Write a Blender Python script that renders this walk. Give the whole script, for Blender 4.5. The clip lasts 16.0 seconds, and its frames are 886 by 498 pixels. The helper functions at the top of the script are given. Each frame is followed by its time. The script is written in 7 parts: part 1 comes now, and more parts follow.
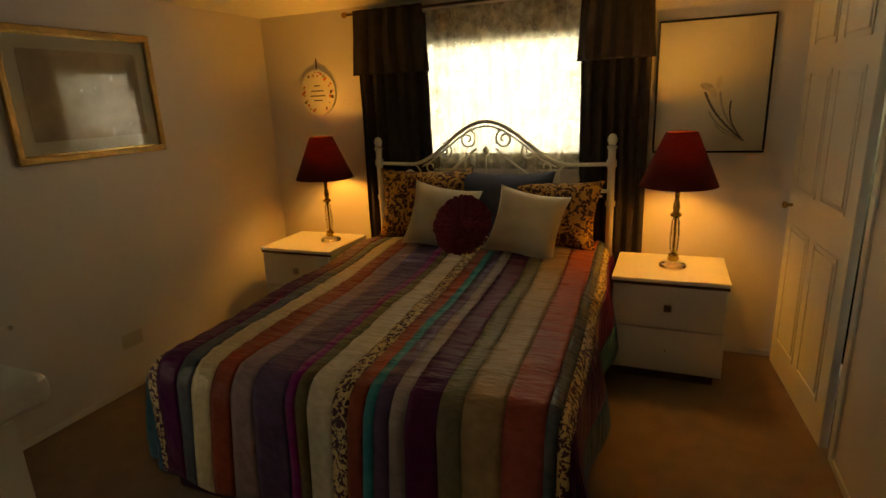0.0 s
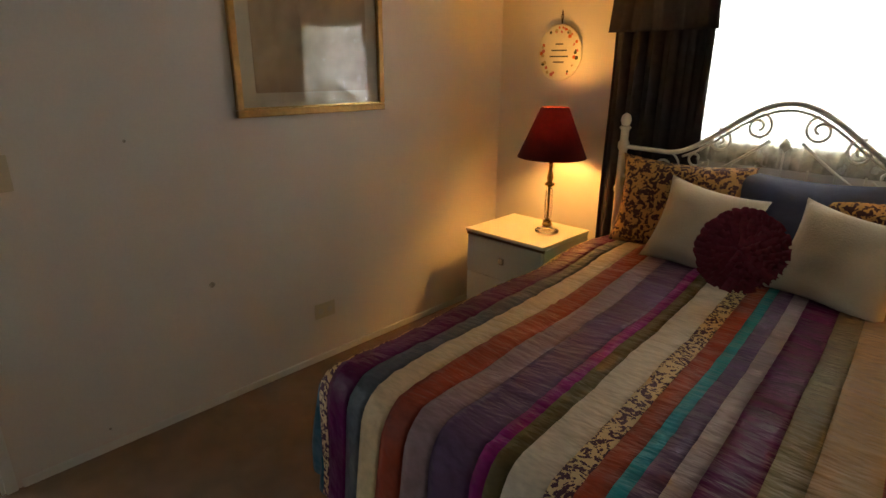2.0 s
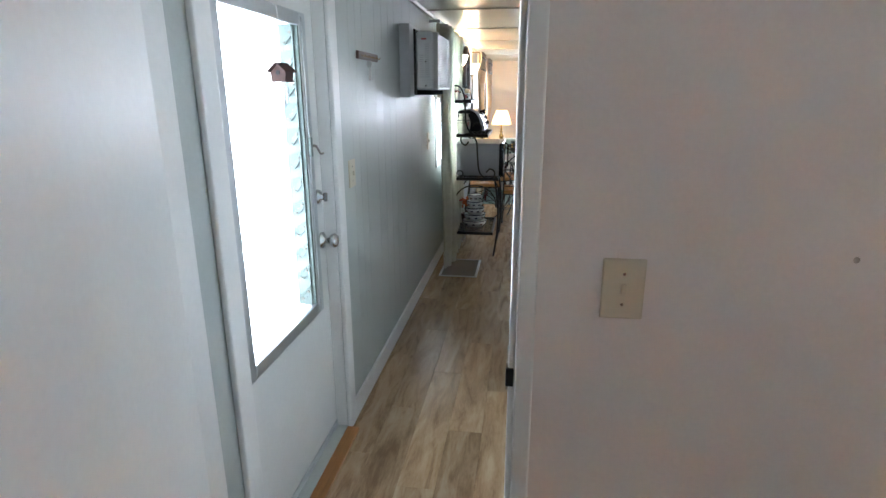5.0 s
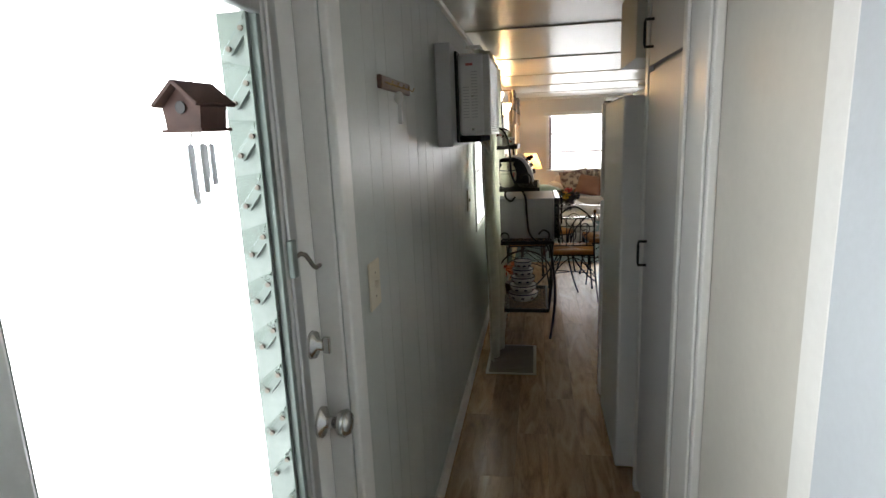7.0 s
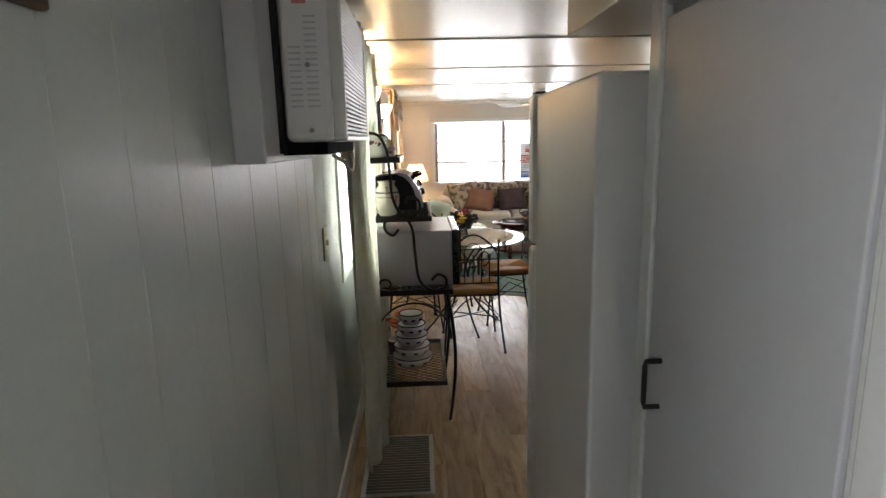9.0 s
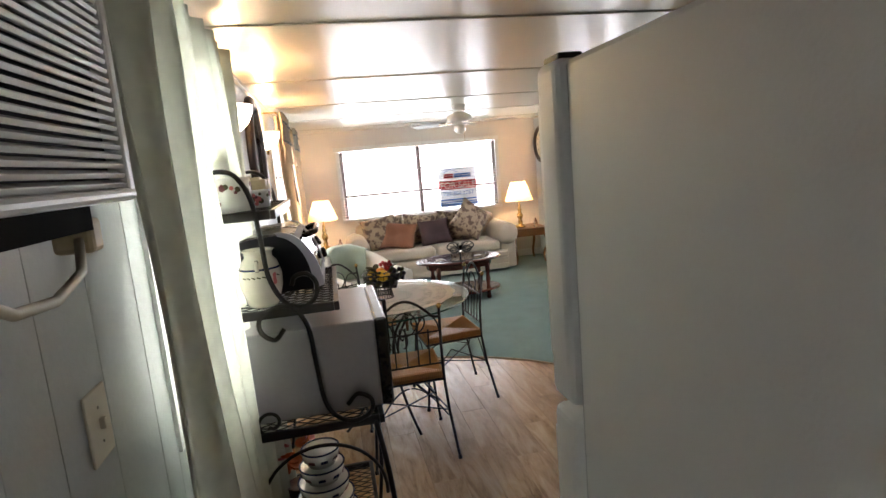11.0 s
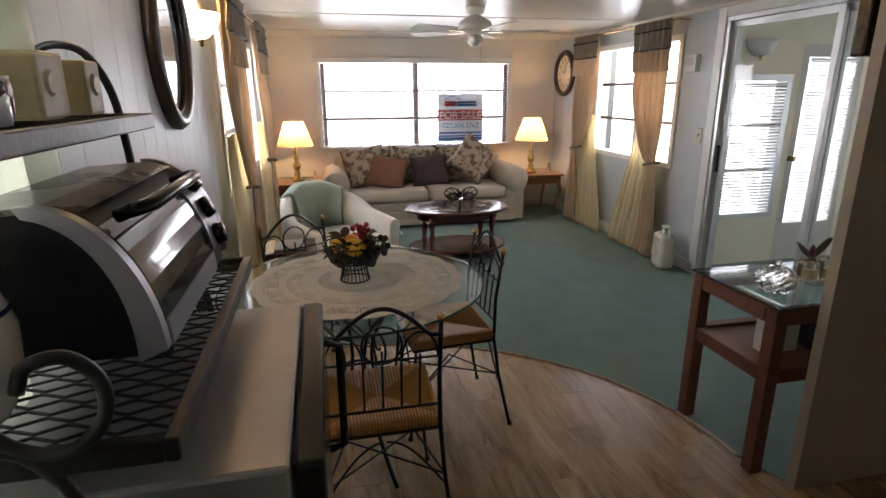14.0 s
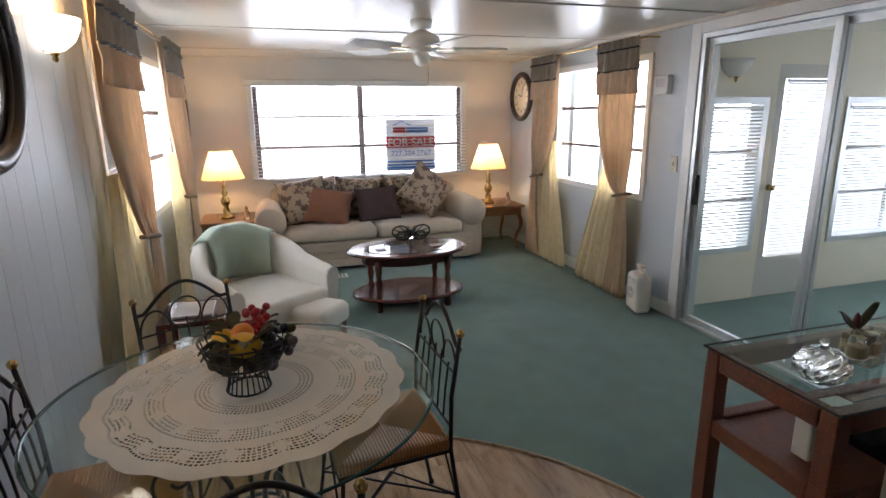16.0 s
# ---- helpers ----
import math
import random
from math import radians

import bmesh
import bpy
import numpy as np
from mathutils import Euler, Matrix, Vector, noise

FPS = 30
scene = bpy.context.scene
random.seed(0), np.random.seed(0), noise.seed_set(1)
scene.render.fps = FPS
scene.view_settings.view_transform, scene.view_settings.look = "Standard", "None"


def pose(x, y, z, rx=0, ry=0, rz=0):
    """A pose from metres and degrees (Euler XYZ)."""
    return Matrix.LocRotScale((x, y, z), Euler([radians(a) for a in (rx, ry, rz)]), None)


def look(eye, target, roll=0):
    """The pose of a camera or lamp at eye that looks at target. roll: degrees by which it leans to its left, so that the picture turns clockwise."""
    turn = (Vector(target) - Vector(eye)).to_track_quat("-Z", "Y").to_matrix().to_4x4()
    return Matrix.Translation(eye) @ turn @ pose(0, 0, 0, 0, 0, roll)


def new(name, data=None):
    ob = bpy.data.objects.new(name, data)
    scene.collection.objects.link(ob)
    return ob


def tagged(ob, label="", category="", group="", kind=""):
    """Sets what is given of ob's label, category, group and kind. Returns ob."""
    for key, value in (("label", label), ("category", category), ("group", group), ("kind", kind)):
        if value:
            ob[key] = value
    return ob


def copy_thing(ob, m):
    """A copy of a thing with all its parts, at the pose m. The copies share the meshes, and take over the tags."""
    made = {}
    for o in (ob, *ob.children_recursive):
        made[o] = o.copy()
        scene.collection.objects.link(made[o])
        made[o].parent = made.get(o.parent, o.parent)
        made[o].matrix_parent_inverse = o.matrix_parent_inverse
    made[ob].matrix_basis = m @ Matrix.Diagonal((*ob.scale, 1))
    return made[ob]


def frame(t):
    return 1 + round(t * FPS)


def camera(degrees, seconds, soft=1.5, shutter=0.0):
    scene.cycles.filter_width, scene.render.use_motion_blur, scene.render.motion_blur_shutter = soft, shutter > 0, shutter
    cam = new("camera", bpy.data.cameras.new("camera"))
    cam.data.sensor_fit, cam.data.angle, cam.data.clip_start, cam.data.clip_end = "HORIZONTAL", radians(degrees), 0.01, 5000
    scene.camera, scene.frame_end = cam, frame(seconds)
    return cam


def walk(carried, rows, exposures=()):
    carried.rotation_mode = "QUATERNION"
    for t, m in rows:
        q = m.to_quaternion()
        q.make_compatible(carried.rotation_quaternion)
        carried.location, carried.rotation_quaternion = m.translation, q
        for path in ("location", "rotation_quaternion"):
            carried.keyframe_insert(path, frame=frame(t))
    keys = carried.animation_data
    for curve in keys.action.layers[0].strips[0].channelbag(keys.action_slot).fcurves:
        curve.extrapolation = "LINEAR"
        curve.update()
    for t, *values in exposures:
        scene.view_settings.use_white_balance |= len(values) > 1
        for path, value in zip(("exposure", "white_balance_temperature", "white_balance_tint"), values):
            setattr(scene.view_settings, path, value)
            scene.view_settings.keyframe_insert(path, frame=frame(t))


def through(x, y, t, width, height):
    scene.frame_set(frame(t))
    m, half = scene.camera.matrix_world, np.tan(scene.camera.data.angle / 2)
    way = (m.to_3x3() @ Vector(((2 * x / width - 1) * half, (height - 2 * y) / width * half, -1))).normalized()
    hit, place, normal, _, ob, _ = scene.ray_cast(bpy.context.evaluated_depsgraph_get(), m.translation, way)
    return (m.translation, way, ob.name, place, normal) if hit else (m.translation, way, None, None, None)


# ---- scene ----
cam = camera(77.9, 16.0)
PATH = [
    (0, (-0.224, 0.229, 1.467), (-0.971, 2.008, 0.938), -2.5),
    (0.5, (-0.288, 0.376, 1.461), (-1.091, 2.112, 0.878), -1.5),
    (1, (-0.353, 0.525, 1.451), (-1.452, 2.083, 0.849), -0.6),
    (1.5, (-0.501, 0.625, 1.456), (-1.645, 2.147, 0.844), -0.3),
    (2, (-0.66, 0.692, 1.466), (-1.976, 2.058, 0.832), 0.4),
    (2.5, (-0.825, 0.775, 1.481), (-2.433, 1.773, 0.835), 2.1),
    (3, (-1.001, 0.849, 1.481), (-2.776, 1.502, 0.832), 1.1),
    (3.5, (-1.212, 0.876, 1.484), (-3.06, 1.344, 0.877), -0.4),
    (4, (-1.432, 0.858, 1.495), (-3.332, 1.015, 0.891), -0.3),
    (4.5, (-1.651, 0.83, 1.488), (-3.552, 0.615, 0.906), 0.0),
    (4.7, (-1.74, 0.802, 1.483), (-3.638, 0.544, 0.907), -0.1),
    (6.8, (-2.798, 0.434, 1.496), (-4.728, 0.094, 1.095), -1.9),
    (7, (-2.915, 0.411, 1.497), (-4.844, 0.072, 1.094), -2.4),
    (7.5, (-3.201, 0.385, 1.483), (-5.148, 0.162, 1.081), -2.4),
    (8, (-3.49, 0.356, 1.475), (-5.448, 0.312, 1.068), -5.5),
    (8.2, (-3.585, 0.365, 1.474), (-5.544, 0.334, 1.07), -3.6),
    (10.3, (-4.849, 0.395, 1.527), (-6.807, 0.572, 1.157), -2.8),
    (10.5, (-4.923, 0.444, 1.517), (-6.882, 0.642, 1.161), -3.6),
    (11, (-5.152, 0.441, 1.508), (-7.091, 0.82, 1.196), -5.0),
    (11.5, (-5.376, 0.459, 1.503), (-7.309, 0.865, 1.189), -4.1),
    (12, (-5.563, 0.502, 1.472), (-7.504, 0.843, 1.136), -3.9),
    (12.5, (-5.764, 0.519, 1.46), (-7.694, 0.893, 1.089), -4.4),
    (13, (-5.965, 0.543, 1.446), (-7.851, 1.015, 0.979), -2.7),
    (13.5, (-6.138, 0.589, 1.457), (-8.035, 0.955, 0.938), -0.6),
    (14, (-6.289, 0.589, 1.452), (-8.166, 0.998, 0.898), -0.3),
    (14.5, (-6.469, 0.602, 1.472), (-8.329, 1.104, 0.936), 0.0),
    (15, (-6.652, 0.707, 1.472), (-8.529, 1.179, 0.971), 1.6),
    (15.5, (-6.786, 0.803, 1.461), (-8.688, 1.178, 0.971), 0.4),
    (16, (-6.887, 0.8, 1.462), (-8.746, 1.361, 0.986), -0.6),
]
walk(cam, [(t, look(eye, target, roll)) for t, eye, target, roll in PATH], [(0, -0.5, 11000, 4), (1.5, 0.0, 9200, 6), (2.5, 0.6, 5000, 10), (3.5, 1.3, 5000, 12), (4.5, 1.4, 5200, 12), (7, 0.35, 6400, 14), (8, 0.5, 6400, 14), (10.5, 1.2, 6200, 18), (11.2, 1.0, 6200, 18), (12, 0.5, 6300, 19), (12.5, 0.15, 6400, 20), (14, 0.25, 6200, 20), (16, 0.4, 5800, 18)])

# ---- world, sun, large lights ----
world = bpy.data.worlds.new("sky")
scene.world = world
world.use_nodes = True
_wn = world.node_tree
_sky = _wn.nodes.new("ShaderNodeTexSky")
_sky.sky_type, _sky.sun_disc = "NISHITA", False
_sky.sun_elevation, _sky.sun_rotation = radians(74), radians(60)
_wn.links.new(_sky.outputs[0], _wn.nodes["Background"].inputs[0])
_wn.nodes["Background"].inputs[1].default_value = 0.12

sun = new("sun", bpy.data.lights.new("sun", "SUN"))
sun.data.energy, sun.data.angle, sun.data.color = 2.0, radians(0.5), (1.0, 0.95, 0.88)
sun.matrix_basis = look((0, 0, 0), (-0.25, -0.12, -0.96))

CEIL, W, BX, FX = 2.045, 3.5, -2.88, -13.0


def window_light(eye, target, wide, high, watts, colour=(0.93, 0.97, 1.0)):
    """Sky light in a window's opening."""
    ob = new("window_light", bpy.data.lights.new("window_light", "AREA"))
    ob.data.shape, ob.data.size, ob.data.size_y = "RECTANGLE", wide, high
    ob.data.energy, ob.data.color = watts, colour
    ob.matrix_basis = look(eye, target)
    return ob


def bulb(place, watts, colour=(1.0, 0.56, 0.2), radius=0.03):
    ob = new("bulb_light", bpy.data.lights.new("bulb_light", "POINT"))
    ob.data.energy, ob.data.color, ob.data.shadow_soft_size = watts, colour, radius
    ob.matrix_basis = pose(*place)
    return ob


window_light((-1.16, 3.62, 1.45), (-1.16, 0, 1.2), 0.9, 0.7, 20.0)
window_light((-6.995, -0.1, 1.37), (-6.995, 3, 1.37), 0.8, 0.85, 18.0)
window_light((-3.55, -0.16, 1.19), (-3.8, 3, 1.1), 0.36, 1.0, 2.4)
window_light((-10.85, -0.25, 1.32), (-10.85, 3, 1.1), 1.75, 0.95, 6)
window_light((-13.3, 1.73, 1.3), (-9, 1.73, 0.9), 2.3, 0.95, 10)
window_light((-11.2, 3.75, 1.33), (-11.2, 0, 1.0), 1.3, 0.95, 6)
window_light((-9.1, 6.3, 1.5), (-9.1, 3, 0.8), 3.0, 1.6, 8)

# ---- materials ----


def mat(name, colour, rough=0.6, metal=0.0, vary=0.12, scale=6.0, bump=0.0, bump_scale=60.0, grain=None, dist=0.004, coat=0.0, sheen=0.0, spec=0.5):
    """A painted, woven or cast surface: two scales of colour change, a rough map and fine relief."""
    m = bpy.data.materials.new(name)
    m.use_nodes = True
    t = m.node_tree
    b = t.nodes["Principled BSDF"]
    co = t.nodes.new("ShaderNodeTexCoord")
    mp = t.nodes.new("ShaderNodeMapping")
    t.links.new(co.outputs["Object"], mp.inputs["Vector"])
    if grain:
        mp.inputs["Scale"].default_value = grain
    n1, n2 = t.nodes.new("ShaderNodeTexNoise"), t.nodes.new("ShaderNodeTexNoise")
    for n, s, d in ((n1, scale, 5.0), (n2, bump_scale, 3.0)):
        n.inputs["Scale"].default_value, n.inputs["Detail"].default_value = s, d
        t.links.new(mp.outputs[0], n.inputs["Vector"])
    mixed = t.nodes.new("ShaderNodeMath")
    mixed.operation = "MULTIPLY_ADD"
    mixed.inputs[1].default_value, mixed.inputs[2].default_value = 0.35, 0.0
    t.links.new(n2.outputs[0], mixed.inputs[0])
    add = t.nodes.new("ShaderNodeMath")
    add.operation = "MULTIPLY_ADD"
    add.inputs[1].default_value = 0.65
    t.links.new(n1.outputs[0], add.inputs[0])
    t.links.new(mixed.outputs[0], add.inputs[2])
    ramp = t.nodes.new("ShaderNodeValToRGB")
    lo, hi = 1 - vary, 1 + vary
    ramp.color_ramp.elements[0].position, ramp.color_ramp.elements[1].position = 0.3, 0.7
    ramp.color_ramp.elements[0].color = (*[min(1, c * lo) for c in colour], 1)
    ramp.color_ramp.elements[1].color = (*[min(1, c * hi) for c in colour], 1)
    t.links.new(add.outputs[0], ramp.inputs[0])
    t.links.new(ramp.outputs[0], b.inputs["Base Color"])
    rr = t.nodes.new("ShaderNodeMapRange")
    rr.inputs[3].default_value, rr.inputs[4].default_value = max(0.02, rough - 0.1), min(1, rough + 0.1)
    t.links.new(n1.outputs[0], rr.inputs[0])
    t.links.new(rr.outputs[0], b.inputs["Roughness"])
    b.inputs["Metallic"].default_value = metal
    b.inputs["Coat Weight"].default_value = coat
    b.inputs["Sheen Weight"].default_value = sheen
    b.inputs["Specular IOR Level"].default_value = spec
    if bump:
        bp = t.nodes.new("ShaderNodeBump")
        bp.inputs["Strength"].default_value, bp.inputs["Distance"].default_value = bump, dist
        t.links.new(n2.outputs[0], bp.inputs["Height"])
        t.links.new(bp.outputs[0], b.inputs["Normal"])
    return m


def glass_mat(name, tint=(1, 1, 1), rough=0.0, ior=1.45):
    m = bpy.data.materials.new(name)
    m.use_nodes = True
    b = m.node_tree.nodes["Principled BSDF"]
    b.inputs["Base Color"].default_value = (*tint, 1)
    b.inputs["Transmission Weight"].default_value, b.inputs["Roughness"].default_value, b.inputs["IOR"].default_value = 1.0, rough, ior
    return m


def pane_mat(name, tint=(0.985, 0.99, 0.985), gloss=0.12):
    """A thin flat pane: sees through, with a clear reflection."""
    m = bpy.data.materials.new(name)
    m.use_nodes = True
    t = m.node_tree
    out = t.nodes["Material Output"]
    t.nodes.remove(t.nodes["Principled BSDF"])
    a, g, mix, fr, pw, ma = (t.nodes.new(k) for k in ("ShaderNodeBsdfTransparent", "ShaderNodeBsdfGlossy", "ShaderNodeMixShader", "ShaderNodeLayerWeight", "ShaderNodeMath", "ShaderNodeMath"))
    a.inputs[0].default_value = (*tint, 1)
    g.inputs["Roughness"].default_value = 0.01
    fr.inputs[0].default_value = 0.5
    pw.operation, ma.operation = "POWER", "MULTIPLY_ADD"
    pw.inputs[1].default_value, ma.inputs[1].default_value, ma.inputs[2].default_value = 4.0, 0.6, 0.035
    t.links.new(fr.outputs["Facing"], pw.inputs[0])
    t.links.new(pw.outputs[0], ma.inputs[0])
    t.links.new(ma.outputs[0], mix.inputs[0])
    t.links.new(a.outputs[0], mix.inputs[1])
    t.links.new(g.outputs[0], mix.inputs[2])
    t.links.new(mix.outputs[0], out.inputs[0])
    return m


def glow_mat(name, colour, strength):
    m = bpy.data.materials.new(name)
    m.use_nodes = True
    b = m.node_tree.nodes["Principled BSDF"]
    b.inputs["Base Color"].default_value = (*colour, 1)
    b.inputs["Emission Color"].default_value = (*colour, 1)
    b.inputs["Emission Strength"].default_value = strength
    return m


def cloth_mat(name, colour, through=0.5, vary=0.1, scale=30.0, clear=0.0, bump=0.3):
    """Thin cloth that lets light through; clear: the share of open weave."""
    m = bpy.data.materials.new(name)
    m.use_nodes = True
    t = m.node_tree
    out = t.nodes["Material Output"]
    b = t.nodes["Principled BSDF"]
    b.inputs["Roughness"].default_value = 0.85
    n = t.nodes.new("ShaderNodeTexNoise")
    n.inputs["Scale"].default_value = scale
    co = t.nodes.new("ShaderNodeTexCoord")
    t.links.new(co.outputs["Object"], n.inputs["Vector"])
    ramp = t.nodes.new("ShaderNodeValToRGB")
    ramp.color_ramp.elements[0].position, ramp.color_ramp.elements[1].position = 0.3, 0.7
    ramp.color_ramp.elements[0].color = (*[c * (1 - vary) for c in colour], 1)
    ramp.color_ramp.elements[1].color = (*[min(1, c * (1 + vary)) for c in colour], 1)
    t.links.new(n.outputs[0], ramp.inputs[0])
    t.links.new(ramp.outputs[0], b.inputs["Base Color"])
    bp = t.nodes.new("ShaderNodeBump")
    bp.inputs["Strength"].default_value, bp.inputs["Distance"].default_value = bump, 0.003
    t.links.new(n.outputs[0], bp.inputs["Height"])
    t.links.new(bp.outputs[0], b.inputs["Normal"])
    tr = t.nodes.new("ShaderNodeBsdfTranslucent")
    t.links.new(ramp.outputs[0], tr.inputs[0])
    mix = t.nodes.new("ShaderNodeMixShader")
    mix.inputs[0].default_value = through
    t.links.new(b.outputs[0], mix.inputs[1])
    t.links.new(tr.outputs[0], mix.inputs[2])
    last = mix
    if clear:
        tp = t.nodes.new("ShaderNodeBsdfTransparent")
        mx = t.nodes.new("ShaderNodeMixShader")
        n3 = t.nodes.new("ShaderNodeTexNoise")
        n3.inputs["Scale"].default_value, n3.inputs["Detail"].default_value = 14.0, 6.0
        t.links.new(co.outputs["Object"], n3.inputs["Vector"])
        mr = t.nodes.new("ShaderNodeMapRange")
        mr.inputs[1].default_value, mr.inputs[2].default_value = 0.35, 0.65
        mr.inputs[3].default_value, mr.inputs[4].default_value = clear - 0.25, min(1, clear + 0.2)
        t.links.new(n3.outputs[0], mr.inputs[0])
        t.links.new(mr.outputs[0], mx.inputs[0])
        t.links.new(mix.outputs[0], mx.inputs[1])
        t.links.new(tp.outputs[0], mx.inputs[2])
        last = mx
    t.links.new(last.outputs[0], out.inputs[0])
    return m


M = {
    "wall_bed": mat("cream_wall_paint", (0.77, 0.72, 0.68), 0.5, vary=0.05, scale=2.5, bump=0.15, bump_scale=120),
    "wall_hall": mat("sage_wall_paint", (0.47, 0.50, 0.47), 0.36, vary=0.06, scale=3, bump=0.15, bump_scale=70),
    "wall_living": mat("pale_blue_wall_paint", (0.53, 0.57, 0.60), 0.42, vary=0.05, scale=3, bump=0.15, bump_scale=70),
    "wall_far": mat("warm_white_wall_paint", (0.74, 0.70, 0.63), 0.5, vary=0.05, scale=3, bump=0.12, bump_scale=80),
    "ceiling": mat("gloss_ceiling_paint", (0.60, 0.56, 0.47), 0.29, vary=0.04, scale=2, bump=0.2, bump_scale=60),
    "ceiling_bed": mat("matt_ceiling_paint", (0.76, 0.71, 0.6), 0.6, vary=0.05, scale=2, bump=0.3, bump_scale=40),
    "white": mat("white_gloss_paint", (0.78, 0.78, 0.75), 0.32, vary=0.05, scale=4, bump=0.08, bump_scale=60),
    "offwhite": mat("off_white_paint", (0.60, 0.58, 0.52), 0.42, vary=0.05, scale=3, bump=0.1, bump_scale=50),
    "carpet_brown": mat("brown_carpet", (0.22, 0.135, 0.078), 0.95, vary=0.3, scale=9, bump=1.0, bump_scale=260, sheen=0.2),
    "carpet_green": mat("green_carpet", (0.105, 0.185, 0.158), 0.95, vary=0.22, scale=5, bump=1.0, bump_scale=240, sheen=0.2),
    "vinyl": mat("wood_look_plank", (0.40, 0.285, 0.18), 0.3, vary=0.28, scale=5, bump=0.12, bump_scale=30, grain=(1.2, 9, 1)),
    "subfloor": mat("dark_underlay", (0.08, 0.06, 0.045), 0.9),
    "alu": mat("aluminium", (0.62, 0.64, 0.64), 0.38, 0.9, vary=0.08, bump=0.1),
    "black": mat("black_iron", (0.018, 0.017, 0.016), 0.4, 0.3, vary=0.3, bump=0.2),
    # Partition paint, lowered in tone: the shade on its face is in the colour.
    "shaded_tan": mat("shaded_tan_paint", (0.46, 0.42, 0.35), 0.5, vary=0.05, bump=0.1),
    "cream_panel": mat("cream_panel_paint", (0.80, 0.745, 0.60), 0.5, vary=0.05),
    "pane": pane_mat("window_glass"),
}
for _n in M["ceiling"].node_tree.nodes:
    if _n.type == "MAP_RANGE":
        _n.inputs[3].default_value, _n.inputs[4].default_value = 0.27, 0.31
BACK = glow_mat("daylight_backdrop", (1.0, 1.0, 1.0), 4.0)
PORCH = glow_mat("porch_daylight_backdrop", (1.0, 1.0, 1.0), 3.5)
GARDEN = glow_mat("bedroom_daylight_backdrop", (0.76, 0.87, 1.0), 1.9)
SHADE = glow_mat("shaded_yard_backdrop", (0.9, 0.95, 1.0), 1.3)

# ---- mesh helpers ----


def part(name, bm, material, parent=None, label="", smooth=False):
    """Links a bmesh as one mesh object under a thing or under a part."""
    me = bpy.data.meshes.new(name)
    bmesh.ops.recalc_face_normals(bm, faces=bm.faces)
    bm.to_mesh(me)
    bm.free()
    for m in material if isinstance(material, (list, tuple)) else (material,):
        me.materials.append(m)
    if smooth:
        me.polygons.foreach_set("use_smooth", [True] * len(me.polygons))
    ob = new(name, me)
    if parent is not None:
        ob.parent = parent
    if label:
        tagged(ob, label)
    return ob


def thing(name, label, category, x=0, y=0, z=0, rz=0, group="", kind=""):
    ob = new(name)
    ob.empty_display_size = 0.05
    ob.matrix_basis = pose(x, y, z, 0, 0, rz)
    return tagged(ob, label, category, group, kind)


def box(bm, x0, x1, y0, y1, z0, z1, bev=0.0, seg=2):
    m = Matrix.Translation(((x0 + x1) / 2, (y0 + y1) / 2, (z0 + z1) / 2)) @ Matrix.Diagonal((abs(x1 - x0), abs(y1 - y0), abs(z1 - z0), 1))
    vs = bmesh.ops.create_cube(bm, size=1.0, matrix=m)["verts"]
    if bev:
        es = list({e for v in vs for e in v.link_edges})
        bmesh.ops.bevel(bm, geom=es, offset=bev, segments=seg, affect="EDGES", profile=0.5)
    return bm


def B(*a, **k):
    return box(bmesh.new(), *a, **k)


def lathe(bm, profile, n=20, cx=0, cy=0, sx=1.0, sy=1.0):
    rings = []
    for r, z in profile:
        rings.append([bm.verts.new((cx + sx * r * math.cos(2 * math.pi * i / n), cy + sy * r * math.sin(2 * math.pi * i / n), z)) for i in range(n)])
    for a, b in zip(rings, rings[1:]):
        for i in range(n):
            bm.faces.new((a[i], a[(i + 1) % n], b[(i + 1) % n], b[i]))
    for ring in (rings[0], rings[-1]):
        bm.faces.new(ring)
    return bm


def tube(bm, pts, r, n=8, closed=False):
    """A round bar along points; r: one radius or one a point."""
    pts = [Vector(p) for p in pts]
    k = len(pts)
    rs = r if isinstance(r, (list, tuple)) else [r] * k
    side, rings = None, []
    for i, p in enumerate(pts):
        if closed:
            d = pts[(i + 1) % k] - pts[i - 1]
        else:
            d = pts[min(i + 1, k - 1)] - pts[max(i - 1, 0)]
        d.normalize()
        if side is None:
            side = d.orthogonal().normalized()
        side = (side - d * side.dot(d))
        side = side.normalized() if side.length > 1e-6 else d.orthogonal().normalized()
        up = d.cross(side)
        rings.append([bm.verts.new(p + rs[i] * (math.cos(2 * math.pi * j / n) * side + math.sin(2 * math.pi * j / n) * up)) for j in range(n)])
    for a, b in list(zip(rings, rings[1:])) + ([(rings[-1], rings[0])] if closed else []):
        for j in range(n):
            bm.faces.new((a[j], a[(j + 1) % n], b[(j + 1) % n], b[j]))
    if not closed:
        bm.faces.new(rings[0]), bm.faces.new(rings[-1])
    return bm


def T(pts, r, n=8, closed=False):
    return tube(bmesh.new(), pts, r, n, closed)


def arc(cx, cz, r, a0, a1, n=14, y=0.0, squash=1.0):
    """Points of an arc in the xz plane, degrees."""
    return [(cx + r * math.cos(radians(a0 + (a1 - a0) * i / n)), y, cz + squash * r * math.sin(radians(a0 + (a1 - a0) * i / n))) for i in range(n + 1)]


def spiral(cx, cz, r0, r1, a0, a1, n=26, y=0.0):
    out = []
    for i in range(n + 1):
        f = i / n
        r, a = r0 + (r1 - r0) * f, radians(a0 + (a1 - a0) * f)
        out.append((cx + r * math.cos(a), y, cz + r * math.sin(a)))
    return out


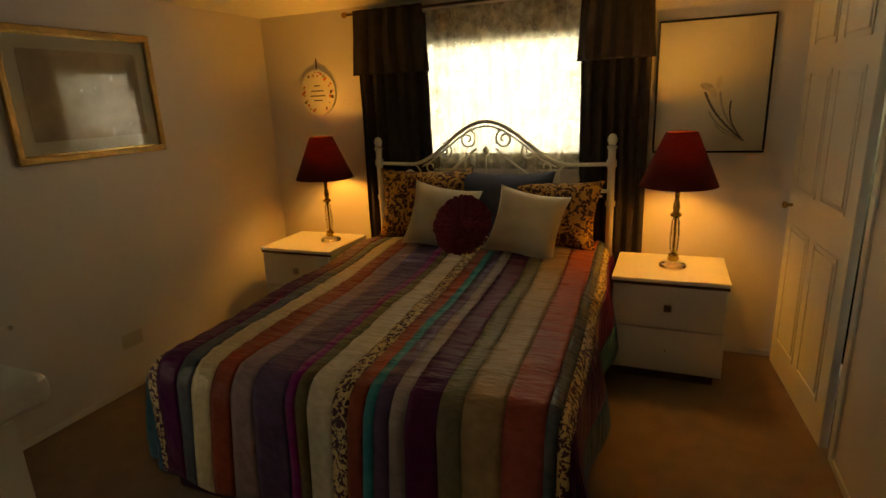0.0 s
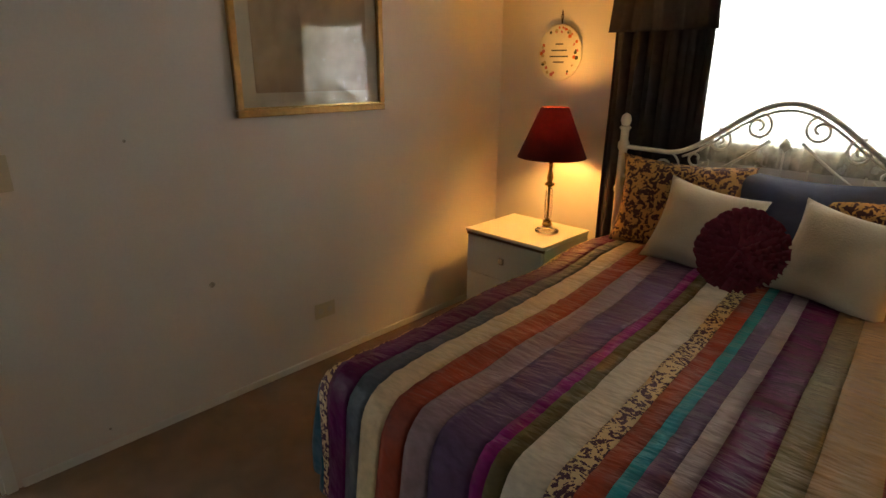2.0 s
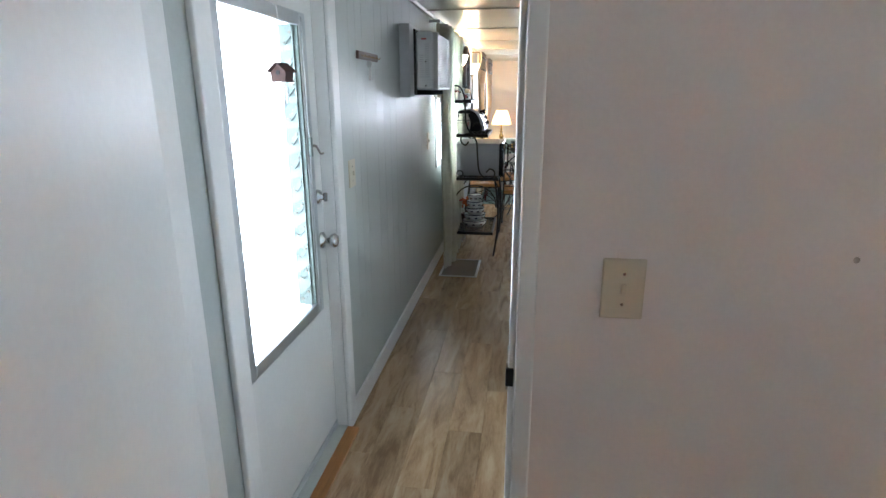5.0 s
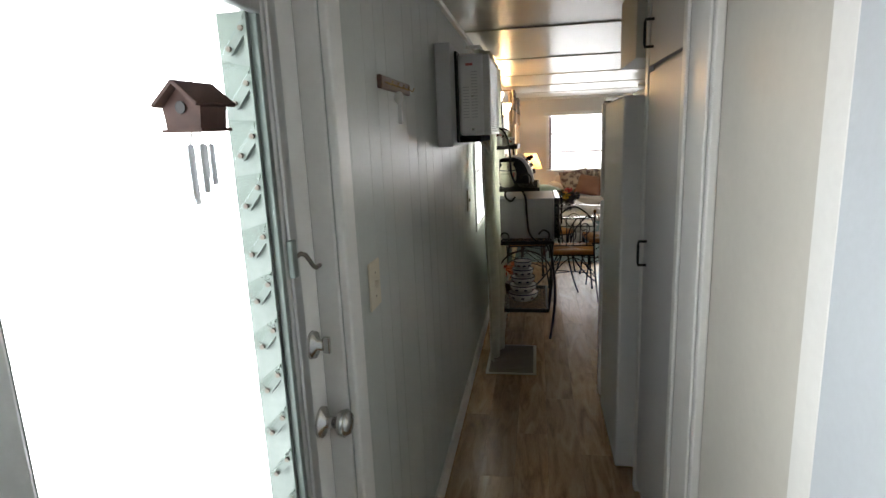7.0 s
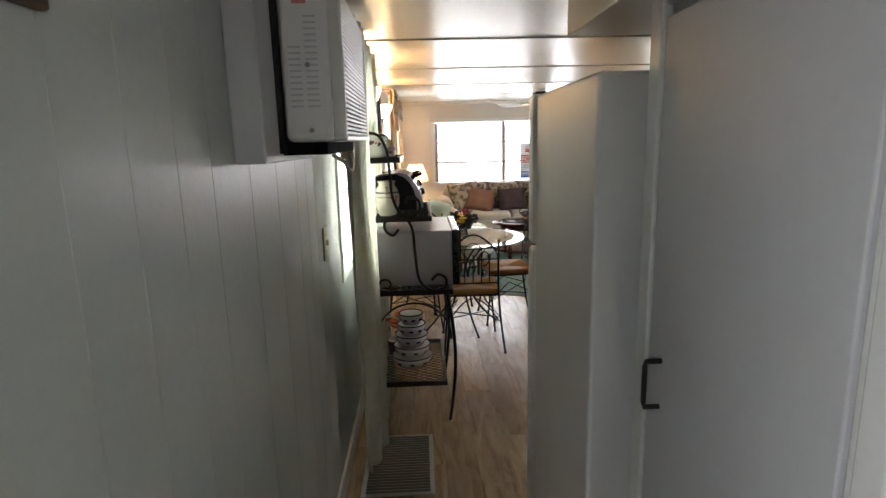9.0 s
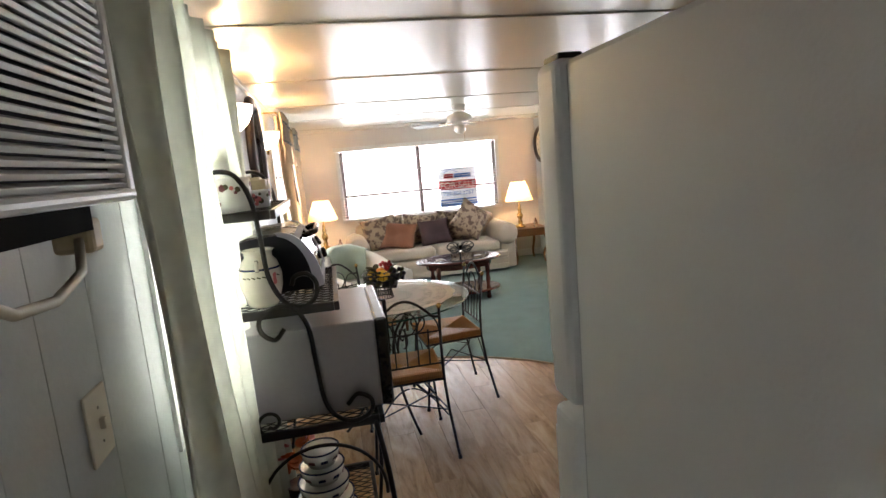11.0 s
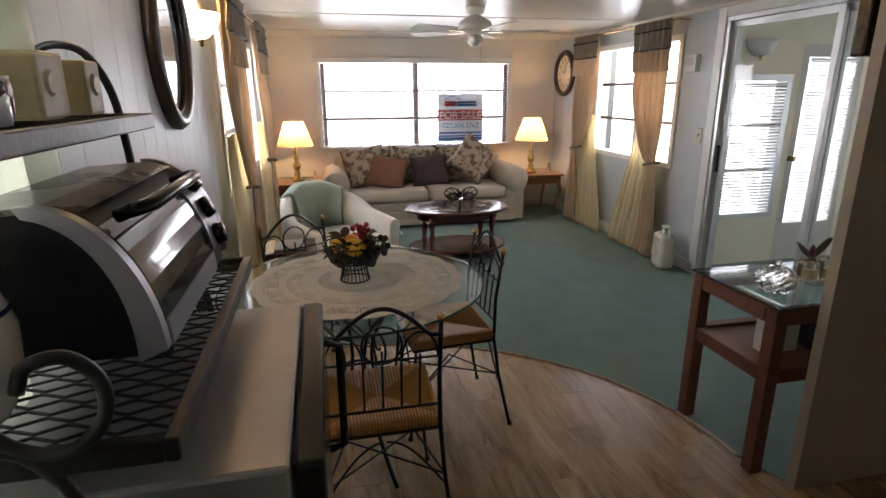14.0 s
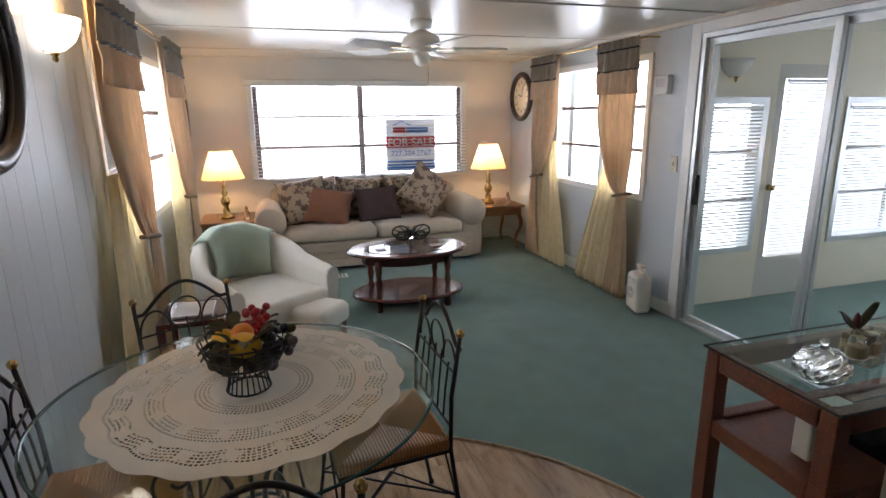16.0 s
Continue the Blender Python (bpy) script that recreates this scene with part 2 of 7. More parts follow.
def sheet(bm, nu, nv, fn, slot=None):
    """A grid surface from fn(u, v) with u, v in 0..1; slot(i) gives a column's material."""
    vs = [[bm.verts.new(fn(i / nu, j / nv)) for j in range(nv + 1)] for i in range(nu + 1)]
    for i in range(nu):
        for j in range(nv):
            f = bm.faces.new((vs[i][j], vs[i + 1][j], vs[i + 1][j + 1], vs[i][j + 1]))
            f.smooth = True
            if slot:
                f.material_index = slot(i)
    return vs


def thick(ob, t):
    md = ob.modifiers.new("thickness", "SOLIDIFY")
    md.thickness, md.offset = t, 0
    return ob


def pillow(bm, w, h, d, n=14, pinch=0.12, wave=0.0, seed=0):
    """A stuffed cushion lying in xz with its depth along y, its foot at z = 0."""
    rings = {}
    for side in (1, -1):
        for i in range(n + 1):
            for j in range(n + 1):
                u, v = 2 * i / n - 1, 2 * j / n - 1
                fat = ((1 - u ** 4) * (1 - v ** 4)) ** 0.5
                x = u * (1 - pinch * (1 - abs(u)) * 0 - pinch * (1 - v * v) * abs(u)) * w / 2
                z = v * (1 - pinch * (1 - u * u) * abs(v)) * h / 2 + h / 2
                y = side * fat * d / 2 * (1 + wave * noise.noise((u * 2.2 + seed, v * 2.2, side)))
                if fat < 1e-6:
                    if side == -1:
                        rings[side, i, j] = rings[1, i, j]
                        continue
                    y = 0
                rings[side, i, j] = bm.verts.new((x, y, z))
        for i in range(n):
            for j in range(n):
                q = [rings[side, i, j], rings[side, i + 1, j], rings[side, i + 1, j + 1], rings[side, i, j + 1]]
                if len(set(q)) == 4:
                    try:
                        bm.faces.new(q).smooth = True
                    except ValueError:
                        pass
    return bm


def wall(name, along, plane0, plane1, a0, a1, z0, z1, material, holes=()):
    """A wall with thickness along x or y; holes: (from, to, bottom, top)."""
    bm = bmesh.new()
    cuts = sorted({a0, a1, *(h[0] for h in holes), *(h[1] for h in holes)})
    for c0, c1 in zip(cuts, cuts[1:]):
        spans, low = [], z0
        for h in sorted((h for h in holes if h[0] <= c0 + 1e-6 and h[1] >= c1 - 1e-6), key=lambda h: h[2]):
            if h[2] > low:
                spans.append((low, h[2]))
            low = h[3]
        if low < z1:
            spans.append((low, z1))
        for s0, s1 in spans:
            if along == "x":
                box(bm, c0, c1, plane0, plane1, s0, s1)
            else:
                box(bm, plane0, plane1, c0, c1, s0, s1)
    return tagged(part(name, bm, material), kind="structure")


def panelling(name, x0, x1, y, z0, z1, material, facing=1, holes=(), seed=1, skip=()):
    """Grooved sheet panelling on a wall that runs along x."""
    rnd = random.Random(seed)
    top = tagged(new(name), kind="structure")
    x = x0
    while x < x1 - 0.01:
        w = rnd.choice((0.10, 0.14, 0.18, 0.22))
        e = min(x + w, x1)
        spans, low = [], z0
        for h in sorted((h for h in holes if h[0] < e and h[1] > x), key=lambda h: h[2]):
            if h[2] > low:
                spans.append((low, h[2]))
            low = h[3]
        if low < z1:
            spans.append((low, z1))
        for s0, s1 in spans:
            part("panel", B(x + 0.0002, e - 0.0002, *sorted((y, y + facing * 0.006)), s0, s1, bev=0.0013, seg=1), material, top)
        x = e
    return top


# ---- structure ----
DOOR = (-3.98, -3.16, 0.02, 1.98)
KWIN = (-7.42, -6.57, 0.9, 1.85)
LWIN = (-11.75, -9.95, 0.85, 1.82)
FWIN = (0.62, 2.88, 0.82, 1.77)
RWIN = (-11.85, -10.5, 0.84, 1.84)
BWIN = (-1.64, -0.68, 1.13, 1.795)
SLID = (-9.98, -7.95, 0.0, 1.95)

wall("wall_south_bedroom", "x", -0.12, 0.0, BX - 0.02, 0.5, 0, CEIL, M["wall_bed"])
wall("wall_south", "x", -0.12, 0.0, FX - 0.12, BX - 0.02, 0, CEIL, M["wall_hall"], [DOOR, KWIN, LWIN])
panelling("panelling_hall", -7.3, -4.06, 0.0, 0.09, CEIL - 0.005, M["wall_hall"], 1, [KWIN], 3)
panelling("panelling_living", FX, -7.3, 0.0, 0.09, CEIL - 0.005, M["wall_living"], 1, [LWIN], 5)
wall("wall_north_bedroom", "x", W, W + 0.12, BX - 0.1, 0.5, 0, CEIL, M["wall_bed"], [BWIN])
wall("wall_north_living", "x", W, W + 0.12, FX - 0.12, -7.55, 0, CEIL, M["wall_living"], [RWIN, SLID])
wall("wall_north_kitchen", "x", 2.87, 2.97, -7.70, BX - 0.1, 0, CEIL, M["offwhite"])
wall("wall_east_bedroom", "y", 0.45, 0.55, 0.0, W, 0, CEIL, M["wall_bed"], [(2.58, 3.4, 0.0, 1.98)])
wall("closet_back", "y", 1.0, 1.05, 2.3, W, 0, CEIL, M["wall_bed"])
wall("wall_bedroom_hall", "y", BX - 0.1, BX, 0.0, W, 0, CEIL, M["wall_bed"], [(0.0, 0.745, 0.0, 1.98)])
wall("wall_west", "y", FX - 0.12, FX, 0.0, W, 0, CEIL, M["wall_far"], [FWIN])
# Its darker paint carries the shade of the kitchen side.
wall("partition_living", "y", -7.742, -7.70, 2.245, W, 0, CEIL, M["shaded_tan"])
wall("wall_hall_side", "x", 0.80, 0.88, -3.70, BX - 0.1, 0, CEIL, M["wall_living"])
wall("wall_hall_back", "x", 1.62, 1.7, -5.9, BX - 0.1, 0, CEIL, M["offwhite"])

tagged(part("floor_bedroom", B(BX, 0.45, 0, W, -0.06, 0.0), M["carpet_brown"]), kind="structure")
tagged(part("floor_closet", B(0.45, 1.0, 2.3, W, -0.06, -0.001), M["carpet_brown"]), kind="structure")
tagged(part("floor_base", B(FX, BX - 0.0, 0, W, -0.08, -0.012), M["subfloor"]), kind="structure")
tagged(part("ceiling_bedroom", B(BX - 0.1, 1.05, -0.12, W + 0.12, CEIL, CEIL + 0.1), M["ceiling_bed"]), kind="structure")
bm = B(FX - 0.12, BX - 0.1, -0.12, W + 0.12, CEIL, CEIL + 0.1)
for i in range(7):
    x = -6.05 - 1.25 * i
    if x > FX:
        box(bm, x - 0.02, x + 0.02, 0.0, W, CEIL - 0.007, CEIL + 0.01, 0.003)
box(bm, FX, BX - 0.1, 0.007, 0.03, CEIL - 0.02, CEIL + 0.01, 0.004)
box(bm, FX, -7.7, W - 0.03, W - 0.001, CEIL - 0.025, CEIL + 0.01, 0.004)
tagged(part("ceiling", bm, M["ceiling"]), kind="structure")

# carpet of the living room, with its curved edge to the planks
bm = bmesh.new()
EDGE = [(-7.75, 2.252)] + [(-7.92 - 1.38 * math.sin(radians(a)), 0.55 + 1.63 * math.cos(radians(a))) for a in range(0, 91, 6)] + [(-9.31, 0.0)]


def edge_y(x):
    """Far side of the planks at x."""
    if x >= -7.92:
        return 2.2
    if x <= -9.3:
        return 0.0
    return 0.55 + 1.63 * math.cos(math.asin(min(1, (-7.92 - x) / 1.38)))


loop = [(FX, 0.0), (FX, W), (-7.74, W), (-7.74, 2.25)] + EDGE[1:-1] + [(-9.3, 0.0)]
bot, top = [bm.verts.new((x, y, -0.012)) for x, y in loop], [bm.verts.new((x, y, 0.004)) for x, y in loop]
bm.faces.new(top), bm.faces.new(bot)
for i in range(len(loop)):
    j = (i + 1) % len(loop)
    bm.faces.new((bot[i], bot[j], top[j], top[i]))
tagged(part("carpet_living", bm, M["carpet_green"]), kind="structure")
strip = T([(x, y, 0.002) for x, y in EDGE[1:-1]], 0.008, 6)
tagged(part("floor_trim", strip, M["vinyl"]), kind="structure")

# baseboards and trims
def trim(name, x0, x1, y0, y1, z0, z1, material=None, bev=0.004):
    return tagged(part(name, B(x0, x1, y0, y1, z0, z1, bev=bev), material or M["white"]), kind="structure")


trim("baseboard", BX + 0.001, BX + 0.012, 0.8, W, 0.0, 0.035)
trim("baseboard", BX, 0.45, W - 0.012, W - 0.001, 0.0, 0.035)
trim("baseboard", 0.438, 0.449, 0.0, 2.55, 0.0, 0.035)
trim("baseboard", -9.3, -4.06, 0.001, 0.018, 0.0, 0.10)
trim("baseboard", FX, -9.3, 0.001, 0.018, 0.0, 0.10)
trim("baseboard", FX + 0.001, FX + 0.018, 0.02, W - 0.02, 0.0, 0.10)
trim("baseboard", FX + 0.02, -10.02, W - 0.018, W - 0.001, 0.0, 0.10)

# daylight outside the windows
def backdrop(x0, x1, y0, y1, z0, z1, material=None):
    return tagged(part("backdrop", B(x0, x1, y0, y1, z0, z1), material or BACK), kind="structure")


backdrop(-2.4, 0.2, 4.4, 4.42, 0.3, 2.8, GARDEN)
backdrop(-16.0, -0.6, -2.4, -2.38, -3.0, 4.5, PORCH)
backdrop(-9.2, -5.5, -1.0, -0.98, -1.5, 2.8)
backdrop(-13.2, -9.2, -1.0, -0.98, -1.5, 2.8)
backdrop(-14.0, -13.98, -0.6, 4.0, 0.0, 2.8)
backdrop(-13.0, -10.32, 4.33, 4.35, -0.3, 2.8)
# Added slab, out of view, that keeps the sun off the door and chime.
tagged(part("unseen_sun_shield", B(-6.5, -1.5, -2.3, -0.13, 2.25, 2.3), M["white"]), kind="structure")
# ---- things ----
M.update({
    "vent": mat("brown_vent_metal", (0.20, 0.17, 0.14), 0.5),
    "chime_wood": mat("dark_stained_cedar", (0.075, 0.032, 0.022), 0.7, vary=0.3),
    # Dark tone puts the glazing bars' silhouette against bright panes into their colour.
    "bar": mat("dark_brown_bar", (0.16, 0.12, 0.10), 0.5, vary=0.15),
    "iron_white": mat("white_enamelled_iron", (0.74, 0.70, 0.62), 0.35, vary=0.06, bump=0.1),
    "brass": mat("aged_brass", (0.55, 0.38, 0.14), 0.25, 1.0, vary=0.15),
    "gold": mat("antique_gold_frame", (0.45, 0.27, 0.10), 0.4, 0.7, vary=0.3, scale=20, bump=0.3),
    "chrome": mat("brushed_chrome", (0.55, 0.54, 0.52), 0.2, 1.0, vary=0.1),
    "crystal": glass_mat("crystal_glass", (0.98, 0.97, 0.94), 0.1, 1.35),
    "shade_red": cloth_mat("dark_red_lampshade", (0.13, 0.01, 0.012), 0.3, 0.1),
    "shade_cream": cloth_mat("pleated_cream_shade", (0.85, 0.58, 0.30), 0.6, 0.06),
    "drape_dark": cloth_mat("dark_plum_curtain", (0.035, 0.024, 0.026), 0.08, 0.2, bump=0.5),
    "lace": cloth_mat("cream_lace", (0.82, 0.76, 0.64), 0.6, 0.12, 60, clear=0.55),
    "sheer_sage": cloth_mat("sage_sheer_curtain", (0.71, 0.715, 0.63), 0.44, 0.07, 20, clear=0.0),
    "valance": mat("dark_purple_valance", (0.05, 0.015, 0.035), 0.8, vary=0.2, bump=0.4),
    "mattress": mat("mattress_ticking", (0.7, 0.68, 0.62), 0.85, bump=0.3),
    "cream_cloth": mat("cream_satin_pillow", (0.52, 0.46, 0.35), 0.6, vary=0.08, bump=0.4, bump_scale=160, sheen=0.3),
    "blue_cloth": mat("blue_grey_pillow", (0.07, 0.085, 0.16), 0.8, vary=0.15, bump=0.3),
    "rose_cloth": mat("burgundy_petal_cloth", (0.17, 0.016, 0.035), 0.8, vary=0.3, scale=25, bump=0.5),
    "mount": mat("picture_mount", (0.62, 0.57, 0.47), 0.9, vary=0.05),
    "print_brown": mat("faded_brown_print", (0.46, 0.36, 0.26), 0.9, vary=0.35, scale=5, bump_scale=14),
    "print_cream": mat("cream_print", (0.74, 0.70, 0.6), 0.8, vary=0.08, scale=4),
    "ink": mat("grey_ink", (0.12, 0.11, 0.10), 0.8),
    "plastic": mat("almond_plastic", (0.62, 0.57, 0.44), 0.4, vary=0.04),
    "plastic_white": mat("white_plastic", (0.74, 0.74, 0.71), 0.35, vary=0.04),
    "screen": mat("grey_lcd", (0.09, 0.10, 0.085), 0.15),
    "wood_red": mat("orange_oak_threshold", (0.38, 0.17, 0.05), 0.45, vary=0.2, grain=(1, 12, 1)),
    "wood_dark": mat("dark_brown_wood", (0.09, 0.042, 0.022), 0.35, vary=0.35, scale=8, grain=(1, 1, 6), bump=0.1),
    "enamel": mat("white_appliance_enamel", (0.84, 0.84, 0.83), 0.42, vary=0.012, scale=2, bump=0.1, bump_scale=220),
    "grey_plastic": mat("grey_white_plastic", (0.60, 0.60, 0.61), 0.4, vary=0.04),
    "silver": mat("silver_painted_steel", (0.34, 0.34, 0.36), 0.36, 0.55, vary=0.05, bump=0.05),
    "black_gloss": mat("black_gloss_plastic", (0.014, 0.014, 0.016), 0.16, vary=0.2),
    "oven_glass": mat("dark_oven_glass", (0.03, 0.03, 0.03), 0.06, vary=0.1, coat=0.5),
    "ceramic": mat("cream_glazed_ceramic", (0.70, 0.66, 0.57), 0.18, vary=0.05, coat=0.5),
    "enamel_bowl": mat("white_enamel", (0.72, 0.72, 0.70), 0.15, vary=0.04, coat=0.4),
    "navy": mat("navy_glaze", (0.02, 0.03, 0.09), 0.25),
    "pink": mat("pink_glaze", (0.55, 0.16, 0.16), 0.3),
    "maroon": mat("maroon_glaze", (0.12, 0.02, 0.03), 0.3),
    "orange": mat("orange_petal", (0.6, 0.13, 0.03), 0.7, vary=0.3),
    "leaf": mat("dried_green_leaf", (0.065, 0.06, 0.025), 0.7, vary=0.4),
    "wax": mat("ivory_wax", (0.48, 0.39, 0.23), 0.5, vary=0.15, scale=12),
    "dirt": mat("grey_scuff", (0.45, 0.41, 0.36), 0.8, vary=0.3, scale=40),
})


def leopard_mat(name, ground, spot, scale=26.0, dense=0.42):
    """Cream cloth with a dark flower print."""
    m = mat(name, ground, 0.7, vary=0.1, bump=0.3, bump_scale=90)
    t = m.node_tree
    co, v, n = t.nodes.new("ShaderNodeTexCoord"), t.nodes.new("ShaderNodeTexVoronoi"), t.nodes.new("ShaderNodeTexNoise")
    n.inputs["Scale"].default_value, n.inputs["Detail"].default_value = 22.0, 4.0
    v.inputs["Scale"].default_value = scale
    mx = t.nodes.new("ShaderNodeMix")
    mx.data_type = "VECTOR"
    mx.inputs[0].default_value = 0.12
    t.links.new(co.outputs["Object"], mx.inputs[4])
    t.links.new(n.outputs["Color"], mx.inputs[5])
    t.links.new(mx.outputs[1], v.inputs["Vector"])
    t.links.new(co.outputs["Object"], n.inputs["Vector"])
    ramp = t.nodes.new("ShaderNodeValToRGB")
    ramp.color_ramp.interpolation = "CONSTANT"
    ramp.color_ramp.elements[0].color = (*spot, 1)
    ramp.color_ramp.elements[1].color = (*ground, 1)
    ramp.color_ramp.elements[1].position = dense
    t.links.new(v.outputs["Distance"], ramp.inputs[0])
    t.links.new(ramp.outputs[0], t.nodes["Principled BSDF"].inputs["Base Color"])
    return m


LEO = leopard_mat("flower_print_cloth", (0.50, 0.28, 0.10), (0.05, 0.01, 0.018), 40.0, 0.52)
LEO2 = leopard_mat("pale_flower_print_cloth", (0.62, 0.47, 0.26), (0.06, 0.015, 0.04), 52.0, 0.5)


def silk(name, c):
    return mat(name, c, 0.4, vary=0.2, scale=4, bump=0.8, bump_scale=1.0, grain=(7, 24, 7), spec=0.2, dist=0.03)


SILK = {k: silk(k + "_silk", c) for k, c in {
    "teal": (0.035, 0.12, 0.19), "plum": (0.09, 0.006, 0.065), "slate": (0.09, 0.105, 0.13), "cream": (0.60, 0.47, 0.30), "rust": (0.27, 0.05, 0.03),
    "mauve": (0.26, 0.18, 0.21), "dusk": (0.10, 0.06, 0.14), "magenta": (0.22, 0.012, 0.17), "olive": (0.125, 0.095, 0.04), "silver": (0.60, 0.53, 0.43),
    "lilac": (0.30, 0.25, 0.26), "khaki": (0.19, 0.16, 0.10), "sand": (0.38, 0.25, 0.14), "rose": (0.38, 0.09, 0.075), "aqua": (0.02, 0.24, 0.31)}.items()}

# ================= bedroom =================
# bed with its iron headboard
bed = thing("bed", "double bed with a white scrolled iron headboard", "bed", -1.243, 3.38, 0)
part("mattress", B(-0.7, 0.7, -1.82, -0.03, 0.28, 0.57, bev=0.06, seg=3), M["mattress"], bed)
part("box_spring", B(-0.69, 0.69, -1.8, -0.03, 0.12, 0.275, bev=0.02), M["mattress"], bed)
for sx in (-1, 1):
    for yy in (-1.75, -0.1):
        part("leg", lathe(bmesh.new(), [(0.02, 0), (0.025, 0.12)], 10, sx * 0.62, yy), M["black"], bed)
part("bed_skirt", B(-0.71, 0.71, -1.85, -0.05, 0.02, 0.26, bev=0.015), M["valance"], bed, "dark purple pleated bed skirt")
hb = part("headboard", bmesh.new(), M["iron_white"], bed, "cream white scrolled iron headboard")


def arch(x):
    a = abs(x)
    return 1.075 + (0.252 * (0.5 + 0.5 * math.cos(math.pi * a / 0.5)) if a < 0.5 else 0.006 * (a - 0.5) / 0.22)


for sx in (-1, 1):
    px = sx * 0.7235
    post = part("post", lathe(bmesh.new(), [(0.02, 0), (0.02, 0.84), (0.027, 0.85), (0.027, 0.87), (0.02, 0.88), (0.02, 1.06), (0.028, 1.07), (0.028, 1.1), (0.02, 1.11), (0.02, 1.16), (0.03, 1.175), (0.02, 1.185)], 14, px), M["iron_white"], hb, smooth=True)
    part("finial", lathe(bmesh.new(), [(0.008, 1.18), (0.02, 1.19), (0.027, 1.212), (0.02, 1.236), (0.006, 1.246)], 14, px), M["iron_white"], hb, smooth=True)
    for c, z, r0, a0, a1 in ((0.115, 1.225, 0.058, 100, 620), (0.265, 1.15, 0.055, 80, 600), (0.50, 1.0, 0.085, 60, 640), (0.36, 1.06, 0.04, 200, 560)):
        pts = [(sx * p[0], 0, p[2]) for p in spiral(c, z, r0, 0.012, a0, a1)]
        part("scroll", T(pts, 0.006, 6), M["iron_white"], hb, smooth=True)
    part("scroll", T([(sx * (0.06 + 0.62 * t), 0, 1.17 - 0.27 * t - 0.08 * math.sin(math.pi * t)) for t in [i / 12 for i in range(13)]], 0.007, 6), M["iron_white"], hb, smooth=True)
part("top_rail", T([(x, 0, arch(x)) for x in [-0.7235 + 1.447 * i / 48 for i in range(49)]], 0.011, 8), M["iron_white"], hb, smooth=True)
part("arch_rail", T([(x, 0, arch(x) - 0.028) for x in [-0.42 + 0.84 * i / 36 for i in range(37)]], 0.006, 6), M["iron_white"], hb, smooth=True)
part("low_rail", T([(-0.7235, 0, 0.93), (0.7235, 0, 0.93)], 0.011, 8), M["iron_white"], hb)
for i in range(-3, 4):
    part("spindle", T([(i * 0.1, 0, 0.45), (i * 0.1, 0, 1.06 if i else 1.15)], 0.005, 6), M["iron_white"], hb)
part("rosette", lathe(bmesh.new(), [(0.004, 1.13), (0.02, 1.145), (0.024, 1.16), (0.012, 1.175), (0.003, 1.185)], 10), M["iron_white"], hb, smooth=True)

# comforter: one cloth laid over the bed, sewn from stripes
STRIPES = [(-1.16, "teal"), (-0.785, "leo"), (-0.708, "plum"), (-0.603, "slate"), (-0.536, "cream"), (-0.451, "rust"), (-0.365, "mauve"), (-0.28, "dusk"), (-0.156, "magenta"), (-0.118, "olive"), (-0.071, "silver"), (0.024, "leo"),
           (0.081, "rust"), (0.137, "aqua"), (0.172, "dusk"), (0.222, "lilac"), (0.272, "plum"), (0.373, "khaki"), (0.449, "sand"), (0.571, "rose"), (0.693, "slate"), (0.735, "leo"), (0.79, "plum"), (1.0, "teal")]
names = list(SILK) + ["leo"]
cols = []
ends = [s for s, _ in STRIPES[1:]] + [1.16]
for (s0, k), s1 in zip(STRIPES, ends):
    n = max(2, round((s1 - s0) / 0.022))
    cols += [(s0 + (s1 - s0) * i / n, names.index(k)) for i in range(n)]
us = [c[0] for c in cols] + [1.16]


def bend(s, half, r=0.13):
    """Across an edge: how far out and how far down the cloth lies at arc length s."""
    a, sg = abs(s), 1 if s >= 0 else -1
    q = r * math.pi / 2
    if a <= half - r:
        return s, 0.0
    if a <= half - r + q:
        th = (a - half + r) / r
        return sg * (half - r + r * math.sin(th)), r * (1 - math.cos(th))
    d = a - half + r - q
    return sg * (half + 0.10 * d), r + d


def cover(u, v):
    s = us[round(u * (len(us) - 1))]
    x, dx = bend(s, 0.77)
    w = 2.30 * v
    y, dy = bend(w - 0.35, 1.55) if w > 0.35 else (w - 0.35, 0.0)
    drop = (dx ** 4 + dy ** 4) ** 0.25
    pull = min(dx, dy) * 0.35
    z = 0.62 - min(drop, 0.53) - (0.0 if drop > 0.01 else 0.012 * (1 - abs(noise.noise((s * 3, w * 2, 0)))))
    k = 0.014 * noise.noise((s * 5, w * 3.2, 1.7)) + 0.007 * noise.noise((s * 9, w * 26, 4))
    out = 1 + 0.035 * math.sin(w * 9 + s * 3) * min(1, dx * 3)
    foot = -(y + 0.02 * math.sin(s * 11) * min(1, dy * 3))
    return (x * out - (pull if x > 0 else -pull) * 0.3, foot + 0.28 + pull * 0.5, z + k + 0.03 * math.exp(-((w - 0.35) / 0.25) ** 2))


comf = thing("comforter", "striped silk patchwork comforter in plum, rust and cream over the bed", "comforter", -1.243, 2.77, 0, 2.6)
first = 0
for (s0, k), s1 in zip(STRIPES, ends):
    last = next(i for i, s in enumerate(us) if s >= s1 - 1e-6)
    bm = bmesh.new()
    sheet(bm, last - first, 70, lambda u, v: cover((first + round(u * (last - first))) / (len(us) - 1), v))
    kind_of = "flower print cotton" if k == "leo" else k + " silk"
    thick(part("stripe", bm, LEO2 if k == "leo" else SILK[k], comf, kind_of + " stripe", True), 0.02)
    first = last

# pillows


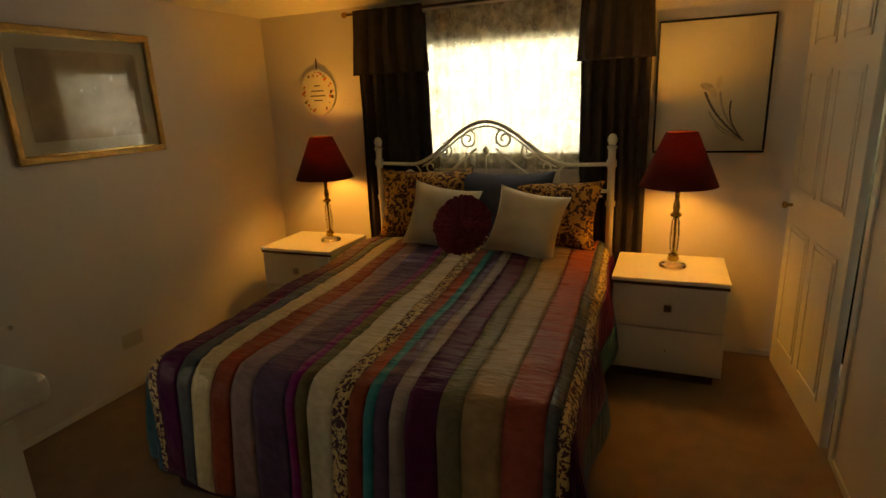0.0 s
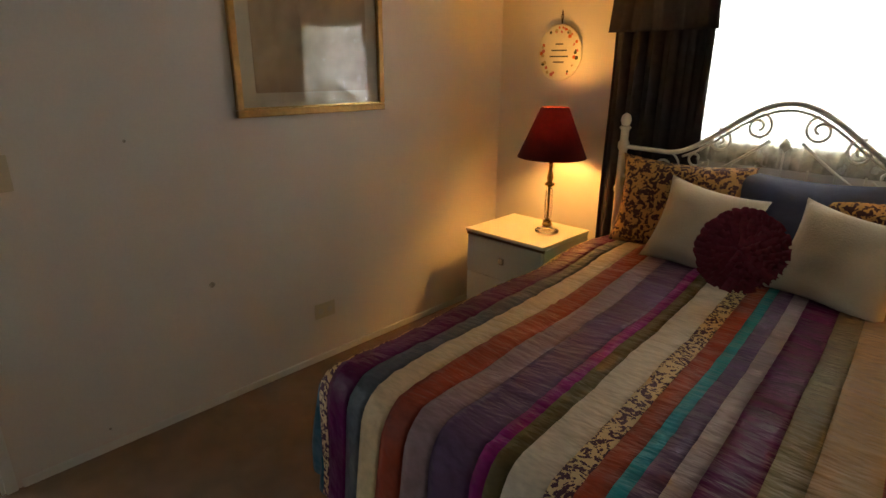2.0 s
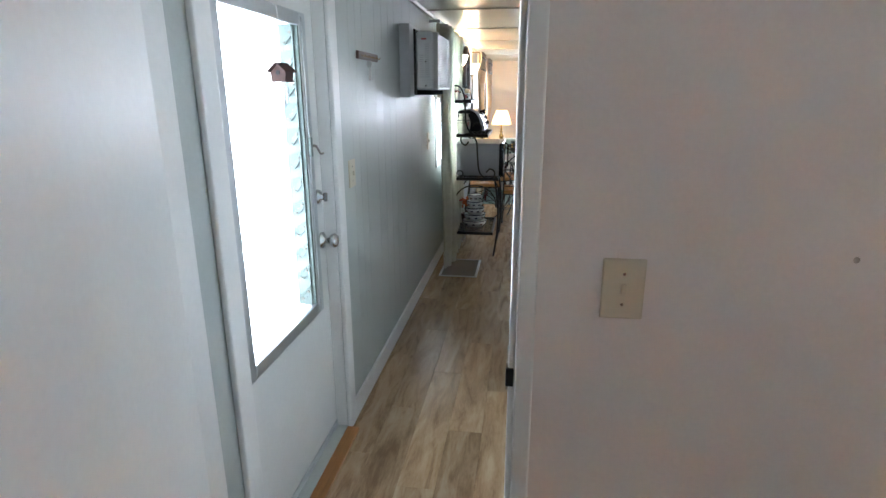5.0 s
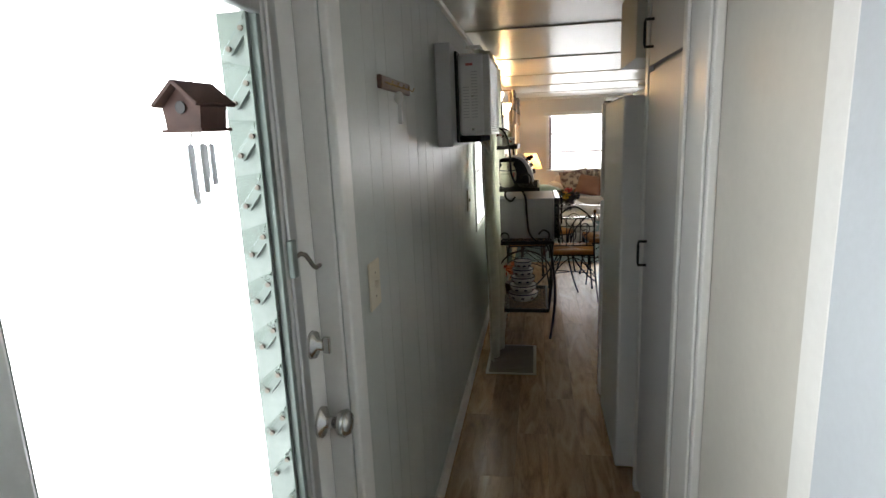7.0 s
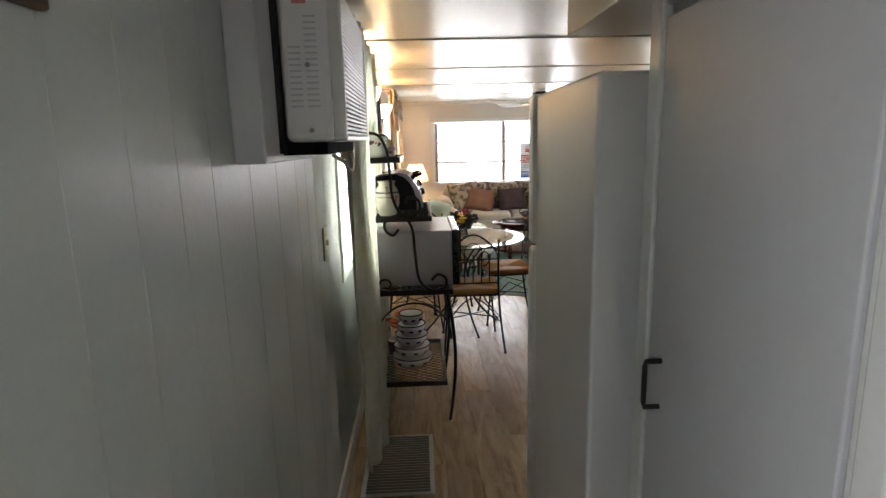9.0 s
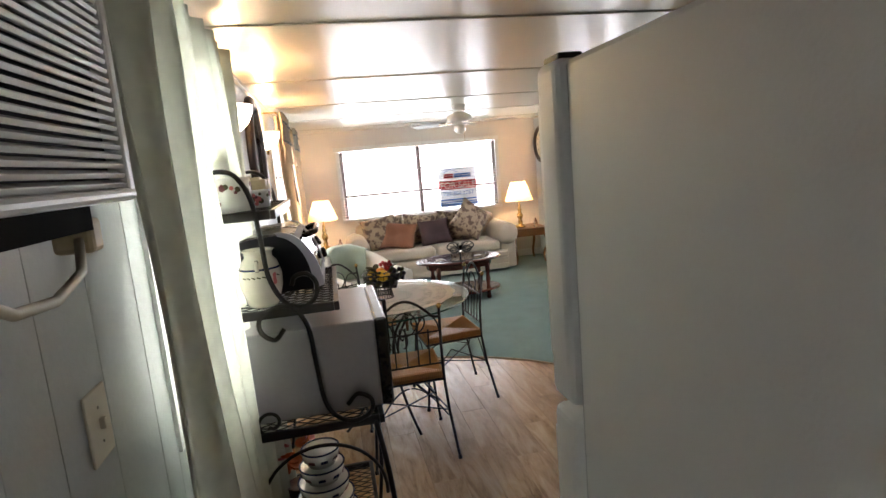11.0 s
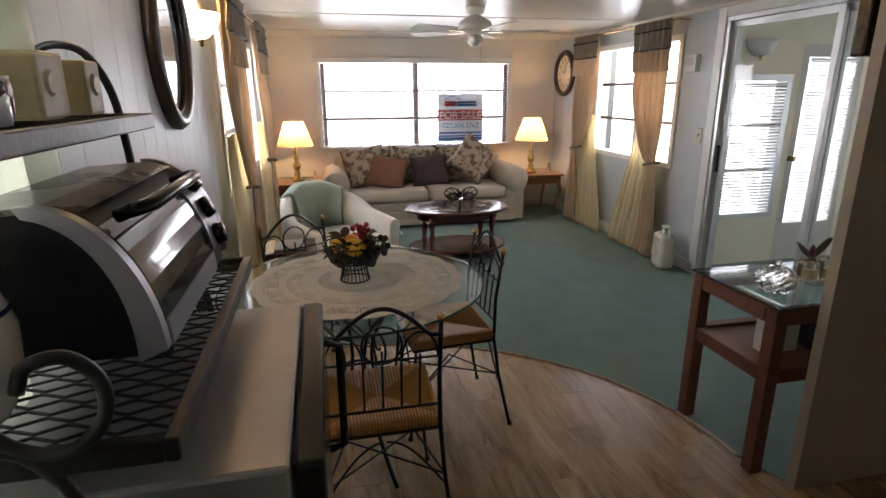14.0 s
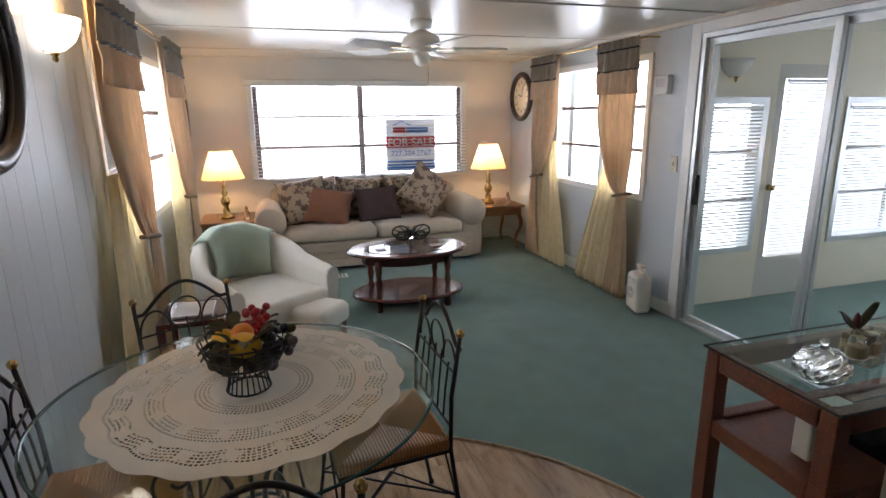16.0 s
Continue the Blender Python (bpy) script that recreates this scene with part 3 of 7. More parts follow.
def cushion(name, label, material, w, h, d, x, y, z, rx=0, rz=0, ry=0, seed=0, wave=0.25):
    t = thing(name, label, "pillow", x, y, z)
    t.matrix_basis = pose(x, y, z, rx, ry, rz)
    part("cover", pillow(bmesh.new(), w, h, d, wave=wave, seed=seed), material, t, smooth=True)
    return t


cushion("pillow_sham", "flower print pillow sham leaning on the headboard", LEO, 0.62, 0.46, 0.17, -1.62, 3.24, 0.61, -14, 3, seed=1)
cushion("pillow_sham", "flower print pillow sham leaning on the headboard", LEO, 0.60, 0.42, 0.17, -0.86, 3.20, 0.61, -22, -8, seed=2)
cushion("pillow", "blue grey sleeping pillow behind the cushions", M["blue_cloth"], 0.60, 0.42, 0.16, -1.12, 3.30, 0.63, -10, 0, seed=3)
cushion("throw_pillow", "square cream satin cushion standing on the bed", M["cream_cloth"], 0.41, 0.39, 0.14, -1.45, 3.02, 0.63, -26, 6, 9, seed=4)
cushion("throw_pillow", "square cream satin cushion standing on the bed", M["cream_cloth"], 0.40, 0.38, 0.14, -0.95, 2.97, 0.63, -26, -6, 8, seed=5)
ros = thing("round_cushion", "round burgundy cushion covered in cloth petals", "pillow", -1.27, 2.80, 0.645)
ros.matrix_basis = pose(-1.195, 2.83, 0.825, 62, 0, -4) @ Matrix.Diagonal((0.87, 0.87, 0.87, 1))
part("core", lathe(bmesh.new(), [(0.02, -0.05), (0.13, -0.04), (0.16, 0.0), (0.13, 0.035), (0.02, 0.045)], 24), M["rose_cloth"], ros, smooth=True)
rnd = random.Random(4)
for ring in range(7):
    n = 5 + 5 * ring
    for i in range(n):
        a, r = 2 * math.pi * (i + 0.5 * (ring % 2)) / n, 0.012 + 0.023 * ring
        bm = bmesh.new()
        sheet(bm, 3, 3, lambda u, v: ((u - 0.5) * 0.05, v * 0.04 - 0.008, 0.012 + 0.03 * math.sin(v * 1.4) - 0.02 * (u - 0.5) ** 2 * 8))
        p = part("petal", bm, M["rose_cloth"], ros)
        p.matrix_basis = Matrix.Translation((r * math.cos(a), r * math.sin(a), 0.035 - 0.9 * r * r - ring * 0.002)) @ Euler((rnd.uniform(-0.3, 0.3), rnd.uniform(-0.3, 0.3), a - math.pi / 2)).to_matrix().to_4x4()

# nightstands


def nightstand(x, y, w=0.53, d=0.46):
    t = thing("nightstand", "white laminate nightstand with two drawers", "nightstand", x, y, 0, group="nightstands by the bed")
    part("plinth", B(-w / 2 + 0.03, w / 2 - 0.03, -d / 2 + 0.08, d / 2 - 0.02, 0, 0.07), M["wood_dark"], t)
    part("body", B(-w / 2, w / 2, -d / 2 + 0.02, d / 2, 0.07, 0.55, bev=0.004), M["white"], t)
    part("top", B(-w / 2 - 0.005, w / 2 + 0.005, -d / 2 - 0.005, d / 2, 0.552, 0.572, bev=0.004), M["white"], t)
    part("edge", B(-w / 2 - 0.002, w / 2 + 0.002, -d / 2 + 0.004, -d / 2 + 0.018, 0.535, 0.55), M["wood_dark"], t, "dark brown edge strip")
    for z0, z1 in ((0.085, 0.31), (0.322, 0.532)):
        dr = part("drawer", B(-w / 2 + 0.008, w / 2 - 0.008, -d / 2, -d / 2 + 0.019, z0, z1, bev=0.003), M["white"], t)
        zz = (z0 + z1) / 2
        if z0 > 0.2:
            part("knob", B(-0.018, 0.018, -d / 2 - 0.014, -d / 2, zz - 0.018, zz + 0.018, bev=0.004), M["chrome"], dr, "square chrome knob")
        else:
            part("screw", lathe(bmesh.new(), [(0.003, -0.002), (0.004, 0.004)], 8, 0, 0), M["wood_dark"], dr).matrix_basis = pose(0, -d / 2 - 0.001, zz, 90, 0, 0)
    return t


nightstand(-0.19, 3.2)
nightstand(-2.43, 3.235)


def bed_lamp(x, y, z, s=1.0):
    t = thing("table_lamp", "lit crystal table lamp with a dark red shade", "lamp", x, y, z, group="bedside lamps")
    part("base", lathe(bmesh.new(), [(0.001, 0), (0.066, 0.0), (0.068, 0.012), (0.055, 0.022), (0.03, 0.032), (0.001, 0.034)], 16), M["crystal"], t, "cut crystal base", True)
    part("collar", lathe(bmesh.new(), [(0.02, 0.033), (0.03, 0.045), (0.022, 0.06), (0.026, 0.066), (0.012, 0.075)], 14), M["brass"], t, "brass collar", True)
    part("stem", lathe(bmesh.new(), [(0.012, 0.075), (0.02, 0.09), (0.024, 0.16), (0.02, 0.24), (0.014, 0.26)], 10), M["crystal"], t, "clear crystal stem")
    part("rod", T([(0, 0, 0.03), (0, 0, 0.66)], 0.005, 8), M["brass"], t)
    part("neck", lathe(bmesh.new(), [(0.015, 0.262), (0.028, 0.272), (0.028, 0.28), (0.014, 0.29), (0.018, 0.315), (0.014, 0.34), (0.009, 0.36), (0.012, 0.37), (0.012, 0.42)], 14), M["brass"], t, "brass neck", True)
    bm = bmesh.new()
    n = 36
    a = [bm.verts.new((0.185 * math.cos(2 * math.pi * i / n), 0.185 * math.sin(2 * math.pi * i / n), 0.425)) for i in range(n)]
    b = [bm.verts.new((0.072 * math.cos(2 * math.pi * i / n), 0.072 * math.sin(2 * math.pi * i / n), 0.69)) for i in range(n)]
    for i in range(n):
        bm.faces.new((a[i], a[(i + 1) % n], b[(i + 1) % n], b[i]))
    sh = thick(part("shade", bm, M["shade_red"], t, "dark red cloth shade", True), 0.003)
    part("bulb", lathe(bmesh.new(), [(0.012, 0.42), (0.014, 0.43), (0.026, 0.45), (0.018, 0.468), (0.004, 0.474)], 12), glow_mat("lit_bulb", (1.0, 0.55, 0.18), 14.0), t, smooth=True)
    t.scale = (s, s, s)
    bulb((x, y, z + 0.595 * s), LAMP_BED, (1.0, 0.47, 0.095), 0.06)
    return t


LAMP_BED = 22.0
bed_lamp(-0.178, 3.2, 0.572)
bed_lamp(-2.315, 3.26, 0.572)

# bedroom window: frame, panes, blind, lace, curtains
wn = thing("window_1", "white sash window with a drawn blind", "window", kind="structure")
x0, x1, z0, z1 = BWIN
for a in ((x0 - 0.05, x0 + 0.005, W - 0.015, W + 0.1, z0 - 0.05, z1 + 0.05), (x1 - 0.005, x1 + 0.05, W - 0.015, W + 0.1, z0 - 0.05, z1 + 0.05), (x0 + 0.005, x1 - 0.005, W - 0.015, W + 0.1, z1 - 0.005, z1 + 0.05), (x0 + 0.005, x1 - 0.005, W - 0.015, W + 0.1, z0 - 0.05, z0 + 0.005)):
    part("window_frame", B(*a), M["white"], wn)
pn = part("pane", B(x0 + 0.006, x1 - 0.006, W + 0.085, W + 0.089, z0 + 0.006, z1 - 0.006), M["pane"], wn)
pn.visible_shadow = False
bl = thing("window_blind", "white mini blind with thin open slats in the window", "blind", (x0 + x1) / 2, W + 0.03, z0)
part("head_rail", B(-0.45, 0.45, -0.012, 0.012, z1 - z0 - 0.03, z1 - z0), M["white"], bl)
me = None
for i in range(28):
    z = 0.01 + (z1 - z0 - 0.05) * i / 27
    if me is None:
        s = part("slat", B(-0.45, 0.45, -0.012, 0.012, -0.0005, 0.0005), M["white"], bl)
        me = s.data
    else:
        s = new("slat", me)
        s.parent = bl
    s.matrix_basis = pose(0, 0, z, -12, 0, 0)


def curtain(name, label, material, x0, x1, y, z0, z1, folds, depth, along="x", shape=None, swing=0.0, seed=0, t=0.003, nv=24):
    """A hanging cloth; shape(v) gives (left, right) edges as shares of its width at height v."""
    th = thing(name, label, "curtain", (x0 + x1) / 2 if along == "x" else y, y if along == "x" else (x0 + x1) / 2, z0)
    w = x1 - x0

    def fn(u, v):
        l, r = shape(v) if shape else (0.0, 1.0)
        a = (l + (r - l) * u - 0.5) * w
        tight = 0.45 + 0.55 * (r - l)
        wob = 1.6 * noise.noise((u * folds * 0.45 + seed, v * 1.1, 3.3)) + 0.5 * math.sin(v * 3 + seed)
        f = depth * tight * (0.75 + 0.5 * noise.noise((u * folds * 0.6, seed, v))) * math.sin(u * folds * 2 * math.pi + wob) + depth * 0.45 * noise.noise((u * folds * 0.9 + seed, v * 2.5, seed))
        p = a + 0.006 * math.cos(u * folds * 4 * math.pi)
        return (p, f + swing * (1 - v), v * (z1 - z0)) if along == "x" else (f, p, v * (z1 - z0))
    bm = bmesh.new()
    sheet(bm, int(folds * 10), nv, fn)
    thick(part("cloth", bm, material, th, smooth=True), t)
    return th


curtain("lace_curtain", "thin cream lace curtain across the bedroom window", M["lace"], -1.68, -0.64, W - 0.03, 1.04, 1.98, 12, 0.009, seed=3)
for x0, x1, s in ((-2.13, -1.60, 1), (-0.73, -0.33, 2)):
    c = curtain("curtain", "dark plum lined curtain hanging by the bedroom window", M["drape_dark"], x0 + 0.02, x1 - 0.02, W - 0.06, 0.45, 1.96, 6, 0.02, seed=s)
    v = curtain("curtain_valance", "dark plum gathered valance over the curtain", M["drape_dark"], x0, x1, W - 0.1, 1.63, 2.01, 5, 0.012, seed=s + 5, shape=lambda v: (0.0 + 0.06 * v, 1.0 - 0.06 * v))
rod = thing("curtain_rod", "thin brown curtain rod with knob ends", "curtain rod", -1.23, W - 0.075, 1.995)
part("rod", T([(-0.92, 0, 0), (0.92, 0, 0)], 0.008), M["wood_dark"], rod)
for sx in (-1, 1):
    part("finial", lathe(bmesh.new(), [(0.008, 0), (0.018, 0.012), (0.016, 0.028), (0.004, 0.036)], 10), M["gold"], rod, smooth=True).matrix_basis = pose(sx * 0.92, 0, 0, 0, sx * 90, 0)
    part("bracket", B(sx * 0.85 - 0.006, sx * 0.85 + 0.006, 0, 0.072, -0.012, 0.0), M["wood_dark"], rod)

# framed pictures


def framed(name, label, w, h, m, frame_mat, fw=0.035, mount=0.07, print_mat=None, glass=True, inner=None):
    """A picture hanging on a wall; local x across, z up, front to -y, its foot at z = 0."""
    t = thing(name, label, "picture")
    t.matrix_basis = m
    for a in ((-w / 2, w / 2, -0.028, -0.002, 0, fw), (-w / 2, w / 2, -0.028, -0.002, h - fw, h), (-w / 2, -w / 2 + fw, -0.027, -0.003, fw, h - fw), (w / 2 - fw, w / 2, -0.027, -0.003, fw, h - fw)):
        part("frame", B(*a, bev=0.006), frame_mat, t)
    if inner:
        for a in ((-w / 2 + fw, w / 2 - fw, -0.02, -0.008, fw, fw + 0.008), (-w / 2 + fw, w / 2 - fw, -0.02, -0.008, h - fw - 0.008, h - fw)):
            part("frame_lip", B(*a), inner, t)
    part("mount", B(-w / 2 + 0.01, w / 2 - 0.01, -0.008, -0.002, 0.01, h - 0.01), M["mount"], t, "cream card mount")
    part("print", B(-w / 2 + fw + mount, w / 2 - fw - mount, -0.0105, -0.0085, fw + mount, h - fw - mount), print_mat, t, "faded print")
    if glass:
        g = part("glass", B(-w / 2 + fw, w / 2 - fw, -0.016, -0.0145, fw, h - fw), M["pane"], t)
        g.visible_shadow = False
    return t


framed("framed_print", "large gold framed faded brown print under glass", 0.78, 0.60, pose(BX + 0.001, 2.15, 1.255, 0, 0, 90), M["gold"], 0.032, 0.065, M["print_brown"], inner=M["brass"])
fl = framed("framed_flower_print", "black framed flower print in soft grey tones", 0.54, 0.675, pose(-0.05, W - 0.001, 1.13, 0, 0, 0), M["black_gloss"], 0.011, 0.0, M["print_cream"])
for i, (a, l, w) in enumerate(((62, 0.26, 0.006), (50, 0.3, 0.008), (40, 0.22, 0.006), (70, 0.2, 0.005), (32, 0.16, 0.005))):
    pts = [(0.17 - l * t * math.cos(radians(a)) - 0.03 * math.sin(t * 3), -0.0115, 0.06 + l * t * math.sin(radians(a)) * 1.1) for t in [k / 10 for k in range(11)]]
    bm = bmesh.new()
    for (xa, ya, za), (xb, yb, zb) in zip(pts, pts[1:]):
        q = w * 1.0
        bm.faces.new([bm.verts.new(p) for p in ((xa - q, ya - i * 1e-4, za), (xb - q * 0.7, yb - i * 1e-4, zb), (xb + q * 0.7, yb - i * 1e-4, zb), (xa + q, ya - i * 1e-4, za))])
    part("painted_leaf", bm, M["ink"] if i % 2 else M["dirt"], fl)
for i, (cx, cz, r) in enumerate(((-0.02, 0.34, 0.035), (0.01, 0.31, 0.03), (0.035, 0.36, 0.028))):
    p = part("painted_petal", lathe(bmesh.new(), [(r, 0), (r * 0.9, 0.0006)], 14, sy=0.5), M["mount"] if i else M["dirt"], fl)
    p.matrix_basis = pose(cx, -0.0118 - i * 4e-4, cz, 90, 40 * i + 20, 0)

pl = thing("wall_plaque", "oval white plaque with painted flowers and script", "plaque")
pl.matrix_basis = pose(-2.457, W - 0.004, 1.39, 0, 0, 0)
p = part("plate", lathe(bmesh.new(), [(0.14, 0), (0.14, 0.012), (0.135, 0.016)], 32, sy=1.08), M["print_cream"], pl, smooth=False)
p.matrix_basis = pose(0, 0, 0.15, 90, 0, 0)
part("hanger", T([(0, -0.005, 0.30), (-0.004, -0.004, 0.34), (0.0, -0.004, 0.37), (0.006, -0.004, 0.34), (0.002, -0.005, 0.30)], 0.003, 6), M["wood_dark"], pl)
rnd = random.Random(8)
for i in range(44):
    a = rnd.uniform(0, 2 * math.pi)
    if 0.45 < math.sin(a) < 0.7:
        continue
    r = rnd.uniform(0.10, 0.122)
    q = part("painted_flower", lathe(bmesh.new(), [(rnd.uniform(0.006, 0.012), 0), (0.005, 0.001)], 7), (M["orange"], M["pink"], M["leaf"], M["wax"])[i % 4], pl)
    q.matrix_basis = pose(r * math.cos(a), -0.0165, 0.15 + 1.08 * r * math.sin(a), 90, 0, 0)
for k, (dz, w) in enumerate(((0.045, 0.05), (0.012, 0.10), (-0.02, 0.12), (-0.05, 0.07))):
    part("script_line", B(-w / 2, w / 2, -0.0175, -0.0165, 0.15 + dz - 0.004, 0.15 + dz + 0.004), M["ink"], pl)

# switch, outlet, scuffs on the bedroom wall


def switch_plate(m, w=0.078, h=0.118, toggles=1, material=None, name="light_switch", label="almond plastic light switch on the wall"):
    t = thing(name, label, "switch")
    t.matrix_basis = m
    part("plate", B(-w / 2, w / 2, -0.006, 0, 0, h, bev=0.003), material or M["plastic"], t)
    for i in range(toggles):
        x = (i - (toggles - 1) / 2) * 0.045
        part("toggle", B(x - 0.005, x + 0.005, -0.016, -0.006, h / 2 - 0.008, h / 2 + 0.012, bev=0.002), M["plastic"], t)
        for dz in (-0.03, 0.03):
            part("screw", lathe(bmesh.new(), [(0.003, 0), (0.003, 0.001)], 8), M["chrome"], t).matrix_basis = pose(x, -0.006, h / 2 + dz, 90, 0, 0)
    return t


switch_plate(pose(BX + 0.001, 0.943, 1.07, 0, 0, 90))
o = thing("wall_outlet", "almond plastic power outlet low on the wall", "outlet")
o.matrix_basis = pose(BX + 0.001, 2.123, 0.235, 0, 0, 90)
part("plate", B(-0.06, 0.06, -0.006, 0, 0, 0.08, bev=0.003), M["plastic"], o)
for sx in (-0.027, 0.027):
    part("socket", lathe(bmesh.new(), [(0.016, 0), (0.016, 0.002)], 14), M["offwhite"], o).matrix_basis = pose(sx, -0.0062, 0.04, 90, 0, 0)
for yy, zz, r in ((1.573, 0.57, 0.013), (1.33, 1.2, 0.006), (1.1, 0.09, 0.006)):
    q = thing("wall_scuff", "small grey scuff mark on the bedroom wall", "scuff")
    q.matrix_basis = pose(BX + 0.0005, yy, zz, 0, 90, 0)
    part("mark", lathe(bmesh.new(), [(r, 0), (r * 0.6, 0.0015)], 9), M["dirt"], q)

# closet door with raised panels
cd = thing("door_1", "white six panel closet door standing slightly ajar", "door", 0.425, 2.60, 0.02, 5, kind="structure")
part("leaf", B(-0.012, 0.02, 0.0, 0.80, 0, 1.94, bev=0.003), M["white"], cd)
for y0, y1 in ((0.09, 0.365), (0.435, 0.71)):
    for z0, z1 in ((0.16, 0.78), (0.95, 1.5), (1.6, 1.82)):
        part("panel", B(-0.02, -0.012, y0 + 0.025, y1 - 0.025, z0 + 0.025, z1 - 0.025, bev=0.006), M["white"], cd)
        for a in ((y0, y1, z0, z0 + 0.012), (y0, y1, z1 - 0.012, z1), (y0, y0 + 0.012, z0 + 0.012, z1 - 0.012), (y1 - 0.012, y1, z0 + 0.012, z1 - 0.012)):
            part("moulding", B(-0.018, -0.0125, a[0], a[1], a[2], a[3]), M["white"], cd)
part("knob", lathe(bmesh.new(), [(0.008, 0), (0.008, 0.02), (0.017, 0.028), (0.017, 0.04), (0.006, 0.046)], 12), M["brass"], cd, "brass knob", True).matrix_basis = pose(-0.012, 0.74, 0.87, 0, -90, 0)
trim("door_trim", 0.438, 0.449, 3.41, 3.47, 0, 2.03)
trim("door_trim", 0.438, 0.449, 2.51, 2.56, 0, 2.03)
trim("door_trim", 0.438, 0.449, 2.56, 3.41, 1.985, 2.03)

# chest of drawers beside the south wall
ch = thing("chest_of_drawers", "white painted tall chest of drawers against the wall", "chest", -1.235, 0.30, 0)
ch.scale = (1, 1, 1.03)
part("body", B(-0.33, 0.33, -0.26, 0.25, 0.06, 1.11, bev=0.006), M["white"], ch)
part("top", B(-0.365, 0.365, -0.275, 0.285, 1.112, 1.15, bev=0.014, seg=3), M["white"], ch)
part("plinth", B(-0.31, 0.31, -0.24, 0.22, 0.0, 0.06), M["white"], ch)
part("side_stile", B(0.331, 0.337, 0.185, 0.25, 0.08, 1.1), M["white"], ch)
for i in range(5):
    dr = part("drawer", B(-0.30, 0.30, 0.251, 0.268, 0.09 + 0.2 * i, 0.28 + 0.2 * i, bev=0.004), M["white"], ch)
    for sx in (-0.16, 0.16):
        part("knob", lathe(bmesh.new(), [(0.006, 0), (0.014, 0.014), (0.006, 0.02)], 10), M["white"], dr, smooth=True).matrix_basis = pose(sx, 0.268, 0.185 + 0.2 * i, -90, 0, 0)

# bedroom door, standing open
bd = thing("door_2", "flat white bedroom door standing open", "door", BX - 0.01, 0.035, 0.012, 18, kind="structure")
part("leaf", B(0.0, 0.75, -0.035, 0.0, 0, 1.95, bev=0.003), M["white"], bd)
for s in (1, -1):
    part("rose", lathe(bmesh.new(), [(0.03, 0), (0.028, 0.006), (0.012, 0.01), (0.012, 0.03), (0.027, 0.042), (0.03, 0.058), (0.02, 0.068), (0.004, 0.07)], 18), M["chrome"], bd, "chrome door knob", True).matrix_basis = pose(0.63, 0.0 if s > 0 else -0.035, 0.875, -90 * s, 0, 0)
for z in (0.2, 1.75):
    part("hinge", T([(0.0, 0.006, z), (0.0, 0.006, z + 0.09)], 0.006), M["chrome"], bd)
# lining of the bedroom doorway
trim("door_lining", BX - 0.102, BX + 0.004, 0.736, 0.749, 0, 1.975)
trim("door_lining", BX - 0.102, BX + 0.002, 0.0005, 0.02, 0, 1.975)
trim("door_lining", BX - 0.102, BX + 0.004, 0.02, 0.736, 1.965, 1.98)
trim("door_trim", BX + 0.001, BX + 0.014, 0.749, 0.785, 0, 2.03)
trim("door_trim", BX + 0.001, BX + 0.014, 0.0, 0.749, 1.985, 2.03)
trim("door_trim", BX - 0.114, BX - 0.101, 0.747, 0.80, 0, 2.03)
sp = thing("strike_plate", "small dark metal strike plate in the door jamb", "strike plate", BX - 0.05, 0.735, 0.93)
part("plate", B(-0.03, 0.054, -0.003, 0.0, -0.03, 0.03), M["chrome"], sp)
part("lip", B(0.05, 0.058, -0.004, 0.012, -0.02, 0.02, bev=0.002), M["black"], sp)

# ================= hall =================
ed = thing("door_3", "white outside door with a louvred glass window", "door", 0, -0.05, 0.02, kind="structure")
for a in ((-3.975, -3.845, 0, 1.955), (-3.245, -3.165, 0, 1.955), (-3.845, -3.245, 0, 0.645), (-3.845, -3.245, 1.70, 1.955)):
    part("leaf", B(a[0], a[1], -0.04, 0.0, a[2], a[3]), M["white"], ed)
for a in ((-3.868, -3.812, 0.615, 1.73), (-3.285, -3.235, 0.615, 1.73), (-3.812, -3.285, 0.615, 0.66), (-3.812, -3.285, 1.685, 1.73)):
    part("window_frame", B(a[0], a[1], 0.001, 0.018, a[2], a[3], bev=0.004), M["alu"], ed, "grey aluminium frame")
part("frame_lip", B(-3.835, -3.822, 0.018, 0.024, 0.63, 1.715, bev=0.002), M["alu"], ed)
# Green-grey metal, darkened further: part of its backlit shade is in the colour.
LOUVRE = mat("green_grey_louvre_metal", (0.22, 0.26, 0.235), 0.42, 0.5, vary=0.12, scale=8, bump=0.15)
part("louvre_channel", B(-3.815, -3.800, -0.058, 0.014, 0.655, 1.69, bev=0.002), LOUVRE, ed, "green-grey metal louvre channel")
part("channel_lip", B(-3.800, -3.790, -0.006, 0.0, 0.655, 1.69), LOUVRE, ed)
part("louvre_channel", B(-3.30, -3.288, -0.058, 0.0, 0.655, 1.69), LOUVRE, ed)
FROST = pane_mat("louvre_glass", (0.97, 0.99, 0.98))


def clip_shape():
    """A lozenge-shaped blade clip with two pins, flat against the channel."""
    bm = bmesh.new()
    out = [(0.009 * math.cos(t), (0.02 if math.sin(t) >= 0 else -0.02) + 0.009 * math.sin(t)) for t in [2 * math.pi * (k + 0.5) / 12 for k in range(12)]]
    for x in (-3.799, -3.791):
        bm.faces.new([bm.verts.new((x, y, z)) for y, z in out])
    bm.verts.ensure_lookup_table()
    for k in range(12):
        j = (k + 1) % 12
        bm.faces.new((bm.verts[k], bm.verts[j], bm.verts[12 + j], bm.verts[12 + k]))
    return bm


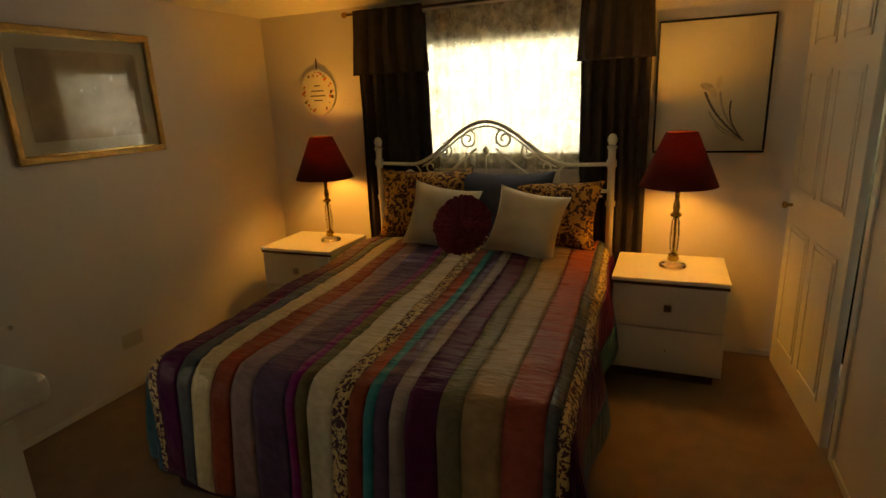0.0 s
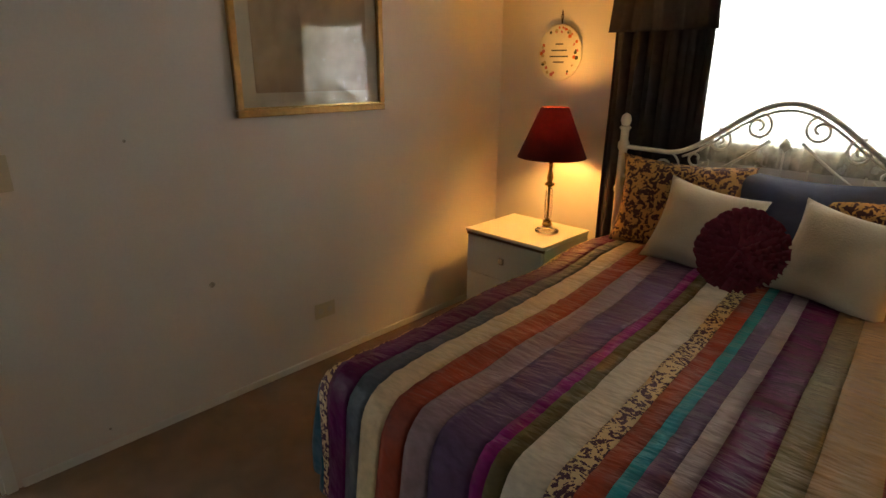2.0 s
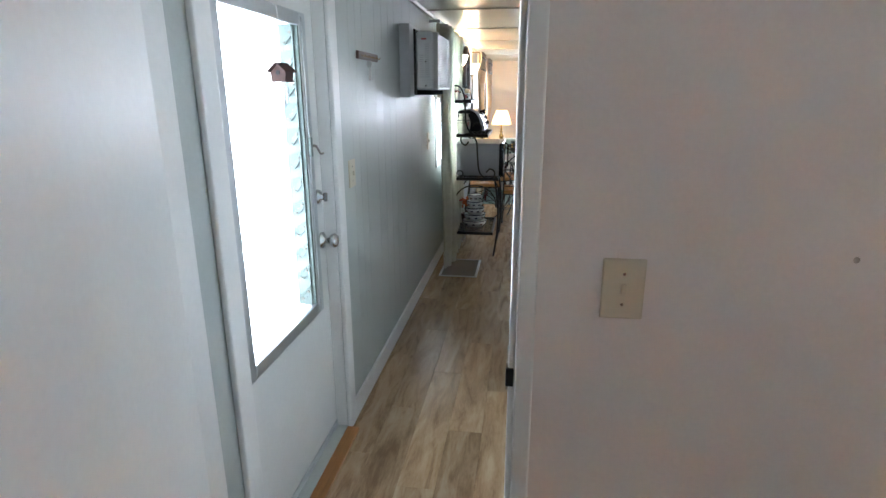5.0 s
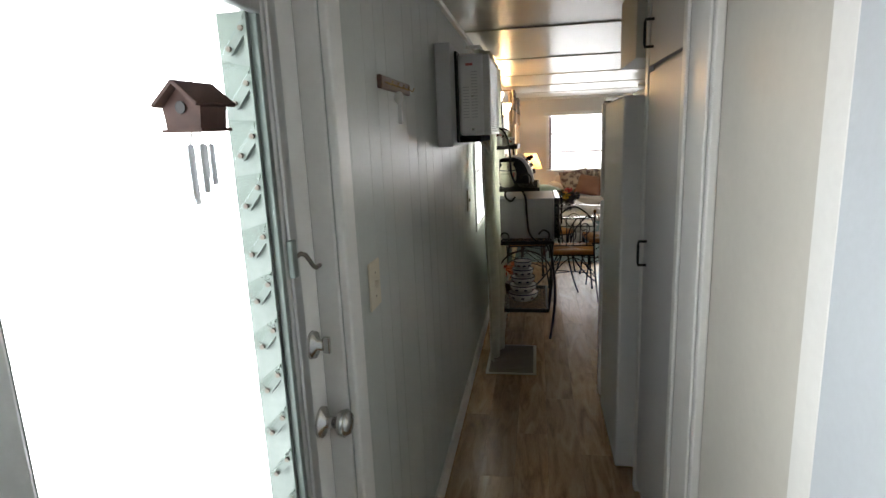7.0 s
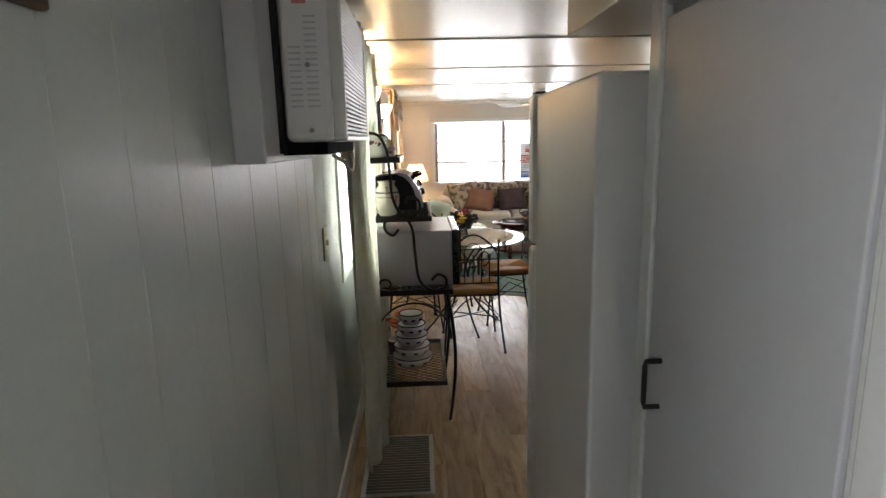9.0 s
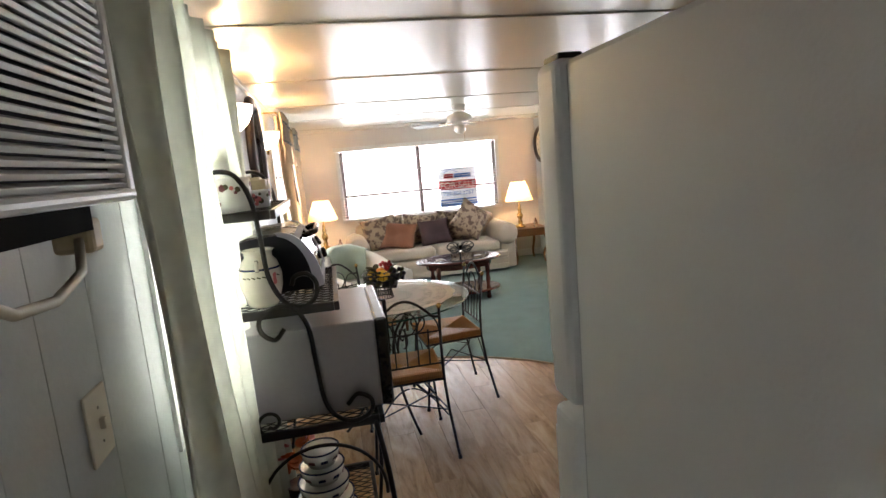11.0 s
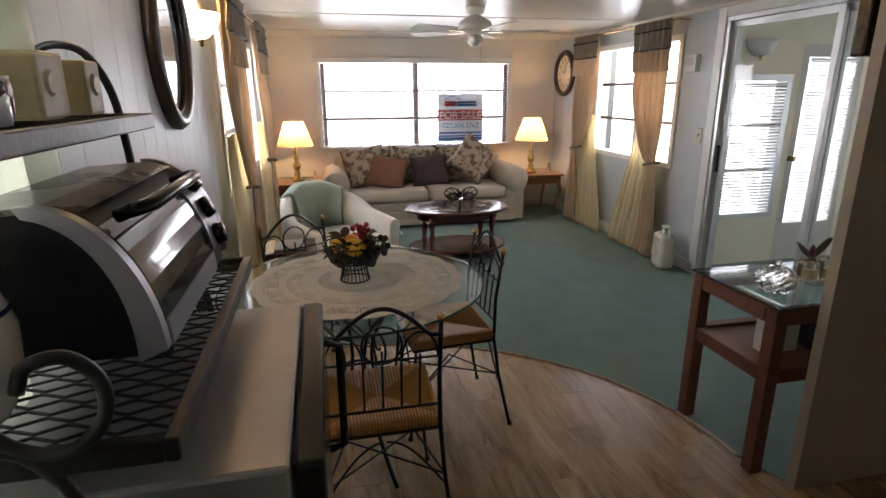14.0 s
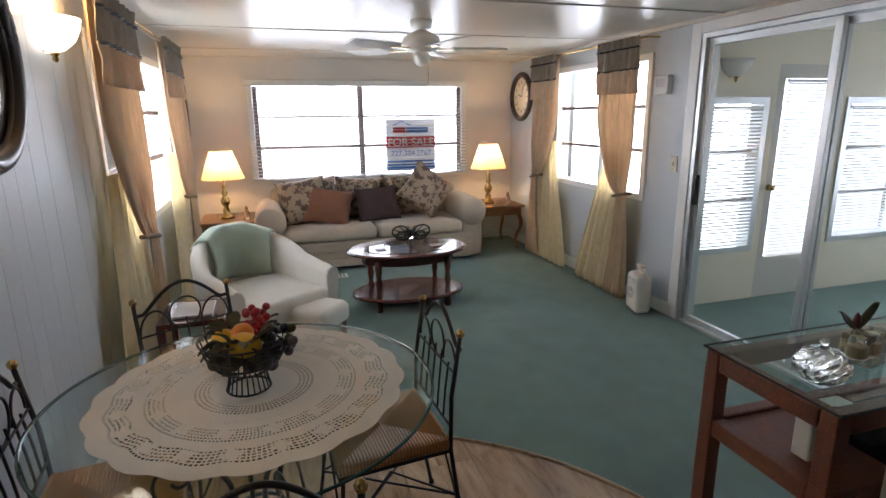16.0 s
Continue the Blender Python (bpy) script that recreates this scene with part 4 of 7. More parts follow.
me1 = me2 = me3 = None
for i in range(12):
    z = 0.70 + 0.086 * i
    if me1 is None:
        s = part("louvre", B(-3.79, -3.30, -0.0025, 0.0025, -0.05, 0.05), FROST, ed)
        c = part("clip", clip_shape(), LOUVRE, ed, "worn aluminium louvre clip")
        p = part("pin", T([(-3.795, 0, 0), (-3.786, 0, 0)], 0.0045, 8), M["vent"], c)
        me1, me2, me3 = s.data, c.data, p.data
    else:
        s, c, p = new("louvre", me1), new("clip", me2), new("pin", me3)
        s.parent = c.parent = ed
        p.parent = c
    s.visible_shadow = False
    s.matrix_basis = pose(0, -0.03, z, -38, 0, 0)
    c.matrix_basis = pose(0, -0.022, z, -38, 0, 0)
    p.matrix_basis = pose(0, 0, 0.02)
    q = new("pin", me3)
    q.parent = c
    q.matrix_basis = pose(0, 0, -0.02)
part("knob", lathe(bmesh.new(), [(0.034, 0), (0.033, 0.006), (0.014, 0.012), (0.012, 0.03), (0.026, 0.042), (0.03, 0.055), (0.022, 0.066), (0.004, 0.068)], 20), M["chrome"], ed, "worn chrome door knob", True).matrix_basis = pose(-3.935, 0.0, 0.885, -90, 0, 0)
part("deadbolt", lathe(bmesh.new(), [(0.03, 0), (0.028, 0.008), (0.012, 0.014), (0.012, 0.024), (0.002, 0.025)], 18), M["chrome"], ed, "chrome deadbolt", True).matrix_basis = pose(-3.925, 0.0, 1.065, -90, 0, 0)
part("thumb_turn", B(-3.93, -3.92, 0.024, 0.04, 1.047, 1.083, bev=0.003), M["chrome"], ed)
part("crank_box", B(-3.835, -3.815, 0.018, 0.03, 1.235, 1.305, bev=0.003), LOUVRE, ed)
part("crank", T([(-3.835, 0.022, 1.27), (-3.862, 0.024, 1.272), (-3.868, 0.03, 1.268), (-3.885, 0.036, 1.243), (-3.892, 0.038, 1.238), (-3.912, 0.038, 1.238)], 0.0045), M["vent"], ed, "grey metal window crank", True)
part("sweep", B(-3.97, -3.17, 0.001, 0.006, 0.0, 0.03), M["alu"], ed)
trim("door_trim", -4.055, -3.978, 0.0, 0.02, 0, 2.03, bev=0.006)
trim("door_trim", -3.162, -3.085, 0.0, 0.02, 0, 2.03, bev=0.006)
trim("door_trim", -3.978, -3.162, 0.0, 0.02, 1.982, 2.03)
trim("door_stop", -3.981, -3.974, -0.05, 0.0, 0, 1.98)
trim("threshold", -3.978, -3.162, -0.1, 0.055, -0.005, 0.016, M["wood_red"])

bh = thing("wind_chime", "brown wooden birdhouse with hanging metal chimes", "wind chime", -3.50, 0.03, 1.437, -98)
bh.scale = (0.76, 0.76, 0.76)
bm = bmesh.new()
gab = [(-0.03, 0.105), (-0.034, 0.135), (0.0, 0.165), (0.034, 0.135), (0.03, 0.105)]
ends = [[bm.verts.new((x, y, z)) for x, z in gab] for y in (-0.028, 0.028)]
bm.faces.new(ends[0]), bm.faces.new(ends[1])
for i in range(5):
    bm.faces.new((ends[0][i], ends[0][(i + 1) % 5], ends[1][(i + 1) % 5], ends[1][i]))
part("house", bm, M["chime_wood"], bh)
for sd in (-1, 1):
    part("roof", B(-0.052, 0.0, -0.042, 0.042, -0.003, 0.003, bev=0.001), M["chime_wood"], bh).matrix_basis = pose(0, 0, 0.171, 0, -40 if sd < 0 else 220, 0)
part("floor_board", B(-0.036, 0.036, -0.033, 0.033, 0.1, 0.105), M["chime_wood"], bh)
part("hole", lathe(bmesh.new(), [(0.009, 0), (0.009, 0.002)], 12), M["black"], bh).matrix_basis = pose(0, 0.028, 0.135, -90, 0, 0)
part("cord", T([(0, 0, 0.17), (0, 0, 0.40)], 0.0012, 5), M["plastic_white"], bh)
part("bracket", T([(0, 0, 0.40), (0.005, 0.001, 0.405), (0.099, 0.014, 0.405)], 0.003, 6), M["chrome"], bh, "small hook on the door")
for i in range(5):
    a = 2 * math.pi * i / 5
    part("chime", T([(0.016 * math.cos(a), 0.016 * math.sin(a), 0.082), (0.016 * math.cos(a), 0.016 * math.sin(a), -0.01 + 0.01 * i)], 0.0048, 8), M["alu"], bh, "thin metal chime")
    part("thread", T([(0.016 * math.cos(a), 0.016 * math.sin(a), 0.082), (0.01 * math.cos(a), 0.01 * math.sin(a), 0.101)], 0.0008, 4), M["plastic_white"], bh)

kr = thing("key_rack", "carved brown wooden key rack with a key", "key rack", -4.50, 0.006, 1.625)
part("board", B(-0.165, 0.165, 0, 0.014, 0.0, 0.035, bev=0.004), M["wood_dark"], kr)
for i in range(5):
    part("hook", T([(-0.13 + 0.065 * i, 0.014, 0.018), (-0.13 + 0.065 * i, 0.03, 0.01), (-0.13 + 0.065 * i, 0.034, 0.02)], 0.002, 6), M["brass"], kr)
key = thing("key", "silver door key hanging on the rack", "key", -4.435, 0.04, 1.555)
part("bow", lathe(bmesh.new(), [(0.017, 0), (0.017, 0.004)], 12), M["plastic_white"], key).matrix_basis = pose(0, 0, 0.05, 90, 0, 60)
part("blade", B(-0.002, 0.002, -0.006, 0.006, -0.02, 0.04), M["plastic_white"], key)
switch_plate(pose(-4.19, 0.007, 1.082, 0, 0, 180), 0.085, 0.12)
switch_plate(pose(-6.14, 0.007, 1.055, 0, 0, 180), 0.085, 0.125)

ac = thing("air_conditioner", "white wall air conditioner with a louvred front", "air conditioner", -5.60, 0.006, 1.46)
part("sleeve", B(-0.32, 0.395, 0, 0.064, -0.008, 0.405, bev=0.004), M["grey_plastic"], ac, "grey metal wall sleeve")
part("gap", B(-0.27, 0.28, 0.064, 0.074, 0.01, 0.385), M["black"], ac)
part("body", B(-0.27, 0.27, 0.075, 0.19, 0.035, 0.375, bev=0.018, seg=3), M["enamel"], ac)
# Dark grey backing that shows in the gaps between the slats.
gr = part("grille", B(-0.246, 0.246, 0.186, 0.193, 0.055, 0.362), mat("dark_backing_grey", (0.07, 0.07, 0.075), 0.8), ac)
me = None
for i in range(30):
    if me is None:
        s = part("slat", B(-0.25, 0.25, 0.0, 0.012, -0.0028, 0.0028, bev=0.001), M["plastic_white"], gr)
        me = s.data
    else:
        s = new("slat", me)
        s.parent = gr
    s.matrix_basis = pose(0, 0.198, 0.058 + 0.0104 * i, -22, 0, 0)
for sx in (-0.255, 0.255):
    part("front_edge", B(sx - 0.012, sx + 0.012, 0.18, 0.212, 0.042, 0.368, bev=0.006), M["plastic_white"], ac)
part("front_sill", B(-0.262, 0.262, 0.18, 0.214, 0.036, 0.05, bev=0.005), M["plastic_white"], ac)
part("tray", B(-0.25, 0.25, 0.012, 0.165, 0.006, 0.034), mat("black_foam", (0.01, 0.009, 0.008), 0.95, spec=0.1), ac, "black underside")
for k in range(2):
    for i in range(16 if k else 11):
        part("vent_slot", B(0.2698, 0.2706, 0.095 + 0.036 * k, 0.122 + 0.036 * k, 0.11 + 0.0125 * i, 0.114 + 0.0125 * i), M["grey_plastic"], ac)
part("badge", B(0.2698, 0.2708, 0.11, 0.14, 0.325, 0.335), M["pink"], ac)
for zz in (0.06, 0.2):
    part("screw", lathe(bmesh.new(), [(0.006, 0), (0.005, 0.002)], 10), M["chrome"], ac).matrix_basis = pose(0.27, 0.135, zz, 0, 90, 0)
part("cord", T([(0.02, 0.14, 0.0), (0.0, 0.166, -0.02), (-0.05, 0.172, -0.045), (-0.12, 0.172, -0.05), (-0.2, 0.165, -0.035), (-0.243, 0.15, -0.005)], 0.0055), M["plastic"], ac, smooth=True)
part("plug", B(-0.275, -0.243, 0.12, 0.165, -0.02, 0.02, bev=0.006), M["wax"], ac)

# kitchen window and its long curtain


def plain_window(name, label, box4, plane, along, rails=1, mull=(), side=-1, material=None):
    """A window in a wall hole: frame, sill, glazing bars and panes."""
    t = thing(name, label, "window", kind="structure")
    a0, a1, z0, z1 = box4
    mt = material or M["white"]

    def bx(n, p0, p1, q0, q1, c0, c1, m):
        o = part(n, B(p0, p1, q0, q1, c0, c1) if along == "x" else B(q0, q1, p0, p1, c0, c1), m, t)
        return o
    s = side
    lo, hi = sorted((plane, plane + s * 0.1))
    i0, i1 = sorted((plane - s * 0.015, plane + s * 0.1))
    for p in ((a0 - 0.045, a0 + 0.005, i0, i1, z0 - 0.04, z1 + 0.045), (a1 - 0.005, a1 + 0.045, i0, i1, z0 - 0.04, z1 + 0.045), (a0 + 0.005, a1 - 0.005, i0, i1, z1 - 0.005, z1 + 0.045), (a0 + 0.005, a1 - 0.005, i0, i1, z0 - 0.04, z0 + 0.005)):
        bx("window_frame", *p, mt)
    k0, k1 = sorted((plane + s * 0.045, plane + s * 0.075))
    cuts = [a0, *mull, a1]
    for m_ in mull:
        bx("mullion", m_ - 0.03, m_ + 0.03, k0 - 0.01, k1 + 0.01, z0, z1, M["bar"] if along == "y" and side < 0 and material is None else mt)
    for r in range(1, rails + 1):
        z = z0 + (z1 - z0) * r / (rails + 1)
        bx("glazing_bar", a0, a1, k0, k1, z - 0.014, z + 0.014, M["bar"])
    g0, g1 = sorted((plane + s * 0.08, plane + s * 0.084))
    for c0, c1 in zip(cuts, cuts[1:]):
        bx("pane", c0 + 0.006, c1 - 0.006, g0, g1, z0 + 0.006, z1 - 0.006, M["pane"]).visible_shadow = False
    return t


plain_window("window_2", "white kitchen window behind a long sheer curtain", KWIN, 0.0, "x", 2)
curtain("sheer_curtain", "long sage green sheer curtain in front of the window", M["sheer_sage"], -7.40, -6.27, 0.095, 0.02, 1.985, 8, 0.055, seed=4, nv=44, swing=0.035, shape=lambda v: (0.0, 1.0 - 0.05 * (1 - v)))
pr = thing("curtain_rod", "white flat curtain rod above the kitchen window", "curtain rod", -6.85, 0.085, 1.985)
part("rod", B(-0.6, 0.6, -0.008, 0.008, 0, 0.02), M["white"], pr)
for sx in (-0.6, 0.6):
    part("bracket", B(sx - 0.005, sx + 0.005, -0.078, 0, 0, 0.02), M["white"], pr)
fv = thing("floor_vent", "brown metal floor register by the wall", "vent", -6.42, 0.24, 0.0)
part("frame", B(-0.245, 0.245, -0.16, 0.16, 0, 0.006, bev=0.002), M["offwhite"], fv)
me = None
for i in range(22):
    if me is None:
        s = part("slat", B(-0.007, 0.005, -0.14, 0.14, 0.006, 0.009), M["vent"], fv)
        me = s.data
    else:
        s = new("slat", me)
        s.parent = fv
    s.matrix_basis = pose(-0.22 + 0.021 * i, 0, 0)

# right side of the hall
trim("door_trim", -3.77, -3.70, 0.80, 0.83, 0, 2.03)
trim("door_trim", -4.565, -4.30, 0.808, 0.83, 0, 2.03)
trim("door_trim", -4.545, -4.505, 0.797, 0.807, 0, 2.03)
trim("door_trim", -4.38, -4.315, 0.799, 0.807, 0, 2.03)
hd = thing("door_4", "flat off-white hall closet door, closed", "door", 0, 0, 0.01, kind="structure")
part("leaf", B(-4.312, -3.772, 0.8305, 0.865, 0, 2.0, bev=0.002), M["offwhite"], hd)
cab = thing("tall_cupboard", "grey-white tall hall cupboard with black handles", "cupboard", -4.82, 0.81, 0)
part("body", B(-0.265, 0.25, 0.022, 0.5, 0.0, CEIL - 0.005), M["offwhite"], cab)
for z0, z1, hz in ((0.06, 1.69, 0.995), (1.71, 2.03, 1.77)):
    dr = part("door", B(-0.235, 0.245, 0.0, 0.02, z0, z1, bev=0.003), M["grey_plastic"], cab)
    part("handle", T([(-0.18, 0.0, hz), (-0.18, -0.028, hz), (-0.18, -0.03, hz + 0.01), (-0.18, -0.03, hz + 0.08), (-0.18, -0.028, hz + 0.09), (-0.18, 0.0, hz + 0.09)], 0.005), M["black"], dr, "black bar handle")
part("filler", B(-0.29, -0.242, -0.004, 0.018, 0, CEIL - 0.006, bev=0.004), M["white"], cab)
th = thing("thermostat", "white digital thermostat on the hall wall", "thermostat")
th.matrix_basis = pose(-3.437, 0.799, 1.262, 0, 0, 0)
part("case", B(-0.065, 0.065, -0.025, 0, 0, 0.125, bev=0.006), M["plastic_white"], th)
part("screen", B(-0.045, 0.045, -0.0265, -0.025, 0.05, 0.105), M["screen"], th, "grey display")
for i in range(4):
    part("button", lathe(bmesh.new(), [(0.007, 0), (0.006, 0.003)], 10), M["plastic_white"], th).matrix_basis = pose(-0.036 + 0.024 * i, -0.025, 0.025, 90, 0, 0)

# refrigerator
rf = thing("refrigerator", "white refrigerator with its freezer door on top", "refrigerator", -5.555, 1.085, -0.012)
part("body", B(-0.27, 0.33, -0.335, 0.34, 0.02, 1.635, bev=0.008), M["enamel"], rf)
for z0, z1 in ((0.06, 1.145), (1.16, 1.64)):
    dr = part("door", B(-0.35, -0.277, -0.345, 0.345, z0, z1, bev=0.014, seg=3), M["enamel"], rf)
    part("handle", B(-0.375, -0.35, -0.335, -0.30, max(z0 + 0.05, z1 - 0.5), z1 - 0.05, bev=0.006), M["enamel"], dr)
part("gasket", B(-0.277, -0.27, -0.33, 0.33, 0.06, 1.63), M["grey_plastic"], rf)
part("hinge", B(-0.34, -0.29, -0.335, -0.30, 1.637, 1.648, bev=0.003), M["black"], rf)
part("foot_grille", B(-0.30, -0.26, -0.33, 0.33, 0.0, 0.055), M["black"], rf)
ob = thing("over_fridge_cabinet", "off-white wall cabinet above the refrigerator", "cabinet", -5.43, 1.2, 1.76)
part("body", B(-0.2, 0.2, -0.41, 0.41, 0.0, 0.28, bev=0.003), M["offwhite"], ob)

# ================= kitchen corner =================
rk = thing("bakers_rack", "black wrought iron bakers rack with four shelves", "rack", -7.135, 0.30, 0)


def smooth(pts, n=5):
    """A soft curve through a bar's bends (Catmull-Rom)."""
    p = [Vector(q) for q in pts]
    p = [2 * p[0] - p[1], *p, 2 * p[-1] - p[-2]]
    out = []
    for a, b, c, d in zip(p, p[1:], p[2:], p[3:]):
        for k in range(n):
            t = k / n
            out.append(tuple(0.5 * ((2 * b) + (c - a) * t + (2 * a - 5 * b + 4 * c - d) * t * t + (3 * b - a - 3 * c + d) * t ** 3)))
    return out + [tuple(p[-2])]


def mesh_shelf(z, y0, y1, x0=-0.325, x1=0.325, solid=False):
    sh = part("shelf", bmesh.new(), M["black"], rk, "black expanded metal shelf")
    for a in ((x0, x1, y0, y0 + 0.016), (x0, x1, y1 - 0.016, y1), (x0, x0 + 0.016, y0 + 0.016, y1 - 0.016), (x1 - 0.016, x1, y0 + 0.016, y1 - 0.016)):
        part("rim", B(a[0], a[1], a[2], a[3], z - 0.028, z, bev=0.003), M["black"], sh)
    bm = bmesh.new()
    n = int((x1 - x0 - 0.03) / 0.018)
    for i in range(n):
        x = x0 + 0.02 + (x1 - x0 - 0.04) * i / (n - 1)
        k = int((y1 - y0) / 0.03)
        pts = [(x + (0.0062 if (j + i) % 2 else -0.0062), y0 + 0.012 + (y1 - y0 - 0.024) * j / k, z - 0.008) for j in range(k + 1)]
        tube(bm, pts, 0.0021, 4)
    part("mesh", bm, M["black"], sh)
    return sh


mesh_shelf(1.415, -0.20, -0.02)
mesh_shelf(1.12, -0.20, 0.13)
mesh_shelf(0.735, -0.20, 0.23)
mesh_shelf(0.23, -0.20, 0.19)
for sx in (-0.32, 0.32):
    # back post, front leg and the s-curved side bars with scroll ends
    part("post", T([(sx, -0.205, 0), (sx, -0.205, 1.45)], 0.007), M["black"], rk)
    leg = [(sx, 0.20 + 0.035 * math.sin(t * math.pi * 1.0), 0.72 * (1 - t)) for t in [i / 14 for i in range(15)]]
    part("leg", T(leg, 0.009), M["black"], rk, smooth=True)
    c = [(sx, y, z) for y, _, z in spiral(-0.115, 0.765, 0.042, 0.014, 230, -130, 20)]
    part("scroll", T(c, 0.006, 6), M["black"], rk, smooth=True)
    up = smooth([(-0.215, 1.515), (-0.17, 1.535), (-0.12, 1.52), (-0.085, 1.45), (-0.073, 1.34), (-0.065, 1.22), (-0.03, 1.14), (0.02, 1.115), (0.062, 1.14), (0.07, 1.185), (0.045, 1.215), (0.01, 1.21), (-0.002, 1.185)])
    part("side_bar", T([(sx, y, z) for y, z in up], 0.0075, 7), M["black"], rk, smooth=True)
    low = smooth([(-0.04, 1.055), (-0.07, 1.025), (-0.105, 1.05), (-0.108, 1.09), (-0.07, 1.12), (-0.01, 1.118), (0.03, 1.05), (0.04, 0.93), (0.058, 0.79), (0.12, 0.73), (0.185, 0.745), (0.195, 0.79), (0.155, 0.815), (0.12, 0.785)])
    part("side_bar", T([(sx, y, z) for y, z in low], 0.0075, 7), M["black"], rk, smooth=True)
    ov = [(sx, y, z) for y, _, z in arc(0.02, 0.48, 0.195, 185, -5, 20, 0, 0.95)]
    part("hoop", T(ov, 0.006, 6), M["black"], rk, smooth=True)
part("crest", T([(x, -0.205, 1.45 + 0.13 * (0.5 + 0.5 * math.cos(math.pi * x / 0.32))) for x in [-0.32 + 0.64 * i / 24 for i in range(25)]], 0.007), M["black"], rk, smooth=True)
part("crest_rail", T([(-0.32, -0.205, 1.50), (0.32, -0.205, 1.50)], 0.005), M["black"], rk)
for sx in (-0.32, 0.32):
    c = [(sx * 0.99 + (0.03 if sx < 0 else -0.03) + x, -0.205, z) for x, _, z in spiral(0, 1.52, 0.04, 0.01, 90, 400 if sx < 0 else -220, 18)]
    part("scroll", T(c, 0.006, 6), M["black"], rk, smooth=True)
for sx in (-0.06, 0.0, 0.06):
    lf = bmesh.new()
    sheet(lf, 4, 4, lambda u, v: ((u - 0.5) * 0.06 * math.sin(math.pi * min(0.98, v + 0.05)), 0.01 * abs(u - 0.5), v * 0.09))
    part("iron_leaf", lf, M["black"], rk).matrix_basis = pose(0.18 + sx, -0.2, 1.52, 0, sx * 300, 0)
for z in (0.45, 0.9):
    part("stretcher", T([(-0.32, -0.205, z), (0.32, -0.205, z)], 0.005), M["black"], rk)

mw = thing("microwave_oven", "silver microwave oven with a black door", "microwave", -7.12, 0.325, 0.737)
part("case", B(-0.25, 0.27, -0.20, 0.205, 0.012, 0.30, bev=0.006), M["silver"], mw)
part("front", B(-0.25, 0.27, 0.206, 0.245, 0.008, 0.302, bev=0.008), M["black_gloss"], mw, "black glass front")
part("handle", T([(-0.12, 0.245, 0.04), (-0.12, 0.272, 0.05), (-0.12, 0.272, 0.26), (-0.12, 0.245, 0.27)], 0.008), M["black_gloss"], mw)
for sx in (-0.2, 0.22):
    for yy in (-0.15, 0.15):
        part("foot", lathe(bmesh.new(), [(0.014, 0), (0.014, 0.012)], 10, sx, yy), M["black"], mw)

to = thing("toaster_oven", "black toaster oven with a curved silver end trim", "toaster oven", -7.20, 0.262, 1.122)
ARC = [(0.005 + 0.104 * math.sin(radians(a)), 0.012 + 0.178 * math.cos(radians(a))) for a in range(0, 91, 9)]
SEC = [(-0.13, 0.012), (-0.135, 0.10), (-0.13, 0.165), (-0.12, 0.176), (-0.09, 0.184)] + ARC


def prism(x0, x1, sec, grow=0.0):
    bm = bmesh.new()
    a = [bm.verts.new((x0, y * (1 + grow), z * (1 + grow) - 0.012 * grow)) for y, z in sec]
    b = [bm.verts.new((x1, y * (1 + grow), z * (1 + grow) - 0.012 * grow)) for y, z in sec]
    bm.faces.new(a), bm.faces.new(b)
    for i in range(len(sec)):
        j = (i + 1) % len(sec)
        bm.faces.new((a[i], a[j], b[j], b[i]))
    return bm


part("body", prism(-0.205, 0.205, SEC), mat("black_oven_shell", (0.011, 0.011, 0.017), 0.42, vary=0.2, spec=0.25), to)
part("top_cover", prism(-0.2, 0.2, [(-0.115, 0.181), (-0.09, 0.190), (0.005, 0.196), (0.045, 0.188), (0.03, 0.18)]), mat("bronze_grey_steel", (0.16, 0.14, 0.12), 0.28, 0.85, vary=0.1), to, "bronze grey steel top")
CRES = [(0.0 + 0.118 * math.sin(radians(a)), 0.012 + 0.188 * math.cos(radians(a))) for a in range(-4, 91, 6)]
CRES += [(-0.012 + (0.098 + 0.008 * math.cos(radians(a))) * math.sin(radians(a)), 0.012 + 0.176 * math.cos(radians(a))) for a in range(90, 1, -6)]
for x0, x1 in ((0.206, 0.222), (-0.222, -0.206)):
    part("end_trim", prism(x0, x1, CRES), mat("pale_silver_plastic", (0.42, 0.41, 0.47), 0.35, 0.35, vary=0.05), to, "curved silver crescent trim", False)
FACE = [(0.005 + 0.110 * math.sin(radians(a)), 0.012 + 0.183 * math.cos(radians(a))) for a in range(30, 79, 8)]
dr = part("door", prism(-0.10, 0.195, FACE + [(y - 0.012, z - 0.006) for y, z in reversed(FACE)]), M["oven_glass"], to, "dark glass oven door")
part("door_rail", prism(-0.10, 0.195, [(y + 0.003, z + 0.002) for y, z in ((0.005 + 0.110 * math.sin(radians(a)), 0.012 + 0.183 * math.cos(radians(a))) for a in (78, 83, 88))] + [(0.10, 0.016), (0.10, 0.045)]), M["silver"], dr, "silver lower rail")
part("handle", T([(-0.08, 0.07, 0.176), (-0.08, 0.1, 0.186), (-0.07, 0.108, 0.187), (0.16, 0.108, 0.187), (0.17, 0.1, 0.186), (0.17, 0.07, 0.176)], 0.009), M["black_gloss"], dr, smooth=True)
part("control_panel", prism(-0.203, -0.105, [(y + 0.002, z + 0.002) for y, z in FACE] + [(y - 0.012, z - 0.006) for y, z in reversed(FACE)]), M["silver"], to, "silver control panel")
